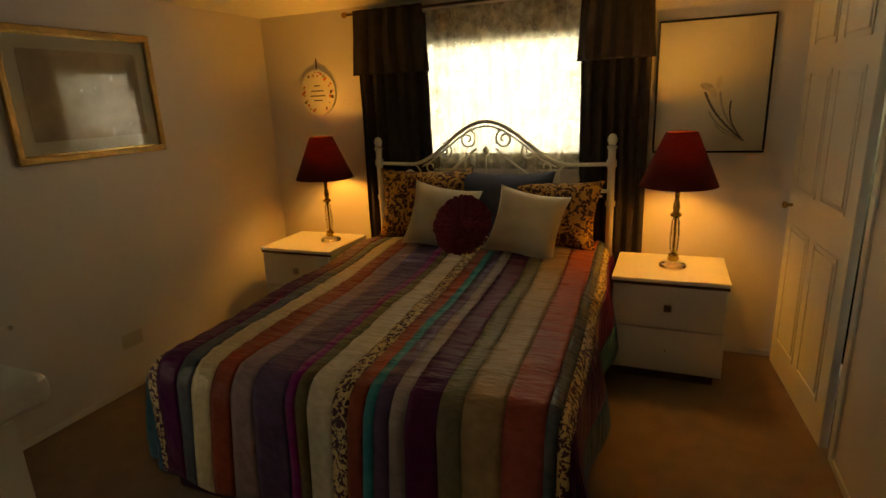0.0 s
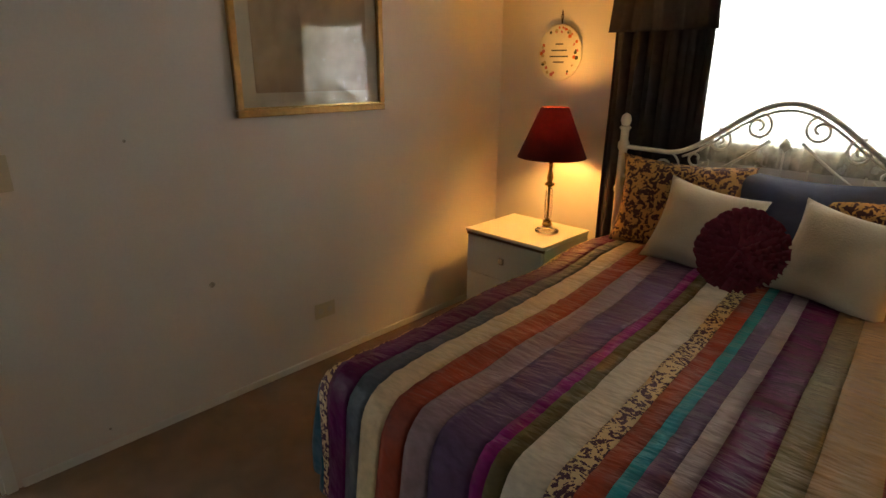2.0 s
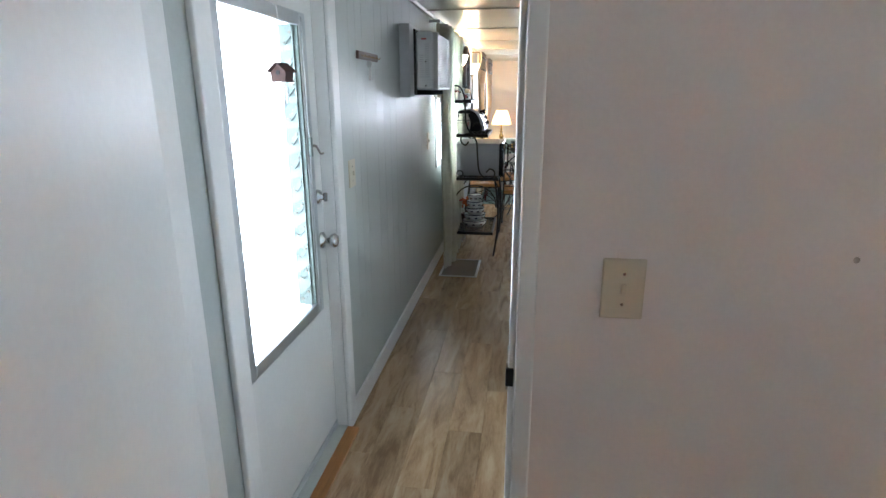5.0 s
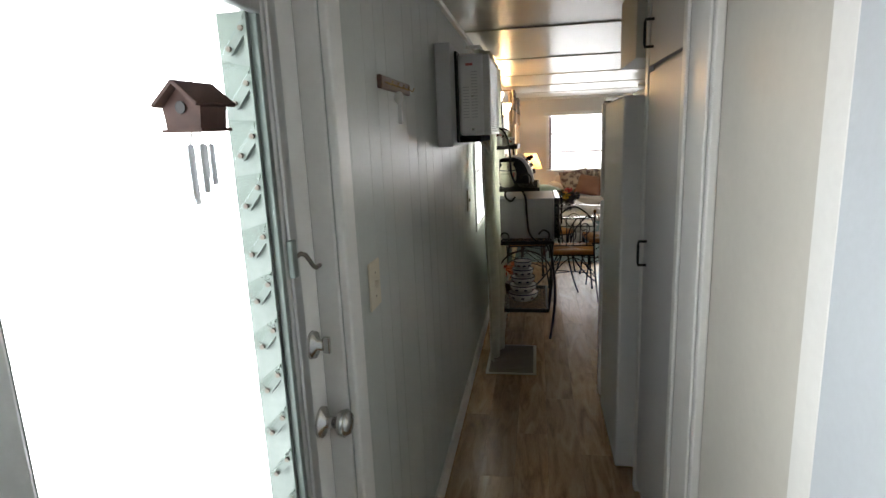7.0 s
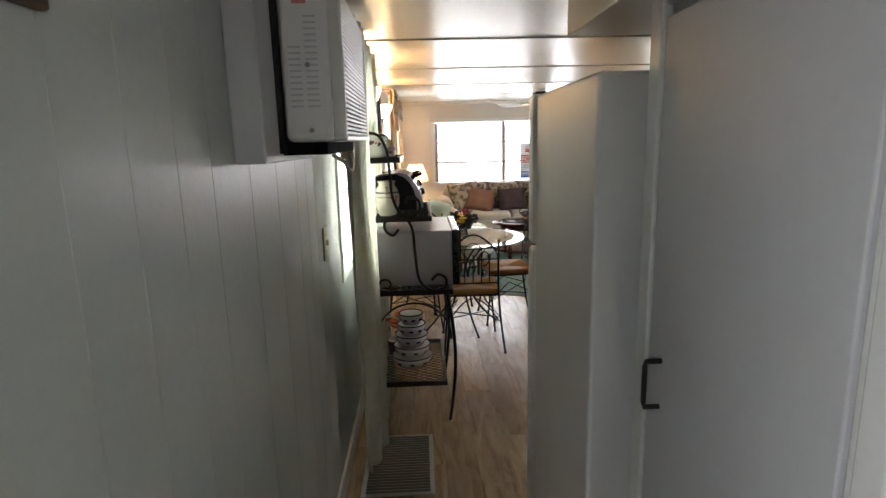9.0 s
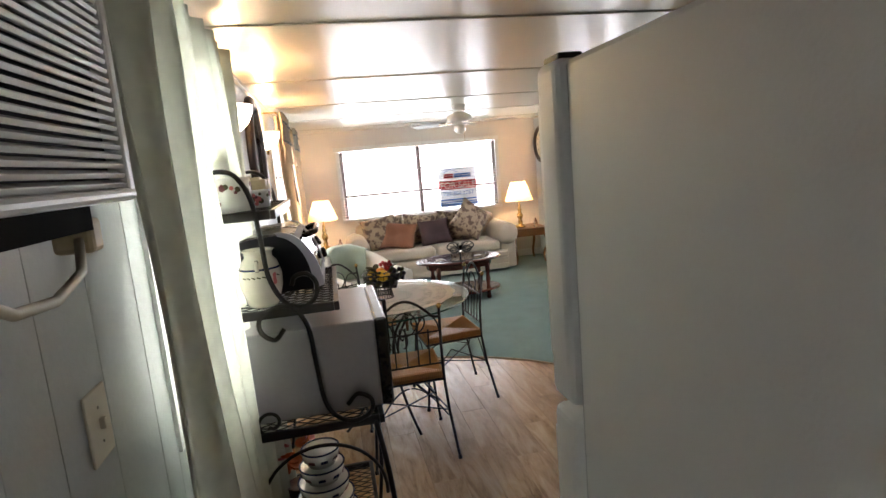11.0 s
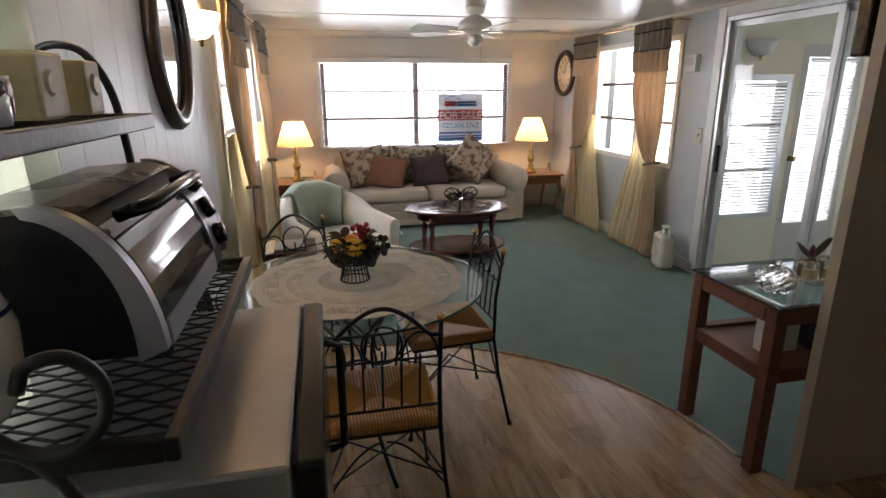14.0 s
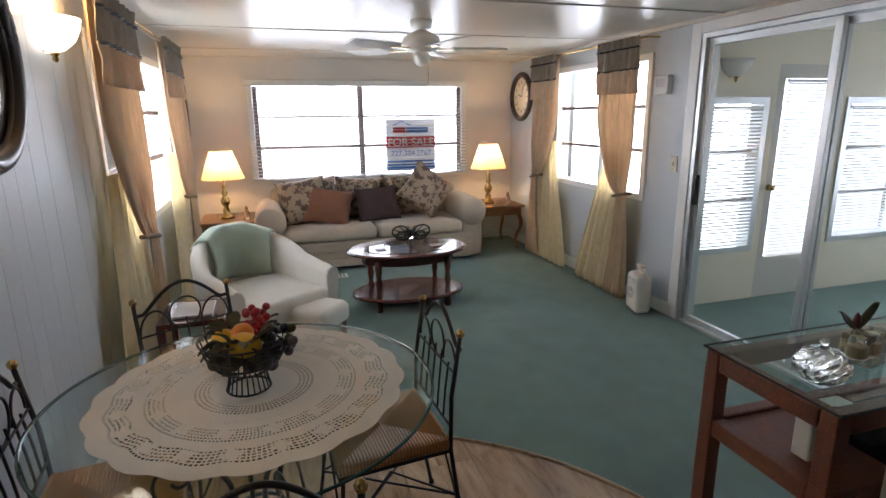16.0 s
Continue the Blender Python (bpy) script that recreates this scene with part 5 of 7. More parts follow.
for i in range(3):
    k = part("dial", lathe(bmesh.new(), [(0.02, 0), (0.018, 0.018), (0.004, 0.02)], 14), M["black_gloss"], to, smooth=True)
    k.matrix_basis = pose(-0.155, 0.075 + 0.017 * i, 0.158 - 0.045 * i, -44 - 16 * i, 0, 0)
for sx in (-0.18, 0.18):
    for yy in (-0.1, 0.1):
        part("foot", lathe(bmesh.new(), [(0.012, 0), (0.012, 0.012)], 8, sx, yy), M["black"], to)

to.scale = (1.08, 1.08, 1.05)
va = thing("ceramic_crock", "cream ceramic crock with blue band and pink flower", "crock", -6.885, 0.205, 1.121)
part("body", lathe(bmesh.new(), [(0.002, 0.0), (0.045, 0.0), (0.052, 0.01), (0.068, 0.06), (0.07, 0.10), (0.058, 0.14), (0.045, 0.155), (0.046, 0.17), (0.054, 0.178), (0.046, 0.178), (0.04, 0.155), (0.002, 0.15)], 28), M["ceramic"], va, smooth=True)
part("band", lathe(bmesh.new(), [(0.0665, 0.118), (0.0675, 0.12), (0.0655, 0.124), (0.064, 0.122)], 28), M["navy"], va)
for i in range(6):
    a = 2 * math.pi * i / 6
    part("painted_petal", lathe(bmesh.new(), [(0.008, 0), (0.006, 0.0012)], 8), M["pink"], va).matrix_basis = pose(0.05 + 0.009 * math.cos(a), 0.05 + 0.0 * math.sin(a), 0.09 + 0.012 * math.sin(a), -90, 0, -45)
for i in range(8):
    part("painted_leaf", B(-0.006, 0.006, 0, 0.001, -0.002, 0.002), M["leaf"], va).matrix_basis = pose(0.0705 * math.cos(radians(-40 + 14 * i)), 0.0705 * math.sin(radians(-40 + 14 * i)), 0.098, 0, 20, 50 + 14 * i)
for s in (-1, 1):
    part("ear", T([(s * 0.056, 0, 0.145), (s * 0.078, 0, 0.142), (s * 0.078, 0, 0.125), (s * 0.066, 0, 0.12)], 0.007, 8), M["ceramic"], va, smooth=True)


def printed_pot(name, label, x, y, z, r, h, seed):
    t = thing(name, label, "pot", x, y, z)
    part("body", lathe(bmesh.new(), [(0.002, 0), (r * 0.92, 0), (r * 0.96, h * 0.2), (r, h * 0.85), (r * 1.03, h), (r * 0.97, h), (r * 0.93, h * 0.85), (0.002, h * 0.8)], 26), M["enamel_bowl"], t, smooth=True)
    rnd = random.Random(seed)
    for i in range(26):
        a, zz = rnd.uniform(0, 2 * math.pi), rnd.uniform(0.2, 0.8) * h
        p = part("painted_flower", lathe(bmesh.new(), [(rnd.uniform(0.005, 0.012), 0), (0.004, 0.001)], 6), (M["maroon"], M["maroon"], M["pink"], M["leaf"])[i % 4], t)
        p.matrix_basis = Matrix.Rotation(a, 4, "Z") @ pose(r * (0.955 + 0.05 * zz / h) + 0.001, 0, zz, 0, 90, 0)
    return t


va.scale = (0.92, 0.92, 0.98)
printed_pot("enamel_pot", "white enamel pot with dark red flower print", -6.89, 0.16, 1.416, 0.052, 0.10, 3)
printed_pot("enamel_cup", "small white enamel cup with flower print", -7.01, 0.21, 1.416, 0.042, 0.055, 5)
for i, (x, y, s) in enumerate(((-7.10, 0.13, 0.05), (-7.18, 0.2, 0.055), (-7.27, 0.17, 0.06), (-7.37, 0.19, 0.055))):
    c = thing("candle_block", "square ivory carved candle block on the shelf", "candle", x, y, 1.416)
    part("block", B(-s * 0.6, s * 0.6, -s * 0.5, s * 0.5, 0, s * 1.6, bev=0.005), M["wax"], c)
    part("carving", lathe(bmesh.new(), [(s * 0.35, 0), (s * 0.25, 0.004), (s * 0.1, 0.004)], 12), M["wax"], c).matrix_basis = pose(0, s * 0.5, s * 0.9, -90, 0, 0)

zz = 0.232
for i in range(5):
    r = 0.115 - 0.012 * i
    t = thing("enamel_bowl", "white enamel bowl with dark rim in a stack", "bowl", -7.06, 0.30, zz, group="stacked enamel bowls")
    part("bowl", lathe(bmesh.new(), [(0.002, 0), (r * 0.72, 0), (r * 0.95, 0.03), (r, 0.058), (r * 0.95, 0.058), (0.002, 0.05)], 26), M["enamel_bowl"], t, smooth=True)
    part("rim", T([(r * math.cos(2 * math.pi * k / 26), r * math.sin(2 * math.pi * k / 26), 0.059) for k in range(26)], 0.0035, 6, True), M["navy"], t, "dark blue rim")
    for k in range(9):
        a = radians(40 * k + 13 * i)
        part("painted_leaf", B(-0.001, 0.001, -0.012, 0.012, -0.006, 0.006), M["maroon"] if k % 2 else M["navy"], t).matrix_basis = Matrix.Rotation(a, 4, "Z") @ pose(r * 0.955, 0, 0.03, 0, 20, 0)
    zz += 0.061
fb = thing("flower_bunch", "bunch of red and orange silk flowers", "flowers", -7.22, 0.20, 0.232)
rnd = random.Random(3)
part("pot", lathe(bmesh.new(), [(0.002, 0), (0.04, 0), (0.055, 0.09), (0.05, 0.09), (0.002, 0.08)], 16), M["wood_dark"], fb)
for i in range(18):
    p = part("flower", lathe(bmesh.new(), [(0.002, 0), (0.02, 0.006), (0.024, 0.016), (0.004, 0.012)], 8), (M["orange"], M["pink"], M["orange"])[i % 3], fb)
    p.matrix_basis = pose(rnd.uniform(-0.07, 0.07), rnd.uniform(-0.06, 0.06), 0.1 + rnd.uniform(0, 0.14), rnd.uniform(-50, 50), rnd.uniform(-50, 50), 0)

# ================= dining set =================
M.update({
    "rush": mat("woven_rush_seat", (0.46, 0.215, 0.06), 0.38, vary=0.22, scale=12, bump=0.8, bump_scale=5, grain=(8, 60, 8)),
    "sofa": mat("beige_upholstery", (0.40, 0.34, 0.26), 0.9, vary=0.1, scale=5, bump=0.5, bump_scale=260, sheen=0.2),
    "white_cloth": mat("white_upholstery", (0.66, 0.63, 0.55), 0.85, vary=0.06, scale=5, bump=0.5, bump_scale=240, sheen=0.2),
    "green_throw": mat("pale_green_throw", (0.30, 0.36, 0.27), 0.9, vary=0.12, scale=6, bump=0.7, bump_scale=120, sheen=0.3),
    "rust_cloth": mat("rust_brown_corduroy", (0.19, 0.085, 0.045), 0.85, vary=0.2, bump=0.5, bump_scale=4, grain=(60, 4, 4)),
    "choc_cloth": mat("dark_chocolate_cloth", (0.045, 0.022, 0.022), 0.8, vary=0.2, bump=0.3),
    "cherry": mat("dark_cherry_wood", (0.085, 0.028, 0.02), 0.22, vary=0.35, scale=7, grain=(1, 8, 8), coat=0.3),
    "oak": mat("warm_brown_wood", (0.23, 0.11, 0.045), 0.35, vary=0.3, scale=7, grain=(1, 8, 8)),
    "wicker": mat("brown_woven_wicker", (0.15, 0.045, 0.018), 0.6, vary=0.35, scale=40, bump=1.0, bump_scale=140),
    "table_glass": pane_mat("green_edge_glass", (0.90, 0.96, 0.94)),
    "crochet": mat("cream_crochet", (0.84, 0.80, 0.73), 0.9, vary=0.06, bump=0.4, bump_scale=200),
    "curtain_gold": cloth_mat("champagne_curtain", (0.66, 0.50, 0.33), 0.4, 0.08, 8),
    "curtain_cream": cloth_mat("cream_voile", (0.86, 0.77, 0.55), 0.6, 0.05, 20),
    "curtain_taupe": cloth_mat("taupe_band", (0.30, 0.25, 0.19), 0.3, 0.1, 20),
    "fan_white": mat("white_fan_enamel", (0.70, 0.69, 0.64), 0.4, vary=0.05),
    "mirror": mat("mirror_glass", (0.85, 0.86, 0.86), 0.02, 1.0, vary=0.0),
    "clock_face": mat("cream_clock_face", (0.70, 0.62, 0.46), 0.5, vary=0.1),
    "fruit_yellow": mat("lemon_skin", (0.75, 0.44, 0.03), 0.35, vary=0.15, bump=0.3),
    "fruit_orange": mat("orange_skin", (0.72, 0.24, 0.02), 0.35, vary=0.15, bump=0.3),
    "fruit_red": mat("red_berry", (0.32, 0.015, 0.02), 0.3, vary=0.3),
    "grape": mat("dark_grape", (0.02, 0.012, 0.02), 0.3, vary=0.3),
    "sign_red": mat("red_sign_print", (0.45, 0.03, 0.03), 0.6, vary=0.03),
    "sign_blue": mat("blue_sign_print", (0.05, 0.15, 0.42), 0.6, vary=0.03),
    "sign_white": cloth_mat("white_sign_card", (0.70, 0.71, 0.74), 0.2, 0.02),
    "mirror_rim": mat("black_brown_rim", (0.03, 0.018, 0.013), 0.3, vary=0.3),
})
FLORAL = leopard_mat("tan_floral_tapestry", (0.30, 0.235, 0.16), (0.105, 0.068, 0.048), 17.0, 0.46)

tb = thing("dining_table", "round glass dining table on a black iron base", "table", -8.34, 0.68, 0)
top = part("tabletop", lathe(bmesh.new(), [(0.5, 0.728), (0.505, 0.734), (0.5, 0.74)], 64), M["table_glass"], tb, "clear green-edged glass top")
top.visible_shadow = False
part("edge", T([(0.503 * math.cos(2 * math.pi * k / 64), 0.503 * math.sin(2 * math.pi * k / 64), 0.734) for k in range(64)], 0.0045, 6, True), mat("dark_glass_edge", (0.03, 0.07, 0.06), 0.15), tb)
for k in range(4):
    a = radians(90 * k + 20)
    c, s = math.cos(a), math.sin(a)
    pr = [(0.06 + 0.26 * (2 * t - 1) ** 2 + 0.02 * math.sin(6 * t), 0.725 * t) for t in [i / 18 for i in range(19)]]
    part("leg", T([(r * c, r * s, z) for r, z in pr], 0.008), M["black"], tb, smooth=True)
    sc = spiral(0.2, 0.55, 0.07, 0.015, -90, 330, 22)
    part("scroll", T([(x * c, x * s, z) for x, _, z in sc], 0.005, 6), M["black"], tb, smooth=True)
for z, r in ((0.36, 0.075), (0.722, 0.31)):
    part("ring", T([(r * math.cos(2 * math.pi * k / 28), r * math.sin(2 * math.pi * k / 28), z) for k in range(28)], 0.006, 6, True), M["black"], tb)

# crocheted cloth: rings, spokes and scallops of thread over a few dense bands
dl = thing("tablecloth", "round cream crocheted lace cloth on the table", "tablecloth", -8.36, 0.70, 0.7425, 11)
DS = 0.945
bm = bmesh.new()
n = 96


def scal(r, a):
    return r * (1 + 0.035 * abs(math.sin(a * 9))) if r > 0.3 else r


def band(r0, r1, z=0.001):
    for i in range(n):
        a, b = 2 * math.pi * i / n, 2 * math.pi * (i + 1) / n
        q = [(scal(r0, a), a), (scal(r0, b), b), (scal(r1, b), b), (scal(r1, a), a)]
        bm.faces.new([bm.verts.new((DS * r * math.cos(t), DS * r * math.sin(t), z)) for r, t in q])


for r0, r1 in ((0.0005, 0.12), (0.165, 0.20), (0.204, 0.235), (0.29, 0.318), (0.375, 0.42)):
    bm = bmesh.new()
    band(r0, r1)
    bmesh.ops.remove_doubles(bm, verts=bm.verts, dist=1e-5)
    part("dense_band", bm, M["crochet"], dl)
bm = bmesh.new()
for r in [0.11 + 0.0115 * i for i in range(27)]:
    for i in range(n):
        a, b = 2 * math.pi * i / n, 2 * math.pi * (i + 1) / n
        w = 0.0028
        q = [(scal(r, a) - w, a), (scal(r, b) - w, b), (scal(r, b) + w, b), (scal(r, a) + w, a)]
        bm.faces.new([bm.verts.new((DS * x * math.cos(t), DS * x * math.sin(t), 0.0022)) for x, t in q])
for i in range(192):
    a = 2 * math.pi * i / 192
    r0, r1 = (0.10 if i % 2 == 0 else 0.2), scal(0.42, a)
    d = Vector((-math.sin(a), math.cos(a), 0)) * 0.0023
    k = 10
    pts = [DS * Vector(((r0 + (r1 - r0) * j / k) * math.cos(a + 0.05 * (j % 2) * 0.2), (r0 + (r1 - r0) * j / k) * math.sin(a + 0.05 * (j % 2) * 0.2), 0.0033)) for j in range(k + 1)]
    for p, q in zip(pts, pts[1:]):
        bm.faces.new([bm.verts.new(v) for v in (p - d, q - d, q + d, p + d)])
for ring, m_ in ((0.26, 14), (0.35, 20)):
    for i in range(m_):
        a = 2 * math.pi * i / m_
        bm.faces.new([bm.verts.new((DS * ring * math.cos(a) + 0.021 * math.cos(t) * (1 + 0.3 * math.cos(4 * t)), DS * ring * math.sin(a) + 0.021 * math.sin(t) * (1 + 0.3 * math.cos(4 * t)), 0.0036)) for t in [2 * math.pi * k / 16 for k in range(16)]])
tagged(part("thread_mesh", bm, M["crochet"], dl), kind="stuff")

fbw = thing("fruit_bowl", "black wire bowl on a foot", "bowl", -8.345, 0.685, 0.747)
for i in range(22):
    a = 2 * math.pi * i / 22
    c, s = math.cos(a), math.sin(a)
    part("foot_wire", T([(0.056 * c, 0.056 * s, 0.002), (0.046 * c, 0.046 * s, 0.05)], 0.0022, 5), M["black"], fbw)
    part("bowl_wire", T([(r * c, r * s, z) for r, z in ((0.046, 0.05), (0.075, 0.065), (0.10, 0.10), (0.115, 0.145))], 0.002, 5), M["black"], fbw)
for r, z in ((0.057, 0.002), (0.046, 0.05), (0.088, 0.082), (0.104, 0.112), (0.116, 0.146)):
    part("ring", T([(r * math.cos(2 * math.pi * k / 30), r * math.sin(2 * math.pi * k / 30), z) for k in range(30)], 0.003, 6, True), M["black"], fbw)
fr = thing("artificial_fruit", "artificial fruit heap with lemon, orange, grapes and leaves", "fruit", -8.345, 0.685, 0.788)


def ball(name, material, x, y, z, r, s=(1, 1, 1), m=None):
    bm = bmesh.new()
    bmesh.ops.create_uvsphere(bm, u_segments=14, v_segments=9, radius=r)
    for v in bm.verts:
        v.co.z += 0.25 * r * max(0, abs(v.co.x / r) - 0.8) if s[0] > 1.2 else 0
    p = part(name, bm, material, fr, smooth=True)
    p.matrix_basis = (m or pose(x, y, z)) @ Matrix.Diagonal((*s, 1))
    return p


ball("lemon", M["fruit_yellow"], 0, 0, 0, 0.034, (1.4, 1, 1), pose(0.035, 0.0, 0.095, 0, 0, 70))
ball("orange", M["fruit_orange"], -0.02, -0.005, 0.105, 0.031)
ball("peach", M["fruit_yellow"], -0.03, -0.055, 0.09, 0.032)
rnd = random.Random(11)
for i in range(26):
    ball("berry", M["fruit_red"], -0.06 + rnd.uniform(-0.035, 0.035), 0.03 + rnd.uniform(-0.03, 0.03), 0.115 + rnd.uniform(-0.015, 0.04), 0.011)
for i in range(24):
    ball("grape", M["grape"] if i % 3 else M["leaf"], rnd.uniform(-0.01, 0.07), 0.075 + rnd.uniform(-0.03, 0.05), 0.08 + rnd.uniform(-0.02, 0.045), 0.013)
for i in range(22):
    ball("grape", M["leaf"] if i % 2 else M["grape"], rnd.uniform(-0.07, 0.075), rnd.uniform(-0.08, 0.07), rnd.uniform(0.03, 0.07), 0.018)
for i in range(34):
    bm = bmesh.new()
    sheet(bm, 2, 4, lambda u, v: ((u - 0.5) * 0.04 * math.sin(math.pi * (0.06 + 0.9 * v)), v * 0.065, 0.012 * math.sin(v * 3) + 0.01 * abs(u - 0.5)))
    p = part("leaf", bm, M["leaf"], fr)
    a = rnd.uniform(0, 360)
    p.matrix_basis = Matrix.Rotation(radians(a), 4, "Z") @ pose(0.0, 0.055, 0.07 + rnd.uniform(-0.01, 0.04), rnd.uniform(-25, 45), rnd.uniform(-40, 40), rnd.uniform(-40, 40))


def dining_chair():
    """Faces +y; its back stands at -y."""
    t = thing("dining_chair", "black iron dining chair with a woven rush seat", "chair", group="chairs round the table")
    # four wedges of rush cord, each wound over its own rail and meeting along the diagonals
    cords = 34
    for side in range(4):
        bm = bmesh.new()
        rows = []
        for i in range(2 * cords + 1):
            q = -1 + i / cords
            up = 0.0035 if i % 2 else 0.0
            row = []
            for d, z in ((0.985, 0.415), (1.02, 0.435), (1.0, 0.452), (0.94, 0.457), (0.6, 0.451), (0.3, 0.447), (0.0, 0.445)):
                d = max(d, abs(q)) if d < 0.9 else d
                z = 0.445 + 0.012 * d if d < 0.94 else z
                out = d + (up * 3 if z < 0.45 and d > 0.9 else 0)
                a, b = ((q * min(1, d), -out), (out, q * min(1, d)), (q * min(1, d), out), (-out, q * min(1, d)))[side] if d > 0.95 else ((q, -d), (d, q), (q, d), (-d, q))[side]
                row.append(bm.verts.new((a * (0.18 + 0.0075 * (b + 1)), b * 0.18, z + (up if z > 0.44 else 0))))
            rows.append(row)
        for p, q in zip(rows, rows[1:]):
            for v in range(len(p) - 1):
                bm.faces.new((p[v], q[v], q[v + 1], p[v + 1]))
        bmesh.ops.recalc_face_normals(bm, faces=bm.faces)
        part("seat_wedge", bm, M["rush"], t, "woven golden rush seat panel", False)
    part("seat_frame", T([(-0.18, -0.18, 0.412), (0.18, -0.18, 0.412), (0.195, 0.18, 0.412), (-0.195, 0.18, 0.412)], 0.007, 6, True), M["black"], t)
    for s in (-1, 1):
        part("leg", T([(s * 0.17, 0.165, 0.41), (s * 0.185, 0.18, 0.2), (s * 0.205, 0.205, 0.0)], 0.007), M["black"], t, smooth=True)
        post = [(s * 0.215, -0.25, 0.0), (s * 0.19, -0.20, 0.25), (s * 0.18, -0.18, 0.42), (s * 0.178, -0.185, 0.6), (s * 0.178, -0.215, 0.80)]
        part("back_post", T(post, 0.0075), M["black"], t, smooth=True)
        part("finial", lathe(bmesh.new(), [(0.006, 0), (0.012, 0.006), (0.014, 0.016), (0.009, 0.025), (0.002, 0.028)], 10), M["brass"], t, "small brass ball", True).matrix_basis = pose(s * 0.178, -0.215, 0.795)
        for yy, zz in ((0.205, 0.0), (-0.25, 0.0)):
            part("foot", lathe(bmesh.new(), [(0.011, 0), (0.011, 0.012), (0.006, 0.02)], 8), M["black"], t).matrix_basis = pose(s * (0.205 if yy > 0 else 0.215), yy, 0)
        part("brace", T([(s * 0.185, 0.185, 0.19), (s * 0.10, 0.0, 0.33), (s * 0.19, -0.2, 0.25)], 0.004, 6), M["black"], t)
        br = [(s * (0.175 - 0.17 * q), 0.18, 0.2 + 0.19 * math.sin(q * math.pi / 2)) for q in [i / 10 for i in range(11)]]
        part("brace", T(br, 0.004, 6), M["black"], t)
        br = [(s * (0.185 - 0.18 * q), -0.2 + 0.01 * q, 0.22 + 0.17 * math.sin(q * math.pi / 2)) for q in [i / 10 for i in range(11)]]
        part("brace", T(br, 0.004, 6), M["black"], t)
    part("cross_brace", T([(-0.185, 0.185, 0.19), (0.19, -0.2, 0.25)], 0.004, 6), M["black"], t)
    part("cross_brace", T([(0.185, 0.185, 0.19), (-0.19, -0.2, 0.25)], 0.004, 6), M["black"], t)

    def lean(z):
        return -0.18 - 0.035 * max(0, (z - 0.5) / 0.3) ** 1.3
    crest = [(x, lean(0.8), 0.755 + 0.095 * max(0, math.cos(math.pi * x / 0.29))) for x in [-0.178 + 0.356 * i / 26 for i in range(27)]]
    part("top_rail", T(crest, 0.007), M["black"], t, smooth=True)
    part("low_rail", T([(-0.178, lean(0.52), 0.50), (0.178, lean(0.52), 0.50)], 0.005), M["black"], t)
    part("mid_rail", T([(-0.178, lean(0.68), 0.675), (0.178, lean(0.68), 0.675)], 0.004), M["black"], t)
    for x in (-0.115, -0.058, 0.0, 0.058, 0.115):
        part("spindle", T([(x, lean(0.5), 0.50), (x, lean(0.6), 0.6), (x, lean(0.7), 0.69 if abs(x) > 0.1 else 0.71)], 0.0038, 6), M["black"], t)
    ring = [(x, lean(0.74), z) for x, _, z in arc(0, 0.73, 0.06, 0, 360, 24)][:-1]
    part("back_ring", T(ring, 0.004, 6, True), M["black"], t, smooth=True)
    for s in (-1, 1):
        c = [(s * x, lean(0.72), z) for x, _, z in arc(0.115, 0.68, 0.055, 0, 180, 14, 0, 1.5)]
        part("back_arch", T(c, 0.004, 6), M["black"], t, smooth=True)
    return t


chair = dining_chair()
chair.matrix_basis = pose(-8.54, 1.075, 0, 0, 0, 184)
copy_thing(chair, pose(-7.975, 0.725, 0, 0, 0, 90))
copy_thing(chair, pose(-8.93, 0.53, 0, 0, 0, -58))
copy_thing(chair, pose(-8.40, 0.30, 0, 0, 0, 6))

# ================= living room =================
so = thing("sofa", "beige upholstered sofa with rolled arms", "sofa", -12.42, 1.70, 0)
part("base", B(-0.36, 0.36, -0.98, 0.98, 0.04, 0.30, bev=0.02), M["sofa"], so)
for i in range(3):
    part("skirt_band", B(0.361, 0.372, -0.97, 0.97, 0.05 + 0.08 * i, 0.115 + 0.08 * i, bev=0.005), M["sofa"], so)
part("backrest", B(-0.42, -0.18, -0.98, 0.98, 0.1, 0.76, bev=0.08, seg=4), M["sofa"], so, smooth=True)
for s in (-1, 1):
    arm = part("arm", B(-0.4, 0.35, s * 0.98 - 0.11, s * 0.98 + 0.11, 0.05, 0.52, bev=0.02), M["sofa"], so)
    part("arm_roll", lathe(bmesh.new(), [(0.02, -0.38), (0.12, -0.38), (0.145, -0.34), (0.145, 0.34), (0.13, 0.375), (0.02, 0.385)], 22), M["sofa"], arm, smooth=True).matrix_basis = pose(0, s * 0.985, 0.505, 0, 90, 0)
    part("seat_cushion", B(-0.2, 0.40, s * 0.435 - 0.43, s * 0.435 + 0.43, 0.30, 0.435, bev=0.05, seg=4), M["sofa"], so, smooth=True)


def sofa_pillow(label, material, w, h, d, x, y, z, lean=-18, roll=0, turn=90, seed=0, name="throw_pillow"):
    t = thing(name, label, "pillow")
    t.matrix_basis = pose(x, y, z) @ Matrix.Rotation(radians(turn), 4, "Z") @ pose(0, 0, 0, lean, 0, 0) @ Matrix.Translation((0, 0, h / 2)) @ Matrix.Rotation(radians(roll), 4, "Y") @ Matrix.Translation((0, 0, -h / 2))
    part("cover", pillow(bmesh.new(), w, h, d, wave=0.3, seed=seed, pinch=0.1), material, t, smooth=True)
    return t


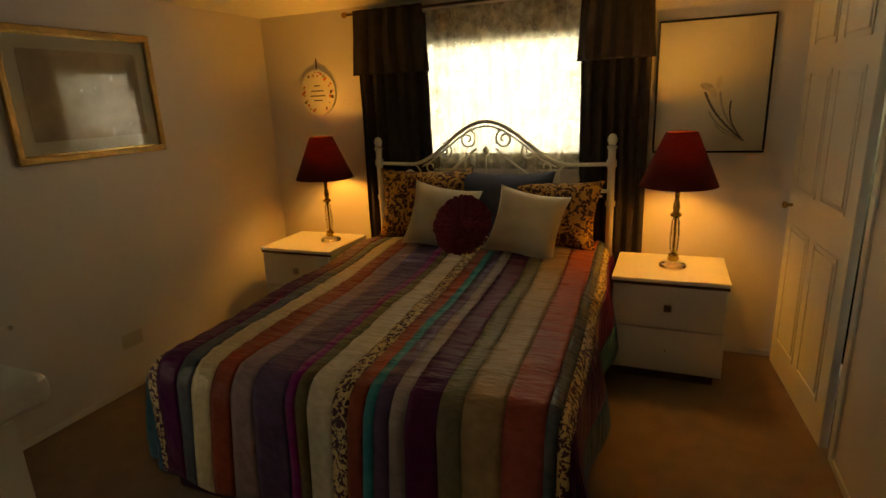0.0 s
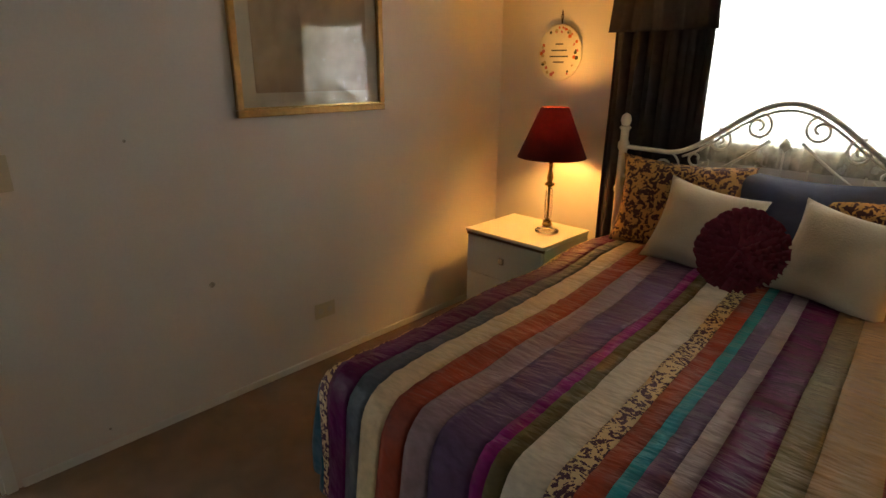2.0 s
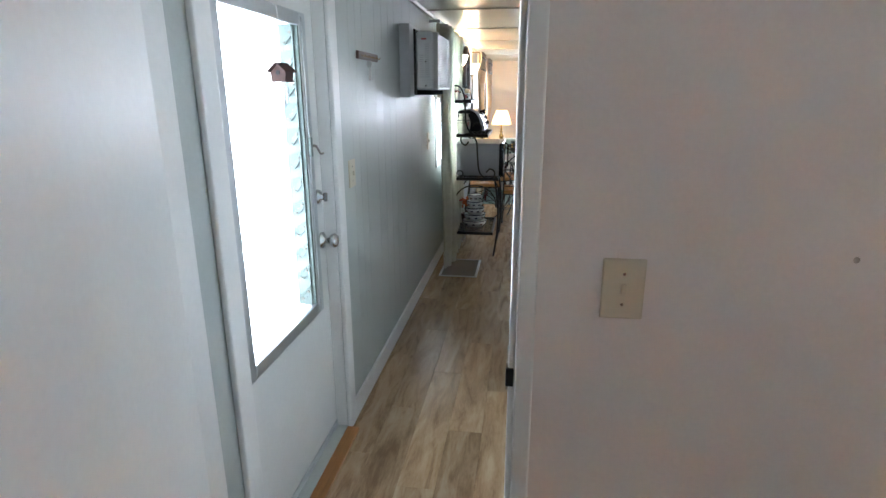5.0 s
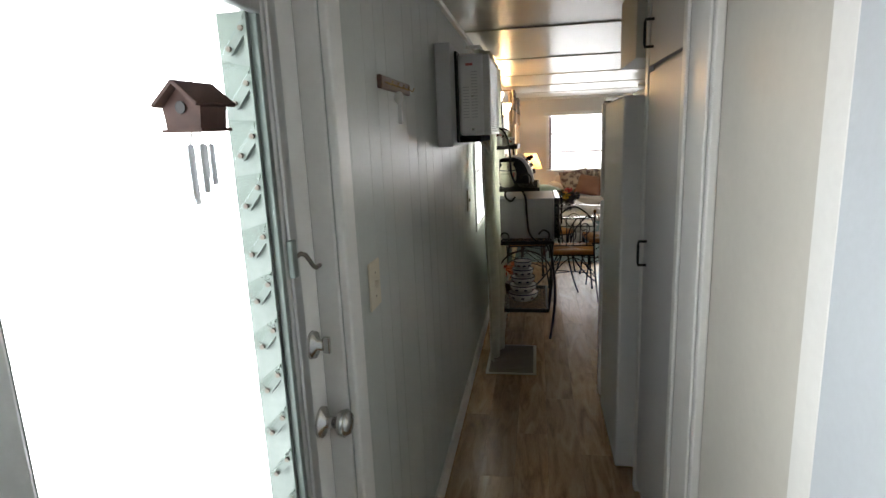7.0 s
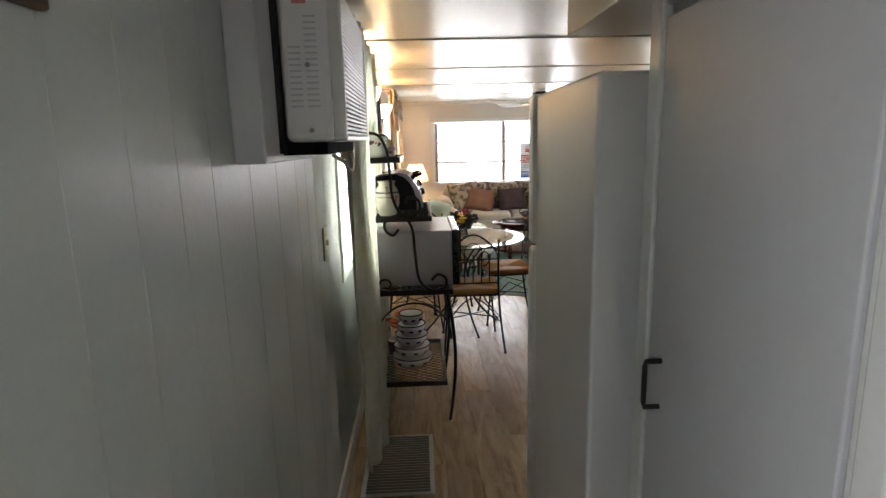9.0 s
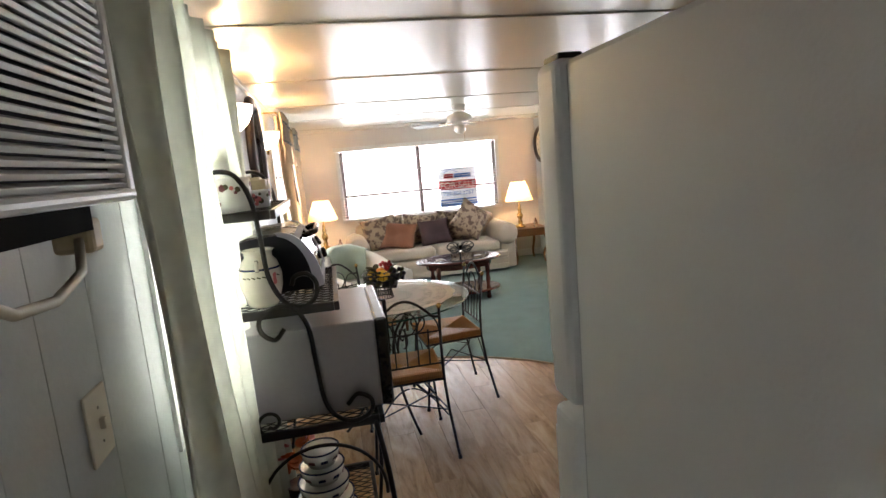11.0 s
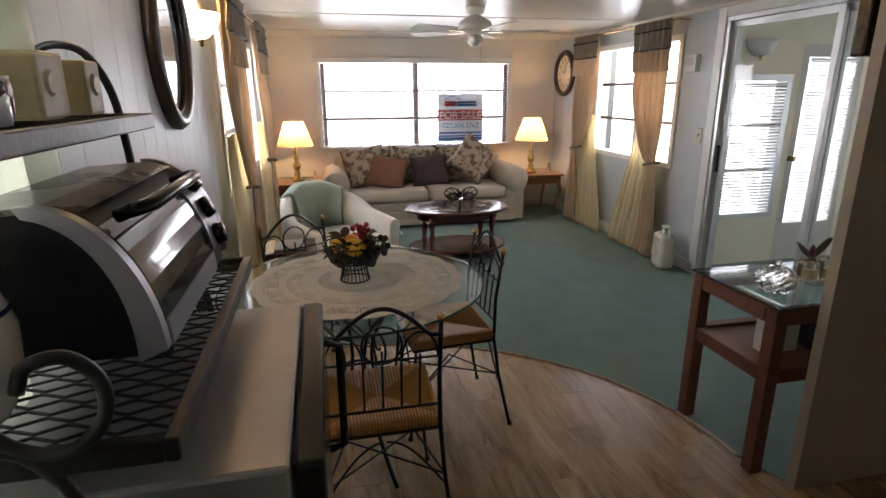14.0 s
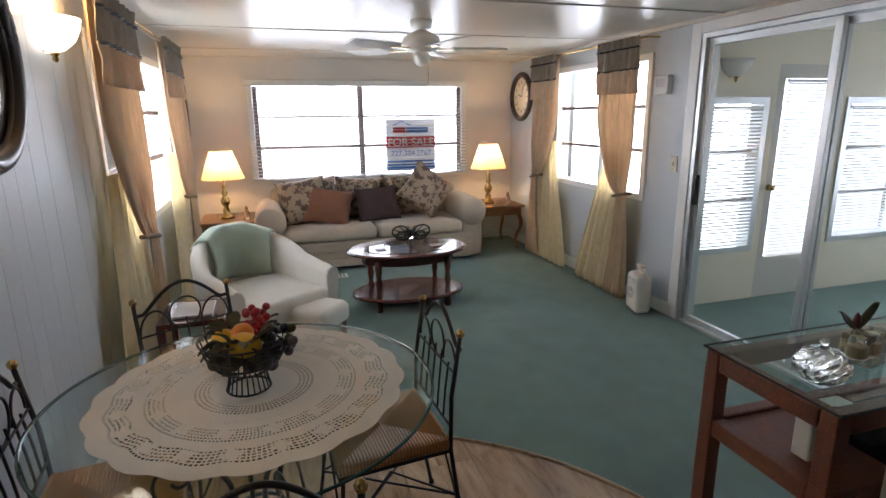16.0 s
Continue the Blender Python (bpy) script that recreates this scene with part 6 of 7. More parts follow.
for i, y in enumerate((1.13, 1.62, 2.1)):
    sofa_pillow("floral tapestry back cushion of the sofa", FLORAL, 0.52, 0.44, 0.2, -12.50, y, 0.42, -14, (-5, 3, 2)[i], seed=20 + i, name="back_cushion")
sofa_pillow("floral tapestry cushion leaning on the arm", FLORAL, 0.48, 0.46, 0.17, -12.32, 1.02, 0.43, -20, -10, 80, 31)
sofa_pillow("rust brown cushion on the sofa", M["rust_cloth"], 0.46, 0.38, 0.15, -12.23, 1.26, 0.43, -26, 12, 88, 32)
sofa_pillow("dark chocolate brown cushion on the sofa", M["choc_cloth"], 0.44, 0.36, 0.15, -12.27, 1.76, 0.43, -22, -3, 92, 33)
sofa_pillow("floral tapestry cushion standing on its corner", FLORAL, 0.46, 0.46, 0.17, -12.24, 2.27, 0.50, -20, 40, 96, 34)

ct = thing("coffee_table", "oval dark cherry coffee table with glass inset", "coffee table", -10.98, 1.745, 0)
ct.scale = (1.0, 1.04, 1.0)
part("top", lathe(bmesh.new(), [(0.36, 0.415), (0.40, 0.42), (0.45, 0.435), (0.46, 0.45), (0.44, 0.458), (0.34, 0.458)], 48, sx=0.70), M["cherry"], ct, smooth=False)
part("glass_inset", lathe(bmesh.new(), [(0.335, 0.458), (0.335, 0.462)], 48, sx=0.68), M["oven_glass"], ct, "dark glass inset")
part("apron", lathe(bmesh.new(), [(0.35, 0.36), (0.36, 0.415)], 40, sx=0.68), M["cherry"], ct)
part("lower_shelf", lathe(bmesh.new(), [(0.40, 0.085), (0.43, 0.095), (0.43, 0.11), (0.41, 0.118)], 48, sx=0.70), M["cherry"], ct)
for k in range(4):
    a = radians(45 + 90 * k)
    part("leg", lathe(bmesh.new(), [(0.018, 0), (0.026, 0.02), (0.02, 0.05), (0.024, 0.12), (0.016, 0.16), (0.026, 0.22), (0.018, 0.28), (0.026, 0.33), (0.026, 0.40)], 12), M["cherry"], ct, smooth=True).matrix_basis = pose(0.185 * math.cos(a) / 0.707, 0.26 * math.sin(a) / 0.707, 0)
bf = thing("candle_holder", "black iron butterfly candle holder with a glass votive", "candle holder", -10.98, 1.77, 0.463)
part("votive", lathe(bmesh.new(), [(0.002, 0.06), (0.03, 0.06), (0.04, 0.12), (0.036, 0.12), (0.002, 0.07)], 16), M["crystal"], bf, "clear glass votive", True)
part("stand", T([(0, 0, 0), (0, 0, 0.06)], 0.012), M["black"], bf)
for s in (-1, 1):
    for r, a, z in ((0.065, 40, 0.10), (0.05, -30, 0.06)):
        c = [(0.03, s * (0.02 + r + r * math.cos(radians(t))), z + 0.7 * r * math.sin(radians(t)) + 0.03 * math.cos(radians(a))) for t in range(0, 360, 24)]
        part("wing", T(c, 0.007, 6, True), M["black"], bf)
        for t in (100, 150, 200, 250):
            part("vein", T([(0.03, s * 0.02, z), (0.03, s * (0.02 + r + r * math.cos(radians(t - 120))), z + 0.7 * r * math.sin(radians(t - 120)) + 0.02)], 0.004, 5), M["black"], bf)
    part("antenna", T([(0.03, s * 0.005, 0.13), (0.03, s * 0.03, 0.17)], 0.003, 5), M["black"], bf)
for yy in (1.52, 1.95):
    b = thing("coaster", "small dark coaster on the coffee table", "coaster", -10.92, yy, 0.463)
    part("tile", B(-0.04, 0.04, -0.04, 0.04, 0, 0.006, bev=0.002), M["wood_dark"], b)

# barrel armchair and its footstool
am = thing("armchair", "white barrel armchair with a pale green throw", "armchair", -10.46, 0.64, 0, 33)


def tub(k):
    """Along the U of the back and arms, k from 0 to 1: foot point, outward direction and height."""
    if k < 0.22 or k > 0.78:
        q = (0.22 - k) / 0.22 if k < 0.22 else (k - 0.78) / 0.22
        return (0.33 * q, 0.0), (0.0, 1.0 if k < 0.5 else -1.0), 0.56 - 0.05 * q
    a = radians(90 + 180 * (k - 0.22) / 0.56)
    return (0.0, 0.0), (math.cos(a), math.sin(a)), 0.56 + 0.19 * max(0, -math.cos(a)) ** 0.9


bm = bmesh.new()
ring = []
for i in range(57):
    (cx, cy), (c, s), h = tub(i / 56)
    prof = [(0.35, 0.05), (0.37, 0.3), (0.385, h - 0.045), (0.375, h - 0.012), (0.34, h), (0.305, h - 0.014), (0.29, h - 0.05), (0.285, 0.26)]
    ring.append([bm.verts.new((cx + r * c, cy + r * s, z)) for r, z in prof])
for p, q in zip(ring, ring[1:]):
    for j in range(len(p)):
        bm.faces.new((p[j], q[j], q[(j + 1) % len(p)], p[(j + 1) % len(p)])).smooth = True
bm.faces.new(ring[0]), bm.faces.new(ring[-1])
part("shell", bm, M["white_cloth"], am)
part("seat_cushion", B(-0.26, 0.37, -0.282, 0.282, 0.25, 0.40, bev=0.045, seg=4), M["white_cloth"], am, smooth=True)
part("base", B(-0.25, 0.32, -0.29, 0.29, 0.04, 0.25, bev=0.02), M["white_cloth"], am)
for sx in (-0.2, 0.27):
    for yy in (-0.24, 0.24):
        part("foot", lathe(bmesh.new(), [(0.018, 0), (0.024, 0.05)], 10, sx, yy), M["wood_dark"], am)
tw = thing("throw_blanket", "pale green throw over the back of the armchair", "throw", -10.46, 0.64, 0, 33)


def throw(u, v):
    a = radians(128 + 100 * u)
    h = 0.56 + 0.19 * max(0, -math.cos(a)) ** 0.9
    if v < 0.6:
        r, z = 0.272 - 0.02 * math.sin(v * 5), 0.41 + (h - 0.42) * (v / 0.6)
    else:
        k = (v - 0.6) / 0.4
        r, z = 0.275 + 0.118 * k, h + 0.01 + 0.016 * math.sin(math.pi * k) - 0.045 * k ** 3
    r += 0.008 * noise.noise((u * 6, v * 5, 2))
    return (r * math.cos(a), r * math.sin(a), z + 0.012 * noise.noise((u * 4, v * 2, 7)))


bm = bmesh.new()
sheet(bm, 26, 18, throw)
thick(part("cloth", bm, M["green_throw"], tw, smooth=True), 0.012)
ot = thing("footstool", "small white upholstered footstool", "footstool", -10.19, 0.975, 0, 50)
part("cushion", B(-0.16, 0.16, -0.15, 0.15, 0.20, 0.34, bev=0.05, seg=4), M["white_cloth"], ot, smooth=True)
for sx in (-0.12, 0.12):
    for yy in (-0.11, 0.11):
        part("leg", lathe(bmesh.new(), [(0.012, 0), (0.02, 0.21)], 8, sx, yy), M["wood_dark"], ot)
st = thing("magazine_table", "small dark red wooden side table by the armchair", "side table", -9.72, 0.36, 0)
part("top", B(-0.17, 0.17, -0.15, 0.15, 0.50, 0.525, bev=0.005), M["cherry"], st)
for sx in (-0.15, 0.15):
    for yy in (-0.13, 0.13):
        part("leg", B(sx - 0.015, sx + 0.015, yy - 0.015, yy + 0.015, 0, 0.50), M["cherry"], st)
mg = thing("magazine", "magazine lying on the side table", "magazine", -9.72, 0.36, 0.526)
part("page_block", B(-0.11, 0.11, -0.09, 0.09, 0, 0.012, bev=0.003), M["silver"], mg)
rv = thing("floor_vent", "white floor register in the carpet before the sofa", "vent", -11.88, 1.22, 0.004)
part("frame", B(-0.06, 0.06, -0.15, 0.15, 0, 0.006), M["white"], rv)
for i in range(9):
    part("slot", B(-0.05, 0.05, -0.13 + 0.03 * i, -0.12 + 0.03 * i, 0.006, 0.0075), M["black"], rv)


def end_table(x, y, material):
    t = thing("end_table", "wooden end table with curved legs", "end table", x, y, 0, group="end tables by the sofa")
    part("top", B(-0.29, 0.29, -0.27, 0.27, 0.475, 0.50, bev=0.008, seg=3), material, t)
    part("apron", B(-0.26, 0.26, -0.24, 0.24, 0.39, 0.474, bev=0.004), material, t)
    for sx in (-1, 1):
        for sy in (-1, 1):
            pts = [(sx * (0.235 + 0.022 * math.sin(q * 2 * math.pi)), sy * (0.22 + 0.022 * math.sin(q * 2 * math.pi)), 0.39 * (1 - q)) for q in [i / 10 for i in range(11)]]
            part("leg", T(pts, [0.024 - 0.011 * i / 10 for i in range(11)], 8), material, t, smooth=True)
    return t


end_table(-12.58, 3.10, M["oak"])
end_table(-12.58, 0.34, M["oak"])
LAMP_LIVING = 12.0


def living_lamp(x, y):
    t = thing("table_lamp", "lit brass table lamp with a pleated cream shade", "lamp", x, y, 0.50, group="living room lamps")
    part("base", lathe(bmesh.new(), [(0.002, 0), (0.07, 0), (0.072, 0.02), (0.05, 0.035), (0.03, 0.05), (0.035, 0.08), (0.022, 0.11), (0.042, 0.15), (0.044, 0.18), (0.02, 0.22), (0.03, 0.25), (0.016, 0.28), (0.022, 0.31), (0.01, 0.34), (0.008, 0.40), (0.002, 0.405)], 20), M["brass"], t, "turned brass base", True)
    bm = bmesh.new()
    n = 96
    a = [bm.verts.new(((0.192 + 0.004 * (i % 2)) * math.cos(2 * math.pi * i / n), (0.192 + 0.004 * (i % 2)) * math.sin(2 * math.pi * i / n), 0.385)) for i in range(n)]
    b = [bm.verts.new(((0.098 + 0.003 * (i % 2)) * math.cos(2 * math.pi * i / n), (0.098 + 0.003 * (i % 2)) * math.sin(2 * math.pi * i / n), 0.645)) for i in range(n)]
    for i in range(n):
        bm.faces.new((a[i], a[(i + 1) % n], b[(i + 1) % n], b[i]))
    part("shade", bm, M["shade_cream"], t, "pleated cream cloth shade")
    part("bulb", lathe(bmesh.new(), [(0.012, 0.40), (0.014, 0.43), (0.028, 0.47), (0.02, 0.495), (0.004, 0.505)], 12), glow_mat("warm_bulb", (1.0, 0.7, 0.35), 12.0), t, smooth=True)
    bulb((x, y, 1.03), LAMP_LIVING, (1.0, 0.62, 0.28), 0.025)
    return t


living_lamp(-12.55, 3.04)
living_lamp(-12.55, 0.31)
for x, y in ((-12.42, 0.50), (-12.42, 3.22)):
    g = thing("figurine", "small clear glass figurine on the end table", "figurine", x, y, 0.50)
    part("body", lathe(bmesh.new(), [(0.002, 0), (0.03, 0.0), (0.022, 0.03), (0.03, 0.06), (0.015, 0.09), (0.012, 0.12), (0.002, 0.13)], 10), M["crystal"], g, smooth=True)

# far window with its wooden blinds and the sale sign
plain_window("window_3", "wide white picture window with two sashes", FWIN, FX, "y", 2, (1.735,))
# Dark strips behind the slat ends at both sides of the window.
for y0 in (0.627, 2.825):
    part("side_strip", B(FX - 0.04, FX - 0.012, y0, y0 + 0.048, 0.83, 1.76), M["bar"], bpy.data.objects["window_3"], "dark strip at the side of the window")
hr = thing("blind_head_rail", "white wooden head rail over the wide window", "blind", FX + 0.035, 1.735, 1.765)
part("rail", B(-0.03, 0.03, -1.19, 1.19, 0, 0.06, bev=0.004), M["white"], hr)
for y0, y1 in ((0.575, 1.715), (1.755, 2.925)):
    b = thing("window_blind", "white wooden slat blind, slats turned open", "blind", FX + 0.038, (y0 + y1) / 2, 0.80)
    part("bottom_rail", B(-0.025, 0.025, -(y1 - y0) / 2, (y1 - y0) / 2, 0.0, 0.018, bev=0.003), M["white"], b)
    me = None
    for i in range(26):
        if me is None:
            s = part("slat", B(-0.024, 0.024, -(y1 - y0) / 2, (y1 - y0) / 2, -0.0013, 0.0013), M["white"], b)
            me = s.data
        else:
            s = new("slat", me)
            s.parent = b
        s.matrix_basis = pose(0, 0, 0.035 + 0.0362 * i, 0, 3, 0)
sg = thing("sale_sign", "red, white and blue for sale sign in the window", "sign")
sg.matrix_basis = pose(FX + 0.001, 2.28, 0.85, 0, 0, 90)
part("card", B(-0.285, 0.285, 0.002, 0.006, 0, 0.57), M["sign_white"], sg)
part("red_band", B(-0.285, 0.285, -0.001, 0.001, 0.255, 0.385), M["sign_red"], sg)
part("blue_band", B(-0.285, 0.285, -0.001, 0.001, 0.0, 0.075), M["sign_blue"], sg)
part("blue_line", B(-0.27, 0.27, -0.001, 0.001, 0.095, 0.115), M["sign_blue"], sg)
part("mark_roof", T([(-0.2, 0, 0.50), (-0.1, 0, 0.545), (0.0, 0, 0.50)], 0.006, 4), M["sign_blue"], sg)
part("mark_red", B(-0.2, -0.06, -0.001, 0.001, 0.42, 0.48), M["sign_red"], sg)
part("mark_blue", B(-0.05, 0.2, -0.001, 0.001, 0.42, 0.48), M["sign_blue"], sg)


def words(text, size, m, material, parent, deep=0.001):
    cu = bpy.data.curves.new("lettering", "FONT")
    cu.body, cu.size, cu.align_x, cu.extrude = text, size, "CENTER", deep
    tmp = bpy.data.objects.new("lettering", cu)
    me = bpy.data.meshes.new_from_object(tmp)
    bpy.data.objects.remove(tmp)
    me.materials.append(material)
    o = new("lettering", me)
    o.parent = parent
    o.matrix_basis = m @ pose(0, 0, 0, 90, 0, 0)
    return o


words("FOR SALE", 0.125, pose(0, -0.0035, 0.275), M["plastic_white"], sg)
words("727.304.2767", 0.085, pose(0, -0.0035, 0.165), M["sign_blue"], sg)

# side windows, curtains with tie-backs
plain_window("window_4", "white side window with three panes", RWIN, W, "x", 2, (-11.14,), 1)
plain_window("window_5", "white window behind the gold curtains", LWIN, 0.0, "x", 2, (-10.85,))


def tied(side):
    """Edges of a curtain that swoops to one side, is tied and falls narrow below."""
    def f(v):
        if v > 0.42:
            k = min(1.0, (v - 0.42) / 0.30)
            inner = 0.32 + 0.68 * k ** 0.5 - 0.06 * max(0, v - 0.75) * 4
            outer = 0.10 * math.exp(-((v - 0.42) / 0.12) ** 2)
        else:
            inner, outer = 0.32 + 0.22 * (1 - v / 0.42) ** 1.3, 0.10 * (v / 0.42) ** 2
        return (outer, inner) if side > 0 else (1 - inner, 1 - outer)
    return f


def flow(side):
    """Edges of the voile that falls free of the tie towards the window."""
    def f(v):
        inner, outer = 1.45 - 0.65 * v ** 1.2, 0.22 + 0.05 * v
        return (outer, inner) if side > 0 else (1 - inner, 1 - outer)
    return f


def dressed(x0, x1, y, seed, side, front):
    curtain("curtain", "champagne gold curtain tied back beside the window", M["curtain_gold"], x0, x1, y, 0.02, 1.97, 6, 0.028, shape=tied(side), seed=seed, nv=48, swing=front * 0.03)
    curtain("curtain_liner", "pale yellow voile curtain hanging to the carpet", M["curtain_cream"], x0, x1, y - front * 0.05, 0.02, 1.2, 6, 0.018, seed=seed + 3, shape=flow(side), nv=30, swing=front * 0.07)
    curtain("curtain_valance", "taupe gathered curtain top with dark bands", M["curtain_taupe"], x0 - 0.01, x1 + 0.01, y + front * 0.03, 1.775, 2.0, 7, 0.016, seed=seed + 1)
    curtain("curtain_flounce", "champagne flounce below the taupe curtain top", M["curtain_gold"], x0 - 0.012, x1 + 0.012, y + front * 0.03, 1.60, 1.775, 7, 0.016, seed=seed + 1)
    for z in (1.765, 1.915):
        curtain("curtain_band", "thin black ribbon across the curtain top", M["black"], x0 - 0.012, x1 + 0.012, y + front * 0.037, z, z + 0.015, 7, 0.016, seed=seed + 1, nv=2)
    tie = thing("tie_back", "twisted cloth tie-back round the curtain", "tie-back", x0 + (x1 - x0) * (0.25 if side > 0 else 0.75), y, 0.835)
    w = (x1 - x0) * 0.17
    part("cord", T([(w * math.cos(2 * math.pi * k / 20), 0.05 * math.sin(2 * math.pi * k / 20), 0.02 * math.cos(2 * math.pi * k / 20)) for k in range(20)], 0.012, 7, True), M["curtain_taupe"], tie, smooth=True)


dressed(-12.22, -11.68, W - 0.11, 11, 1, -1)
dressed(-10.98, -10.46, W - 0.11, 14, -1, -1)
dressed(-10.32, -9.62, 0.11, 17, 1, 1)
dressed(-11.9, -11.2, 0.11, 21, 1, 1)
for yy, xm, wd in ((W - 0.11, -11.33, 0.92), (0.11, -10.76, 1.2)):
    r = thing("curtain_rod", "thin brass curtain rod above the window", "curtain rod", xm, yy, 1.985)
    part("rod", T([(-wd, 0, 0), (wd, 0, 0)], 0.008), M["brass"], r)
    for sx in (-wd, wd):
        part("bracket", B(sx - 0.005, sx + 0.005, *(sorted((0, (0.105 if yy > 1 else -0.1)))), -0.006, 0.006), M["brass"], r)

# oval mirrors, sconces, clock


def oval_mirror(x, z, rx, rz, wide, label, material):
    t = thing("oval_mirror", label, "mirror")
    t.matrix_basis = pose(x, 0.007, z, -90, 0, 0)
    part("glass", lathe(bmesh.new(), [(1.0 * rx, 0.0), (rx, 0.012)], 48, sy=rz / rx), M["mirror"], t, "silvered mirror glass")
    part("rim", T([(rx * math.cos(2 * math.pi * k / 48), rz * math.sin(2 * math.pi * k / 48), 0.014) for k in range(48)], wide, 10, True), material, t, smooth=True)
    part("bead", T([((rx - wide) * math.cos(2 * math.pi * k / 48), (rz - wide) * math.sin(2 * math.pi * k / 48), 0.02) for k in range(48)], 0.007, 6, True), material, t, smooth=True)
    return t


oval_mirror(-8.79, 1.655, 0.25, 0.32, 0.034, "black framed oval wall mirror", M["mirror_rim"])
oval_mirror(-12.5, 1.50, 0.24, 0.36, 0.03, "dark brown framed oval wall mirror", M["wood_dark"])
SCONCE = 8.0
OPAL = glow_mat("lit_opal_glass", (1.0, 0.86, 0.62), 5.0)


def sconce(x, z, lit=True, y=0.007, turn=0.0):
    t = thing("wall_sconce", "half-bowl opal glass wall sconce with a brass tip", "sconce", x, y, z, turn, group="wall sconces")
    bm = bmesh.new()
    n = 18
    prof = [(0.012, 0.0), (0.06, 0.012), (0.10, 0.045), (0.122, 0.09), (0.13, 0.125)]
    rg = [[bm.verts.new((r * math.cos(math.pi * i / n), r * 0.95 * math.sin(math.pi * i / n), z_)) for i in range(n + 1)] for r, z_ in prof]
    for a, b in zip(rg, rg[1:]):
        for i in range(n):
            bm.faces.new((a[i], a[i + 1], b[i + 1], b[i]))
    o = thick(part("bowl", bm, OPAL if lit else M["plastic_white"], t, "opal glass half bowl", True), 0.004)
    part("tip", lathe(bmesh.new(), [(0.003, -0.035), (0.012, -0.025), (0.009, -0.012), (0.018, -0.004), (0.016, 0.004)], 12), M["brass"], t, "brass tip", True).matrix_basis = pose(0, 0.025, 0)
    part("back_plate", B(-0.05, 0.05, 0.0, 0.008, 0.0, 0.1, bev=0.003), M["brass"], t)
    if lit:
        bulb((x, y + 0.06, z + 0.14), SCONCE, (1.0, 0.58, 0.22), 0.03)
    return t


sconce(-7.93, 1.725)
sconce(-9.42, 1.705)

ck = thing("wall_clock", "round wall clock with black rim and cream face", "clock")
ck.matrix_basis = pose(-12.69, W - 0.001, 1.645, 90, 0, 0)
part("face", lathe(bmesh.new(), [(0.215, 0), (0.215, 0.014)], 40), M["clock_face"], ck, "cream face with dark numerals")
part("rim", T([(0.235 * math.cos(2 * math.pi * k / 40), 0.235 * math.sin(2 * math.pi * k / 40), 0.018) for k in range(40)], 0.032, 10, True), M["mirror_rim"], ck, smooth=True)
for k in range(12):
    a = radians(30 * k)
    part("numeral", B(-0.006, 0.006, 0.135, 0.175, 0.0145, 0.016), M["black"], ck).matrix_basis = Matrix.Rotation(a, 4, "Z")
for a, l in ((70, 0.09), (-20, 0.13)):
    part("clock_hand", B(-0.005, 0.005, 0, l, 0.0165, 0.018), M["black"], ck).matrix_basis = Matrix.Rotation(radians(a), 4, "Z")

# ceiling fan
fan = thing("ceiling_fan", "white five blade ceiling fan with a light", "fan", -10.48, 1.755, 0)
part("canopy", lathe(bmesh.new(), [(0.03, 1.985), (0.065, 2.0), (0.07, 2.044)], 20), M["fan_white"], fan, smooth=True)
part("motor", lathe(bmesh.new(), [(0.02, 1.85), (0.07, 1.855), (0.11, 1.87), (0.125, 1.90), (0.115, 1.94), (0.07, 1.965), (0.03, 1.985)], 24), M["fan_white"], fan, smooth=True)
part("light_kit", lathe(bmesh.new(), [(0.004, 1.765), (0.035, 1.775), (0.055, 1.80), (0.055, 1.83), (0.04, 1.85)], 18), M["plastic_white"], fan, "white glass light", True)
for k in range(5):
    a = radians(72 * k + 8)
    bl = part("blade", B(0.20, 0.55, -0.06, 0.06, -0.003, 0.003, bev=0.002), M["fan_white"], fan)
    bl.matrix_basis = Matrix.Translation((0, 0, 1.875)) @ Matrix.Rotation(a, 4, "Z") @ pose(0, 0, 0, 11, 0, 0)
    part("blade_arm", B(0.09, 0.24, -0.018, 0.018, 1.866, 1.872, bev=0.002), M["brass"], fan).matrix_basis = Matrix.Rotation(a, 4, "Z")
part("pull_chain", T([(0.04, 0.03, 1.80), (0.04, 0.03, 1.60)], 0.0018, 5), M["brass"], fan)

# wall plates on the north wall
bx = thing("wall_chime", "small white plastic wall box with a grille", "chime", -10.31, W - 0.001, 1.585)
part("case", B(-0.075, 0.075, -0.045, 0, 0, 0.13, bev=0.006), M["plastic_white"], bx)
part("panel", B(-0.045, 0.045, -0.047, -0.045, 0.05, 0.11), M["grey_plastic"], bx)
switch_plate(pose(-10.15, W - 0.001, 1.05, 0, 0, 0), 0.07, 0.11, material=M["plastic"])

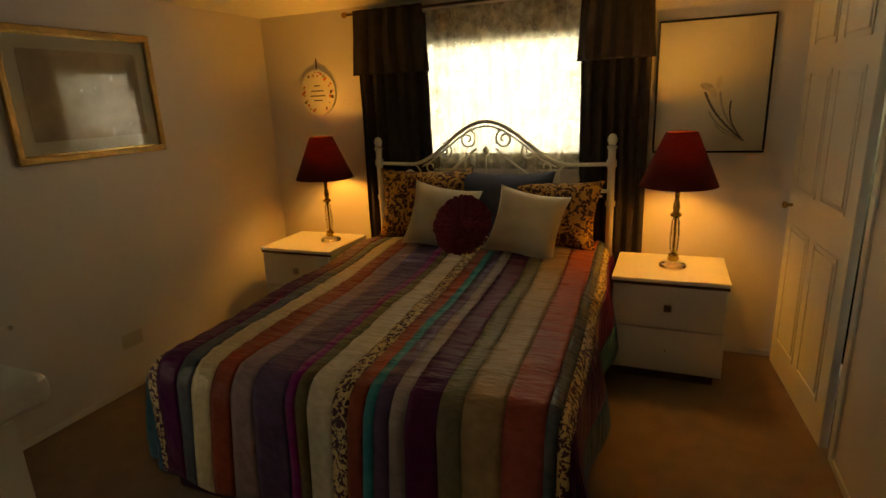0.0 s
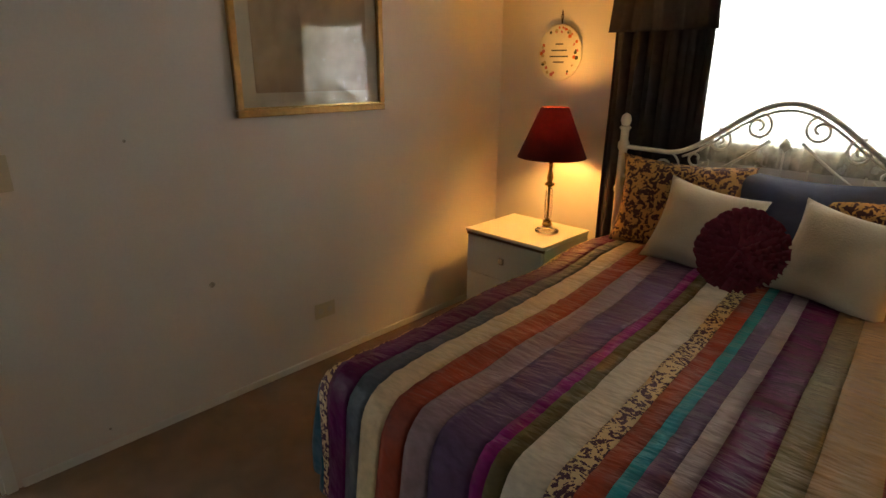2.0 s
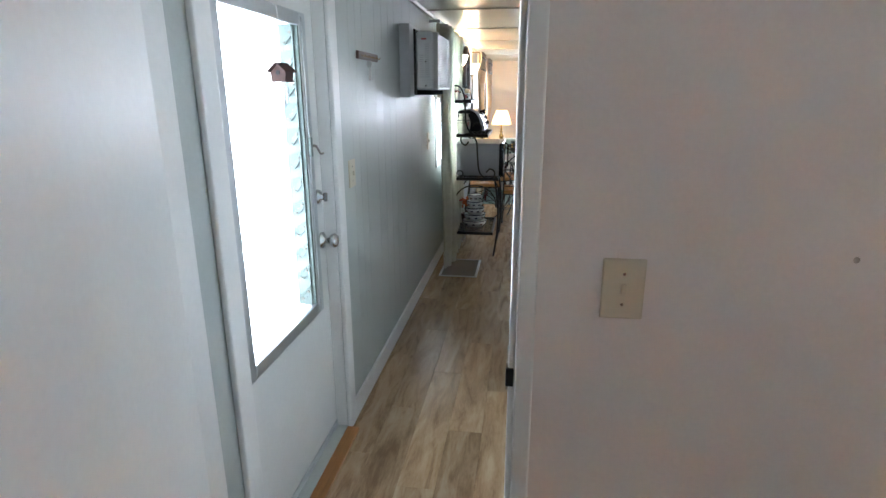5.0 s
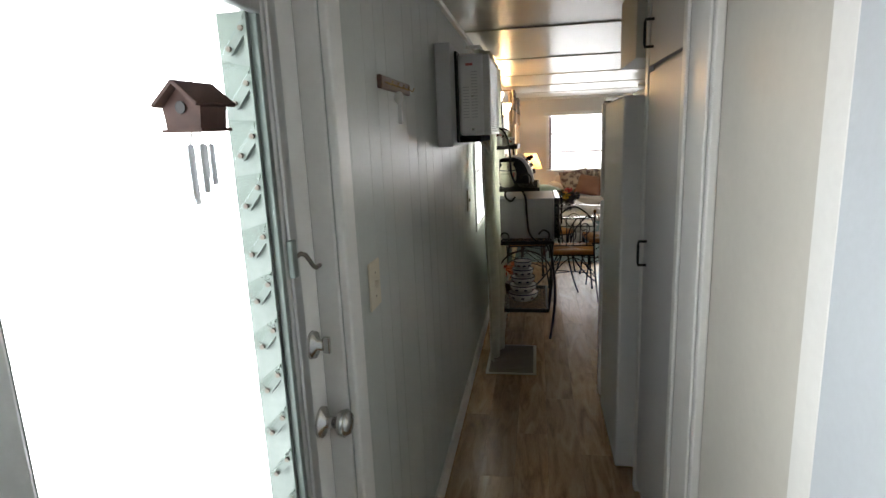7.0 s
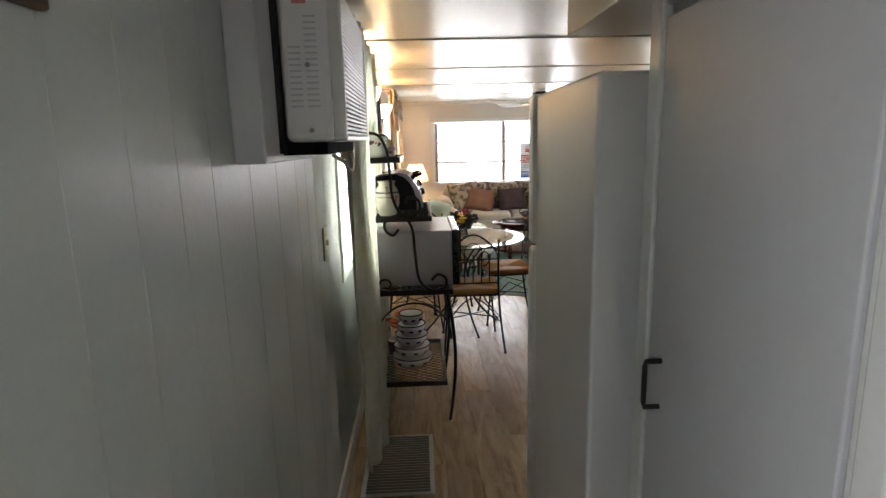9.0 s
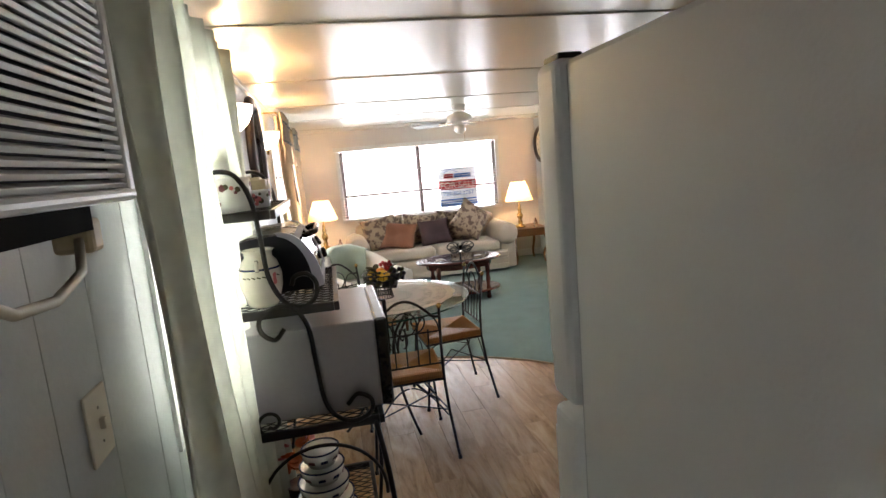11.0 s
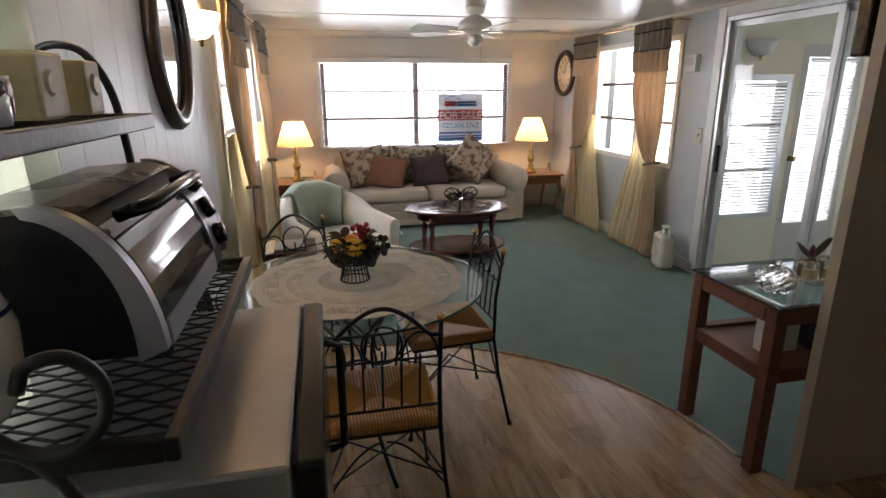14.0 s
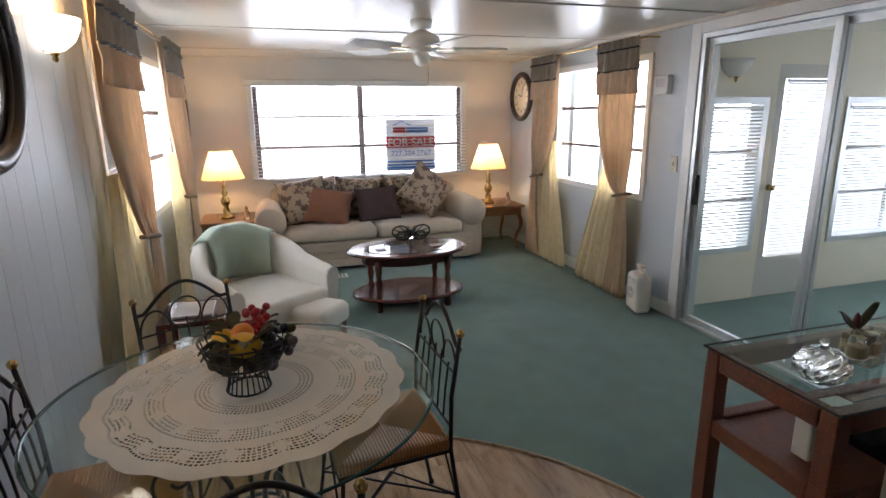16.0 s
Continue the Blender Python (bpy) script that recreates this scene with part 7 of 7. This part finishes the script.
# white pottery jug
jg = thing("pottery_jug", "flat-sided white pottery jug with raised flowers", "jug", -10.22, 3.34, 0.004, -12)
part("body", B(-0.105, 0.105, -0.065, 0.065, 0, 0.30, bev=0.045, seg=4), M["ceramic"], jg, smooth=True)
part("neck", lathe(bmesh.new(), [(0.045, 0.29), (0.026, 0.315), (0.026, 0.345), (0.036, 0.352), (0.036, 0.365), (0.02, 0.37)], 16), M["ceramic"], jg, smooth=True)
part("handle", T([(0.03, 0, 0.335), (0.075, 0, 0.335), (0.088, 0, 0.31), (0.085, 0, 0.27)], 0.012, 8), M["ceramic"], jg, smooth=True)
for i in range(7):
    a = 2 * math.pi * i / 7
    part("raised_petal", lathe(bmesh.new(), [(0.017, 0), (0.010, 0.008), (0.002, 0.009)], 8), M["ceramic"], jg, smooth=True).matrix_basis = pose(0.032 * math.cos(a), -0.0645, 0.15 + 0.032 * math.sin(a), 90, 0, 0)
for zz in (0.235, 0.255):
    part("raised_line", B(-0.06, 0.06, -0.068, -0.063, zz, zz + 0.008), M["dirt"], jg)

# console table and what stands on it
co = thing("console_table", "brown woven wicker console table with a glass top", "table", -8.04, 2.62, 0)
for sx in (-0.205, 0.205):
    for yy in (-0.45, 0.45):
        part("leg", B(sx - 0.026, sx + 0.026, yy - 0.026, yy + 0.026, 0, 0.69, bev=0.007), M["wicker"], co)
for zc in (0.655, 0.42):
    for sx in (-0.205, 0.205):
        part("rail", B(sx - 0.025, sx + 0.025, -0.42, 0.42, zc - 0.03, zc + 0.03, bev=0.006), M["wicker"], co)
    for yy in (-0.45, 0.45):
        part("rail", B(-0.175, 0.175, yy - 0.025, yy + 0.025, zc - 0.03, zc + 0.03, bev=0.006), M["wicker"], co)
part("shelf", B(-0.18, 0.18, -0.425, 0.425, 0.425, 0.437), M["wicker"], co)
gt = part("glass_top", B(-0.238, 0.238, -0.48, 0.48, 0.691, 0.70, bev=0.002), M["table_glass"], co, "clear glass top")
gt.visible_shadow = False
part("glass_edge", T([(-0.239, -0.481, 0.6955), (0.239, -0.481, 0.6955), (0.239, 0.481, 0.6955), (-0.239, 0.481, 0.6955)], 0.004, 5, True), M["black"], co)
bmw = []
for sx in (-0.205, 0.205):
    for yy in (-0.45, 0.45):
        for k in range(42):
            p = part("binding", B(-0.0266, 0.0266, -0.0266, 0.0266, -0.0072, 0.0072, bev=0.003) if not bmw else bmesh.new(), M["wicker"], co) if not bmw else new("binding", bmw[0])
            if not bmw:
                bmw.append(p.data)
            p.parent = co
            p.matrix_basis = pose(sx, yy, 0.012 + 0.0152 * k, 1, -1, 0)
cdh = thing("candy_dish", "cut crystal candy dish with a lid", "dish", -7.97, 2.27, 0.70)


def cut_glass(profile):
    """A turned piece of crystal with diamond facets standing out of it."""
    bm = lathe(bmesh.new(), profile, 22)
    for v in bm.verts:
        d = math.hypot(v.co.x, v.co.y)
        if d > 0.03:
            turn = round(math.atan2(v.co.y, v.co.x) / (2 * math.pi / 22)) + round(v.co.z / 0.012)
            f = 1 + (0.0035 if turn % 2 else -0.0035) / d
            v.co.x, v.co.y = v.co.x * f, v.co.y * f
    return bm


part("dish", cut_glass([(0.002, 0.0), (0.042, 0.0), (0.056, 0.012), (0.066, 0.024), (0.071, 0.036), (0.073, 0.048), (0.067, 0.0485), (0.06, 0.03), (0.045, 0.012), (0.002, 0.008)]), M["crystal"], cdh)
part("lid", cut_glass([(0.074, 0.05), (0.071, 0.06), (0.064, 0.072), (0.052, 0.084), (0.036, 0.094), (0.012, 0.10), (0.009, 0.108), (0.015, 0.117), (0.009, 0.126), (0.002, 0.128)]), M["crystal"], cdh, "faceted crystal lid")
ch2 = thing("bird_candle_holder", "square clear glass candle holder with dark green metal wings", "candle holder", -8.04, 2.53, 0.70, 8)
part("base", B(-0.062, 0.062, -0.075, 0.075, 0, 0.008, bev=0.002), M["crystal"], ch2, "clear glass plate")
for s in (-1, 1):
    part("cup", B(-0.033, 0.033, s * 0.036 - 0.033, s * 0.036 + 0.033, 0.0085, 0.088, bev=0.004), M["crystal"], ch2, "square clear glass cup")
    part("candle", lathe(bmesh.new(), [(0.002, 0.014), (0.024, 0.014), (0.024, 0.05), (0.002, 0.052)], 14), M["wax"], ch2).matrix_basis = pose(0, s * 0.036, 0)
    bm = bmesh.new()
    sheet(bm, 4, 8, lambda u, v: (-0.035 + 0.012 * u, s * (0.006 + 0.095 * v), 0.098 + 0.062 * v ** 1.2 - (u - 0.5) * 0.055 * (1 - v) ** 0.6 * (0.4 + v)))
    thick(part("wing", bm, M["leaf"], ch2, "dark green metal wing"), 0.003)
part("bird_body", lathe(bmesh.new(), [(0.002, 0.085), (0.010, 0.095), (0.013, 0.112), (0.009, 0.13), (0.002, 0.142)], 10), M["maroon"], ch2, smooth=True).matrix_basis = pose(-0.03, 0, 0)
rt = thing("router", "white plastic router box on the console shelf", "router", -7.98, 2.33, 0.438)
part("case", B(-0.03, 0.03, -0.08, 0.08, 0, 0.17, bev=0.008), M["plastic_white"], rt)
sk = thing("stereo_speaker", "black box with a grille on the console shelf", "speaker", -7.93, 2.62, 0.438)
part("case", B(-0.1, 0.1, -0.16, 0.16, 0, 0.12, bev=0.005), M["black_gloss"], sk)
part("grille", B(-0.107, -0.1, -0.14, 0.14, 0.01, 0.11), M["black"], sk)
tv = thing("television", "flat black television hung on the partition", "television", -7.80, 2.80, 1.55)
part("case", B(-0.03, 0.02, -0.54, 0.54, 0, 0.5, bev=0.008), M["black_gloss"], tv)
part("bracket", B(0.02, 0.058, -0.1, 0.1, 0.15, 0.35), M["black"], tv)

# iron trivet hanging on the partition's kitchen side
ow = thing("wall_medallion", "round black iron leaf medallion on a wire", "medallion")
ow.matrix_basis = pose(-7.699, 2.515, 1.46, 90, 0, 90)
part("rim", T([(0.14 * math.cos(2 * math.pi * k / 36), 0.14 * math.sin(2 * math.pi * k / 36), 0.012) for k in range(36)], 0.011, 8, True), M["black"], ow, smooth=True)
rnd = random.Random(2)
for i in range(14):
    a, r = rnd.uniform(0, 6.28), rnd.uniform(0.02, 0.1)
    bm = bmesh.new()
    sheet(bm, 2, 4, lambda u, v: ((u - 0.5) * 0.055 * math.sin(math.pi * (0.06 + 0.9 * v)), (v - 0.5) * 0.09, 0.012))
    thick(part("iron_leaf", bm, M["black"], ow), 0.004).matrix_basis = Matrix.Translation((r * math.cos(a), r * math.sin(a), 0)) @ Matrix.Rotation(rnd.uniform(0, 6.28), 4, "Z")
part("wire", T([(-0.06, 0.125, 0.01), (0, 0.21, 0.006), (0.06, 0.125, 0.01)], 0.0025, 5), M["wood_dark"], ow)
kd = thing("door_5", "flat off-white kitchen closet door, closed", "door", 0, 0, 0.01, kind="structure")
part("leaf", B(-7.42, -6.7, 2.84, 2.868, 0, 1.98, bev=0.003), M["offwhite"], kd)
for z in (0.25, 1.0, 1.7):
    part("hinge", T([(-7.425, 2.836, z), (-7.425, 2.836, z + 0.08)], 0.007), M["brass"], kd)
trim("door_trim", -7.52, -7.44, 2.85, 2.869, 0, 2.02)

# sliding glass door to the sun room
sl = thing("door_6", "aluminium sliding glass door to the sun room, half open", "door", kind="structure")
x0, x1, z0, z1 = SLID
for a in ((x0, x0 + 0.035, W - 0.01, W + 0.11, 0, z1), (x1 - 0.035, x1, W - 0.01, W + 0.11, 0, z1), (x0 + 0.035, x1 - 0.035, W - 0.01, W + 0.11, z1 - 0.03, z1), (x0 + 0.035, x1 - 0.035, W - 0.01, W + 0.11, 0.0, 0.022)):
    part("track", B(*a, bev=0.002), M["alu"], sl)
for k, (p0, p1, yy) in enumerate(((-9.945, -9.06, 0.02), (-9.10, -8.0, 0.06))):
    pn = part("panel", B(p0, p0 + 0.04, W + yy, W + yy + 0.03, 0.025, z1 - 0.035, bev=0.003), M["alu"], sl)
    part("stile", B(p1 - 0.045, p1, W + yy, W + yy + 0.03, 0.025, z1 - 0.035, bev=0.003), M["alu"], pn)
    part("rail", B(p0 + 0.04, p1 - 0.045, W + yy, W + yy + 0.03, 0.025, 0.06), M["alu"], pn)
    part("rail", B(p0 + 0.04, p1 - 0.045, W + yy, W + yy + 0.03, z1 - 0.075, z1 - 0.035), M["alu"], pn)
    g = part("pane", B(p0 + 0.04, p1 - 0.045, W + yy + 0.012, W + yy + 0.017, 0.06, z1 - 0.075), M["pane"], pn)
    g.visible_shadow = False
part("handle", B(-9.935, -9.915, W - 0.012, W + 0.02, 0.85, 1.05, bev=0.004), M["black"], sl)
trim("door_trim", x0 - 0.09, x0 - 0.002, W - 0.018, W, 0, z1 + 0.07)
trim("door_trim", x0, x1, W - 0.018, W, z1 + 0.002, z1 + 0.07)

# sun room
wall("wall_sunroom_west", "y", -10.3, -10.2, W + 0.12, 7.0, 0, CEIL, M["cream_panel"], [(3.74, 4.28, 0.44, 1.52), (4.40, 5.0, 0.0, 1.80), (5.14, 6.6, 0.45, 1.52)])
wall("wall_sunroom_north", "x", 6.9, 7.0, -10.2, -6.5, 0, CEIL, M["cream_panel"], [(-9.9, -8.4, 0.45, 1.55), (-8.2, -6.8, 0.45, 1.55)])
wall("wall_sunroom_east", "y", -6.5, -6.4, W + 0.12, 7.0, 0, CEIL, M["cream_panel"])
wall("wall_sunroom_inner", "x", W - 0.5, W + 0.12, -7.6, -6.4, 0, CEIL, M["cream_panel"])
tagged(part("floor_sunroom", B(-10.2, -6.5, W, 6.9, -0.05, 0.0), M["carpet_green"]), kind="structure")
tagged(part("ceiling_sunroom", B(-10.3, -6.4, W + 0.12, 7.0, CEIL, CEIL + 0.08), M["ceiling_bed"]), kind="structure")
plain_window("window_6", "aluminium sun room window with a mini blind", (3.74, 4.28, 0.44, 1.52), -10.2, "y", 2, (), -1, M["alu"])
plain_window("window_7", "aluminium sun room window with a mini blind", (5.14, 6.6, 0.45, 1.52), -10.2, "y", 2, (5.87,), -1, M["alu"])
sd = thing("door_7", "pale grey sun room door with blinds on its glass", "door", kind="structure")
for a in ((4.40, 4.47, 0.0, 1.8), (4.93, 5.0, 0.0, 1.8), (4.47, 4.93, 0.0, 0.33), (4.47, 4.93, 1.70, 1.8)):
    part("leaf", B(-10.25, -10.205, a[0], a[1], a[2], a[3]), M["offwhite"], sd)
part("pane", B(-10.232, -10.228, 4.47, 4.93, 0.33, 1.70), M["pane"], sd).visible_shadow = False
part("knob", lathe(bmesh.new(), [(0.025, 0), (0.01, 0.012), (0.022, 0.03), (0.022, 0.045), (0.004, 0.052)], 14), M["brass"], sd, "brass knob", True).matrix_basis = pose(-10.205, 4.435, 0.89, 0, 90, 0)
for y0, y1, z0, z1 in ((3.745, 4.275, 0.45, 1.50), (4.475, 4.925, 0.34, 1.69), (5.15, 5.83, 0.46, 1.50), (5.9, 6.59, 0.46, 1.50)):
    b = thing("window_blind", "white mini blind with slats half turned", "blind", -10.185, (y0 + y1) / 2, z0)
    part("head_rail", B(-0.012, 0.012, -(y1 - y0) / 2, (y1 - y0) / 2, z1 - z0 - 0.02, z1 - z0), M["white"], b)
    me = None
    cnt = int((z1 - z0) / 0.026)
    for i in range(cnt):
        if me is None:
            s = part("slat", B(-0.012, 0.012, -(y1 - y0) / 2, (y1 - y0) / 2, -0.0006, 0.0006), M["white"], b)
            me = s.data
        else:
            s = new("slat", me)
            s.parent = b
        s.matrix_basis = pose(0, 0, 0.012 + (z1 - z0 - 0.04) * i / (cnt - 1), 0, 28, 0)
sconce(-10.199, 1.70, False, 3.98, -90)
backdrop(-11.4, -11.38, 4.40, 7.4, -0.2, 2.8, SHADE)
backdrop(-11.4, -6.5, 7.9, 7.92, -0.2, 2.8, SHADE)

# ================= floor planks =================
rnd = random.Random(6)
meshes = {}


def plank(x0, x1, y0, y1):
    """One bevelled plank; alike sizes share a mesh."""
    key = (round(x1 - x0, 3), round(y1 - y0, 3))
    if key not in meshes:
        l, w = key
        bm = bmesh.new()
        lo = [bm.verts.new(p) for p in ((0.0003, 0.0003, -0.012), (l - 0.0003, 0.0003, -0.012), (l - 0.0003, w - 0.0003, -0.012), (0.0003, w - 0.0003, -0.012))]
        md = [bm.verts.new(p) for p in ((0.0003, 0.0003, -0.0006), (l - 0.0003, 0.0003, -0.0006), (l - 0.0003, w - 0.0003, -0.0006), (0.0003, w - 0.0003, -0.0006))]
        hi = [bm.verts.new(p) for p in ((0.0012, 0.0012, 0.0), (l - 0.0012, 0.0012, 0.0), (l - 0.0012, w - 0.0012, 0.0), (0.0012, w - 0.0012, 0.0))]
        bm.faces.new(hi)
        for a, b in ((lo, md), (md, hi)):
            for i in range(4):
                bm.faces.new((a[i], a[(i + 1) % 4], b[(i + 1) % 4], b[i]))
        me = bpy.data.meshes.new("plank")
        bm.to_mesh(me)
        bm.free()
        me.materials.append(M["plank"])
        meshes[key] = me
    o = new("plank", meshes[key])
    o.parent = planks
    o.matrix_basis = pose(x0, y0, 0)
    return o


def plank_mat():
    """Wood-look vinyl: each plank takes its own tone and cut of the grain."""
    m = bpy.data.materials.new("wood_look_vinyl")
    m.use_nodes = True
    t = m.node_tree
    b = t.nodes["Principled BSDF"]
    co, oi, mp = t.nodes.new("ShaderNodeTexCoord"), t.nodes.new("ShaderNodeObjectInfo"), t.nodes.new("ShaderNodeMapping")
    sh = t.nodes.new("ShaderNodeVectorMath")
    sh.operation = "SCALE"
    cmb = t.nodes.new("ShaderNodeCombineXYZ")
    for i in range(3):
        t.links.new(oi.outputs["Random"], cmb.inputs[i])
    t.links.new(cmb.outputs[0], sh.inputs[0])
    sh.inputs["Scale"].default_value = 37.0
    t.links.new(co.outputs["Object"], mp.inputs["Vector"])
    t.links.new(sh.outputs[0], mp.inputs["Location"])
    mp.inputs["Scale"].default_value = (1.3, 7.0, 1.0)
    n1, n2 = t.nodes.new("ShaderNodeTexNoise"), t.nodes.new("ShaderNodeTexNoise")
    n1.inputs["Scale"].default_value, n1.inputs["Detail"].default_value, n1.inputs["Distortion"].default_value = 2.2, 6.0, 1.2
    n2.inputs["Scale"].default_value, n2.inputs["Detail"].default_value = 22.0, 4.0
    for n in (n1, n2):
        t.links.new(mp.outputs[0], n.inputs["Vector"])
    r = t.nodes.new("ShaderNodeValToRGB")
    r.color_ramp.elements[0].position, r.color_ramp.elements[1].position = 0.28, 0.72
    r.color_ramp.elements[0].color = (0.22, 0.135, 0.07, 1)
    r.color_ramp.elements[1].color = (0.50, 0.37, 0.23, 1)
    e = r.color_ramp.elements.new(0.5)
    e.color = (0.40, 0.265, 0.145, 1)
    ad = t.nodes.new("ShaderNodeMath")
    ad.operation = "MULTIPLY_ADD"
    ad.inputs[1].default_value, ad.inputs[2].default_value = 0.25, -0.12
    t.links.new(n2.outputs[0], ad.inputs[0])
    a2 = t.nodes.new("ShaderNodeMath")
    t.links.new(n1.outputs[0], a2.inputs[0])
    t.links.new(ad.outputs[0], a2.inputs[1])
    t.links.new(a2.outputs[0], r.inputs[0])
    hv = t.nodes.new("ShaderNodeHueSaturation")
    mr = t.nodes.new("ShaderNodeMapRange")
    mr.inputs[3].default_value, mr.inputs[4].default_value = 0.82, 1.15
    t.links.new(oi.outputs["Random"], mr.inputs[0])
    t.links.new(mr.outputs[0], hv.inputs["Value"])
    t.links.new(r.outputs[0], hv.inputs["Color"])
    t.links.new(hv.outputs[0], b.inputs["Base Color"])
    b.inputs["Roughness"].default_value = 0.27
    bp = t.nodes.new("ShaderNodeBump")
    bp.inputs["Strength"].default_value, bp.inputs["Distance"].default_value = 0.15, 0.002
    t.links.new(n2.outputs[0], bp.inputs["Height"])
    t.links.new(bp.outputs[0], b.inputs["Normal"])
    return m


M["plank"] = plank_mat()
planks = tagged(part("floor_planks", B(-9.3, BX, 0.0, 0.002, -0.012, -0.01), M["subfloor"]), kind="structure")
w = 0.152
row = 0
y = 0.0
while y < 2.87 - 0.01:
    y1 = min(y + w, 2.87)
    ym = (y + y1) / 2
    left = -9.3
    for x in [-9.3 + 0.02 * i for i in range(90)]:
        if edge_y(x) > y or x > -7.92:
            left = x - 0.06
            break
    right = BX if ym < 0.86 else -5.1
    if y > 2.2:
        left = -7.70
    x = left - (row * 0.37) % 0.9
    while x < right - 0.005:
        a, b = max(x, left), min(x + 0.92, right)
        if b - a > 0.01:
            plank(round(a, 2), round(b, 2), round(y, 3), round(y1, 3))
        x += 0.92
    y = y1
    row += 1
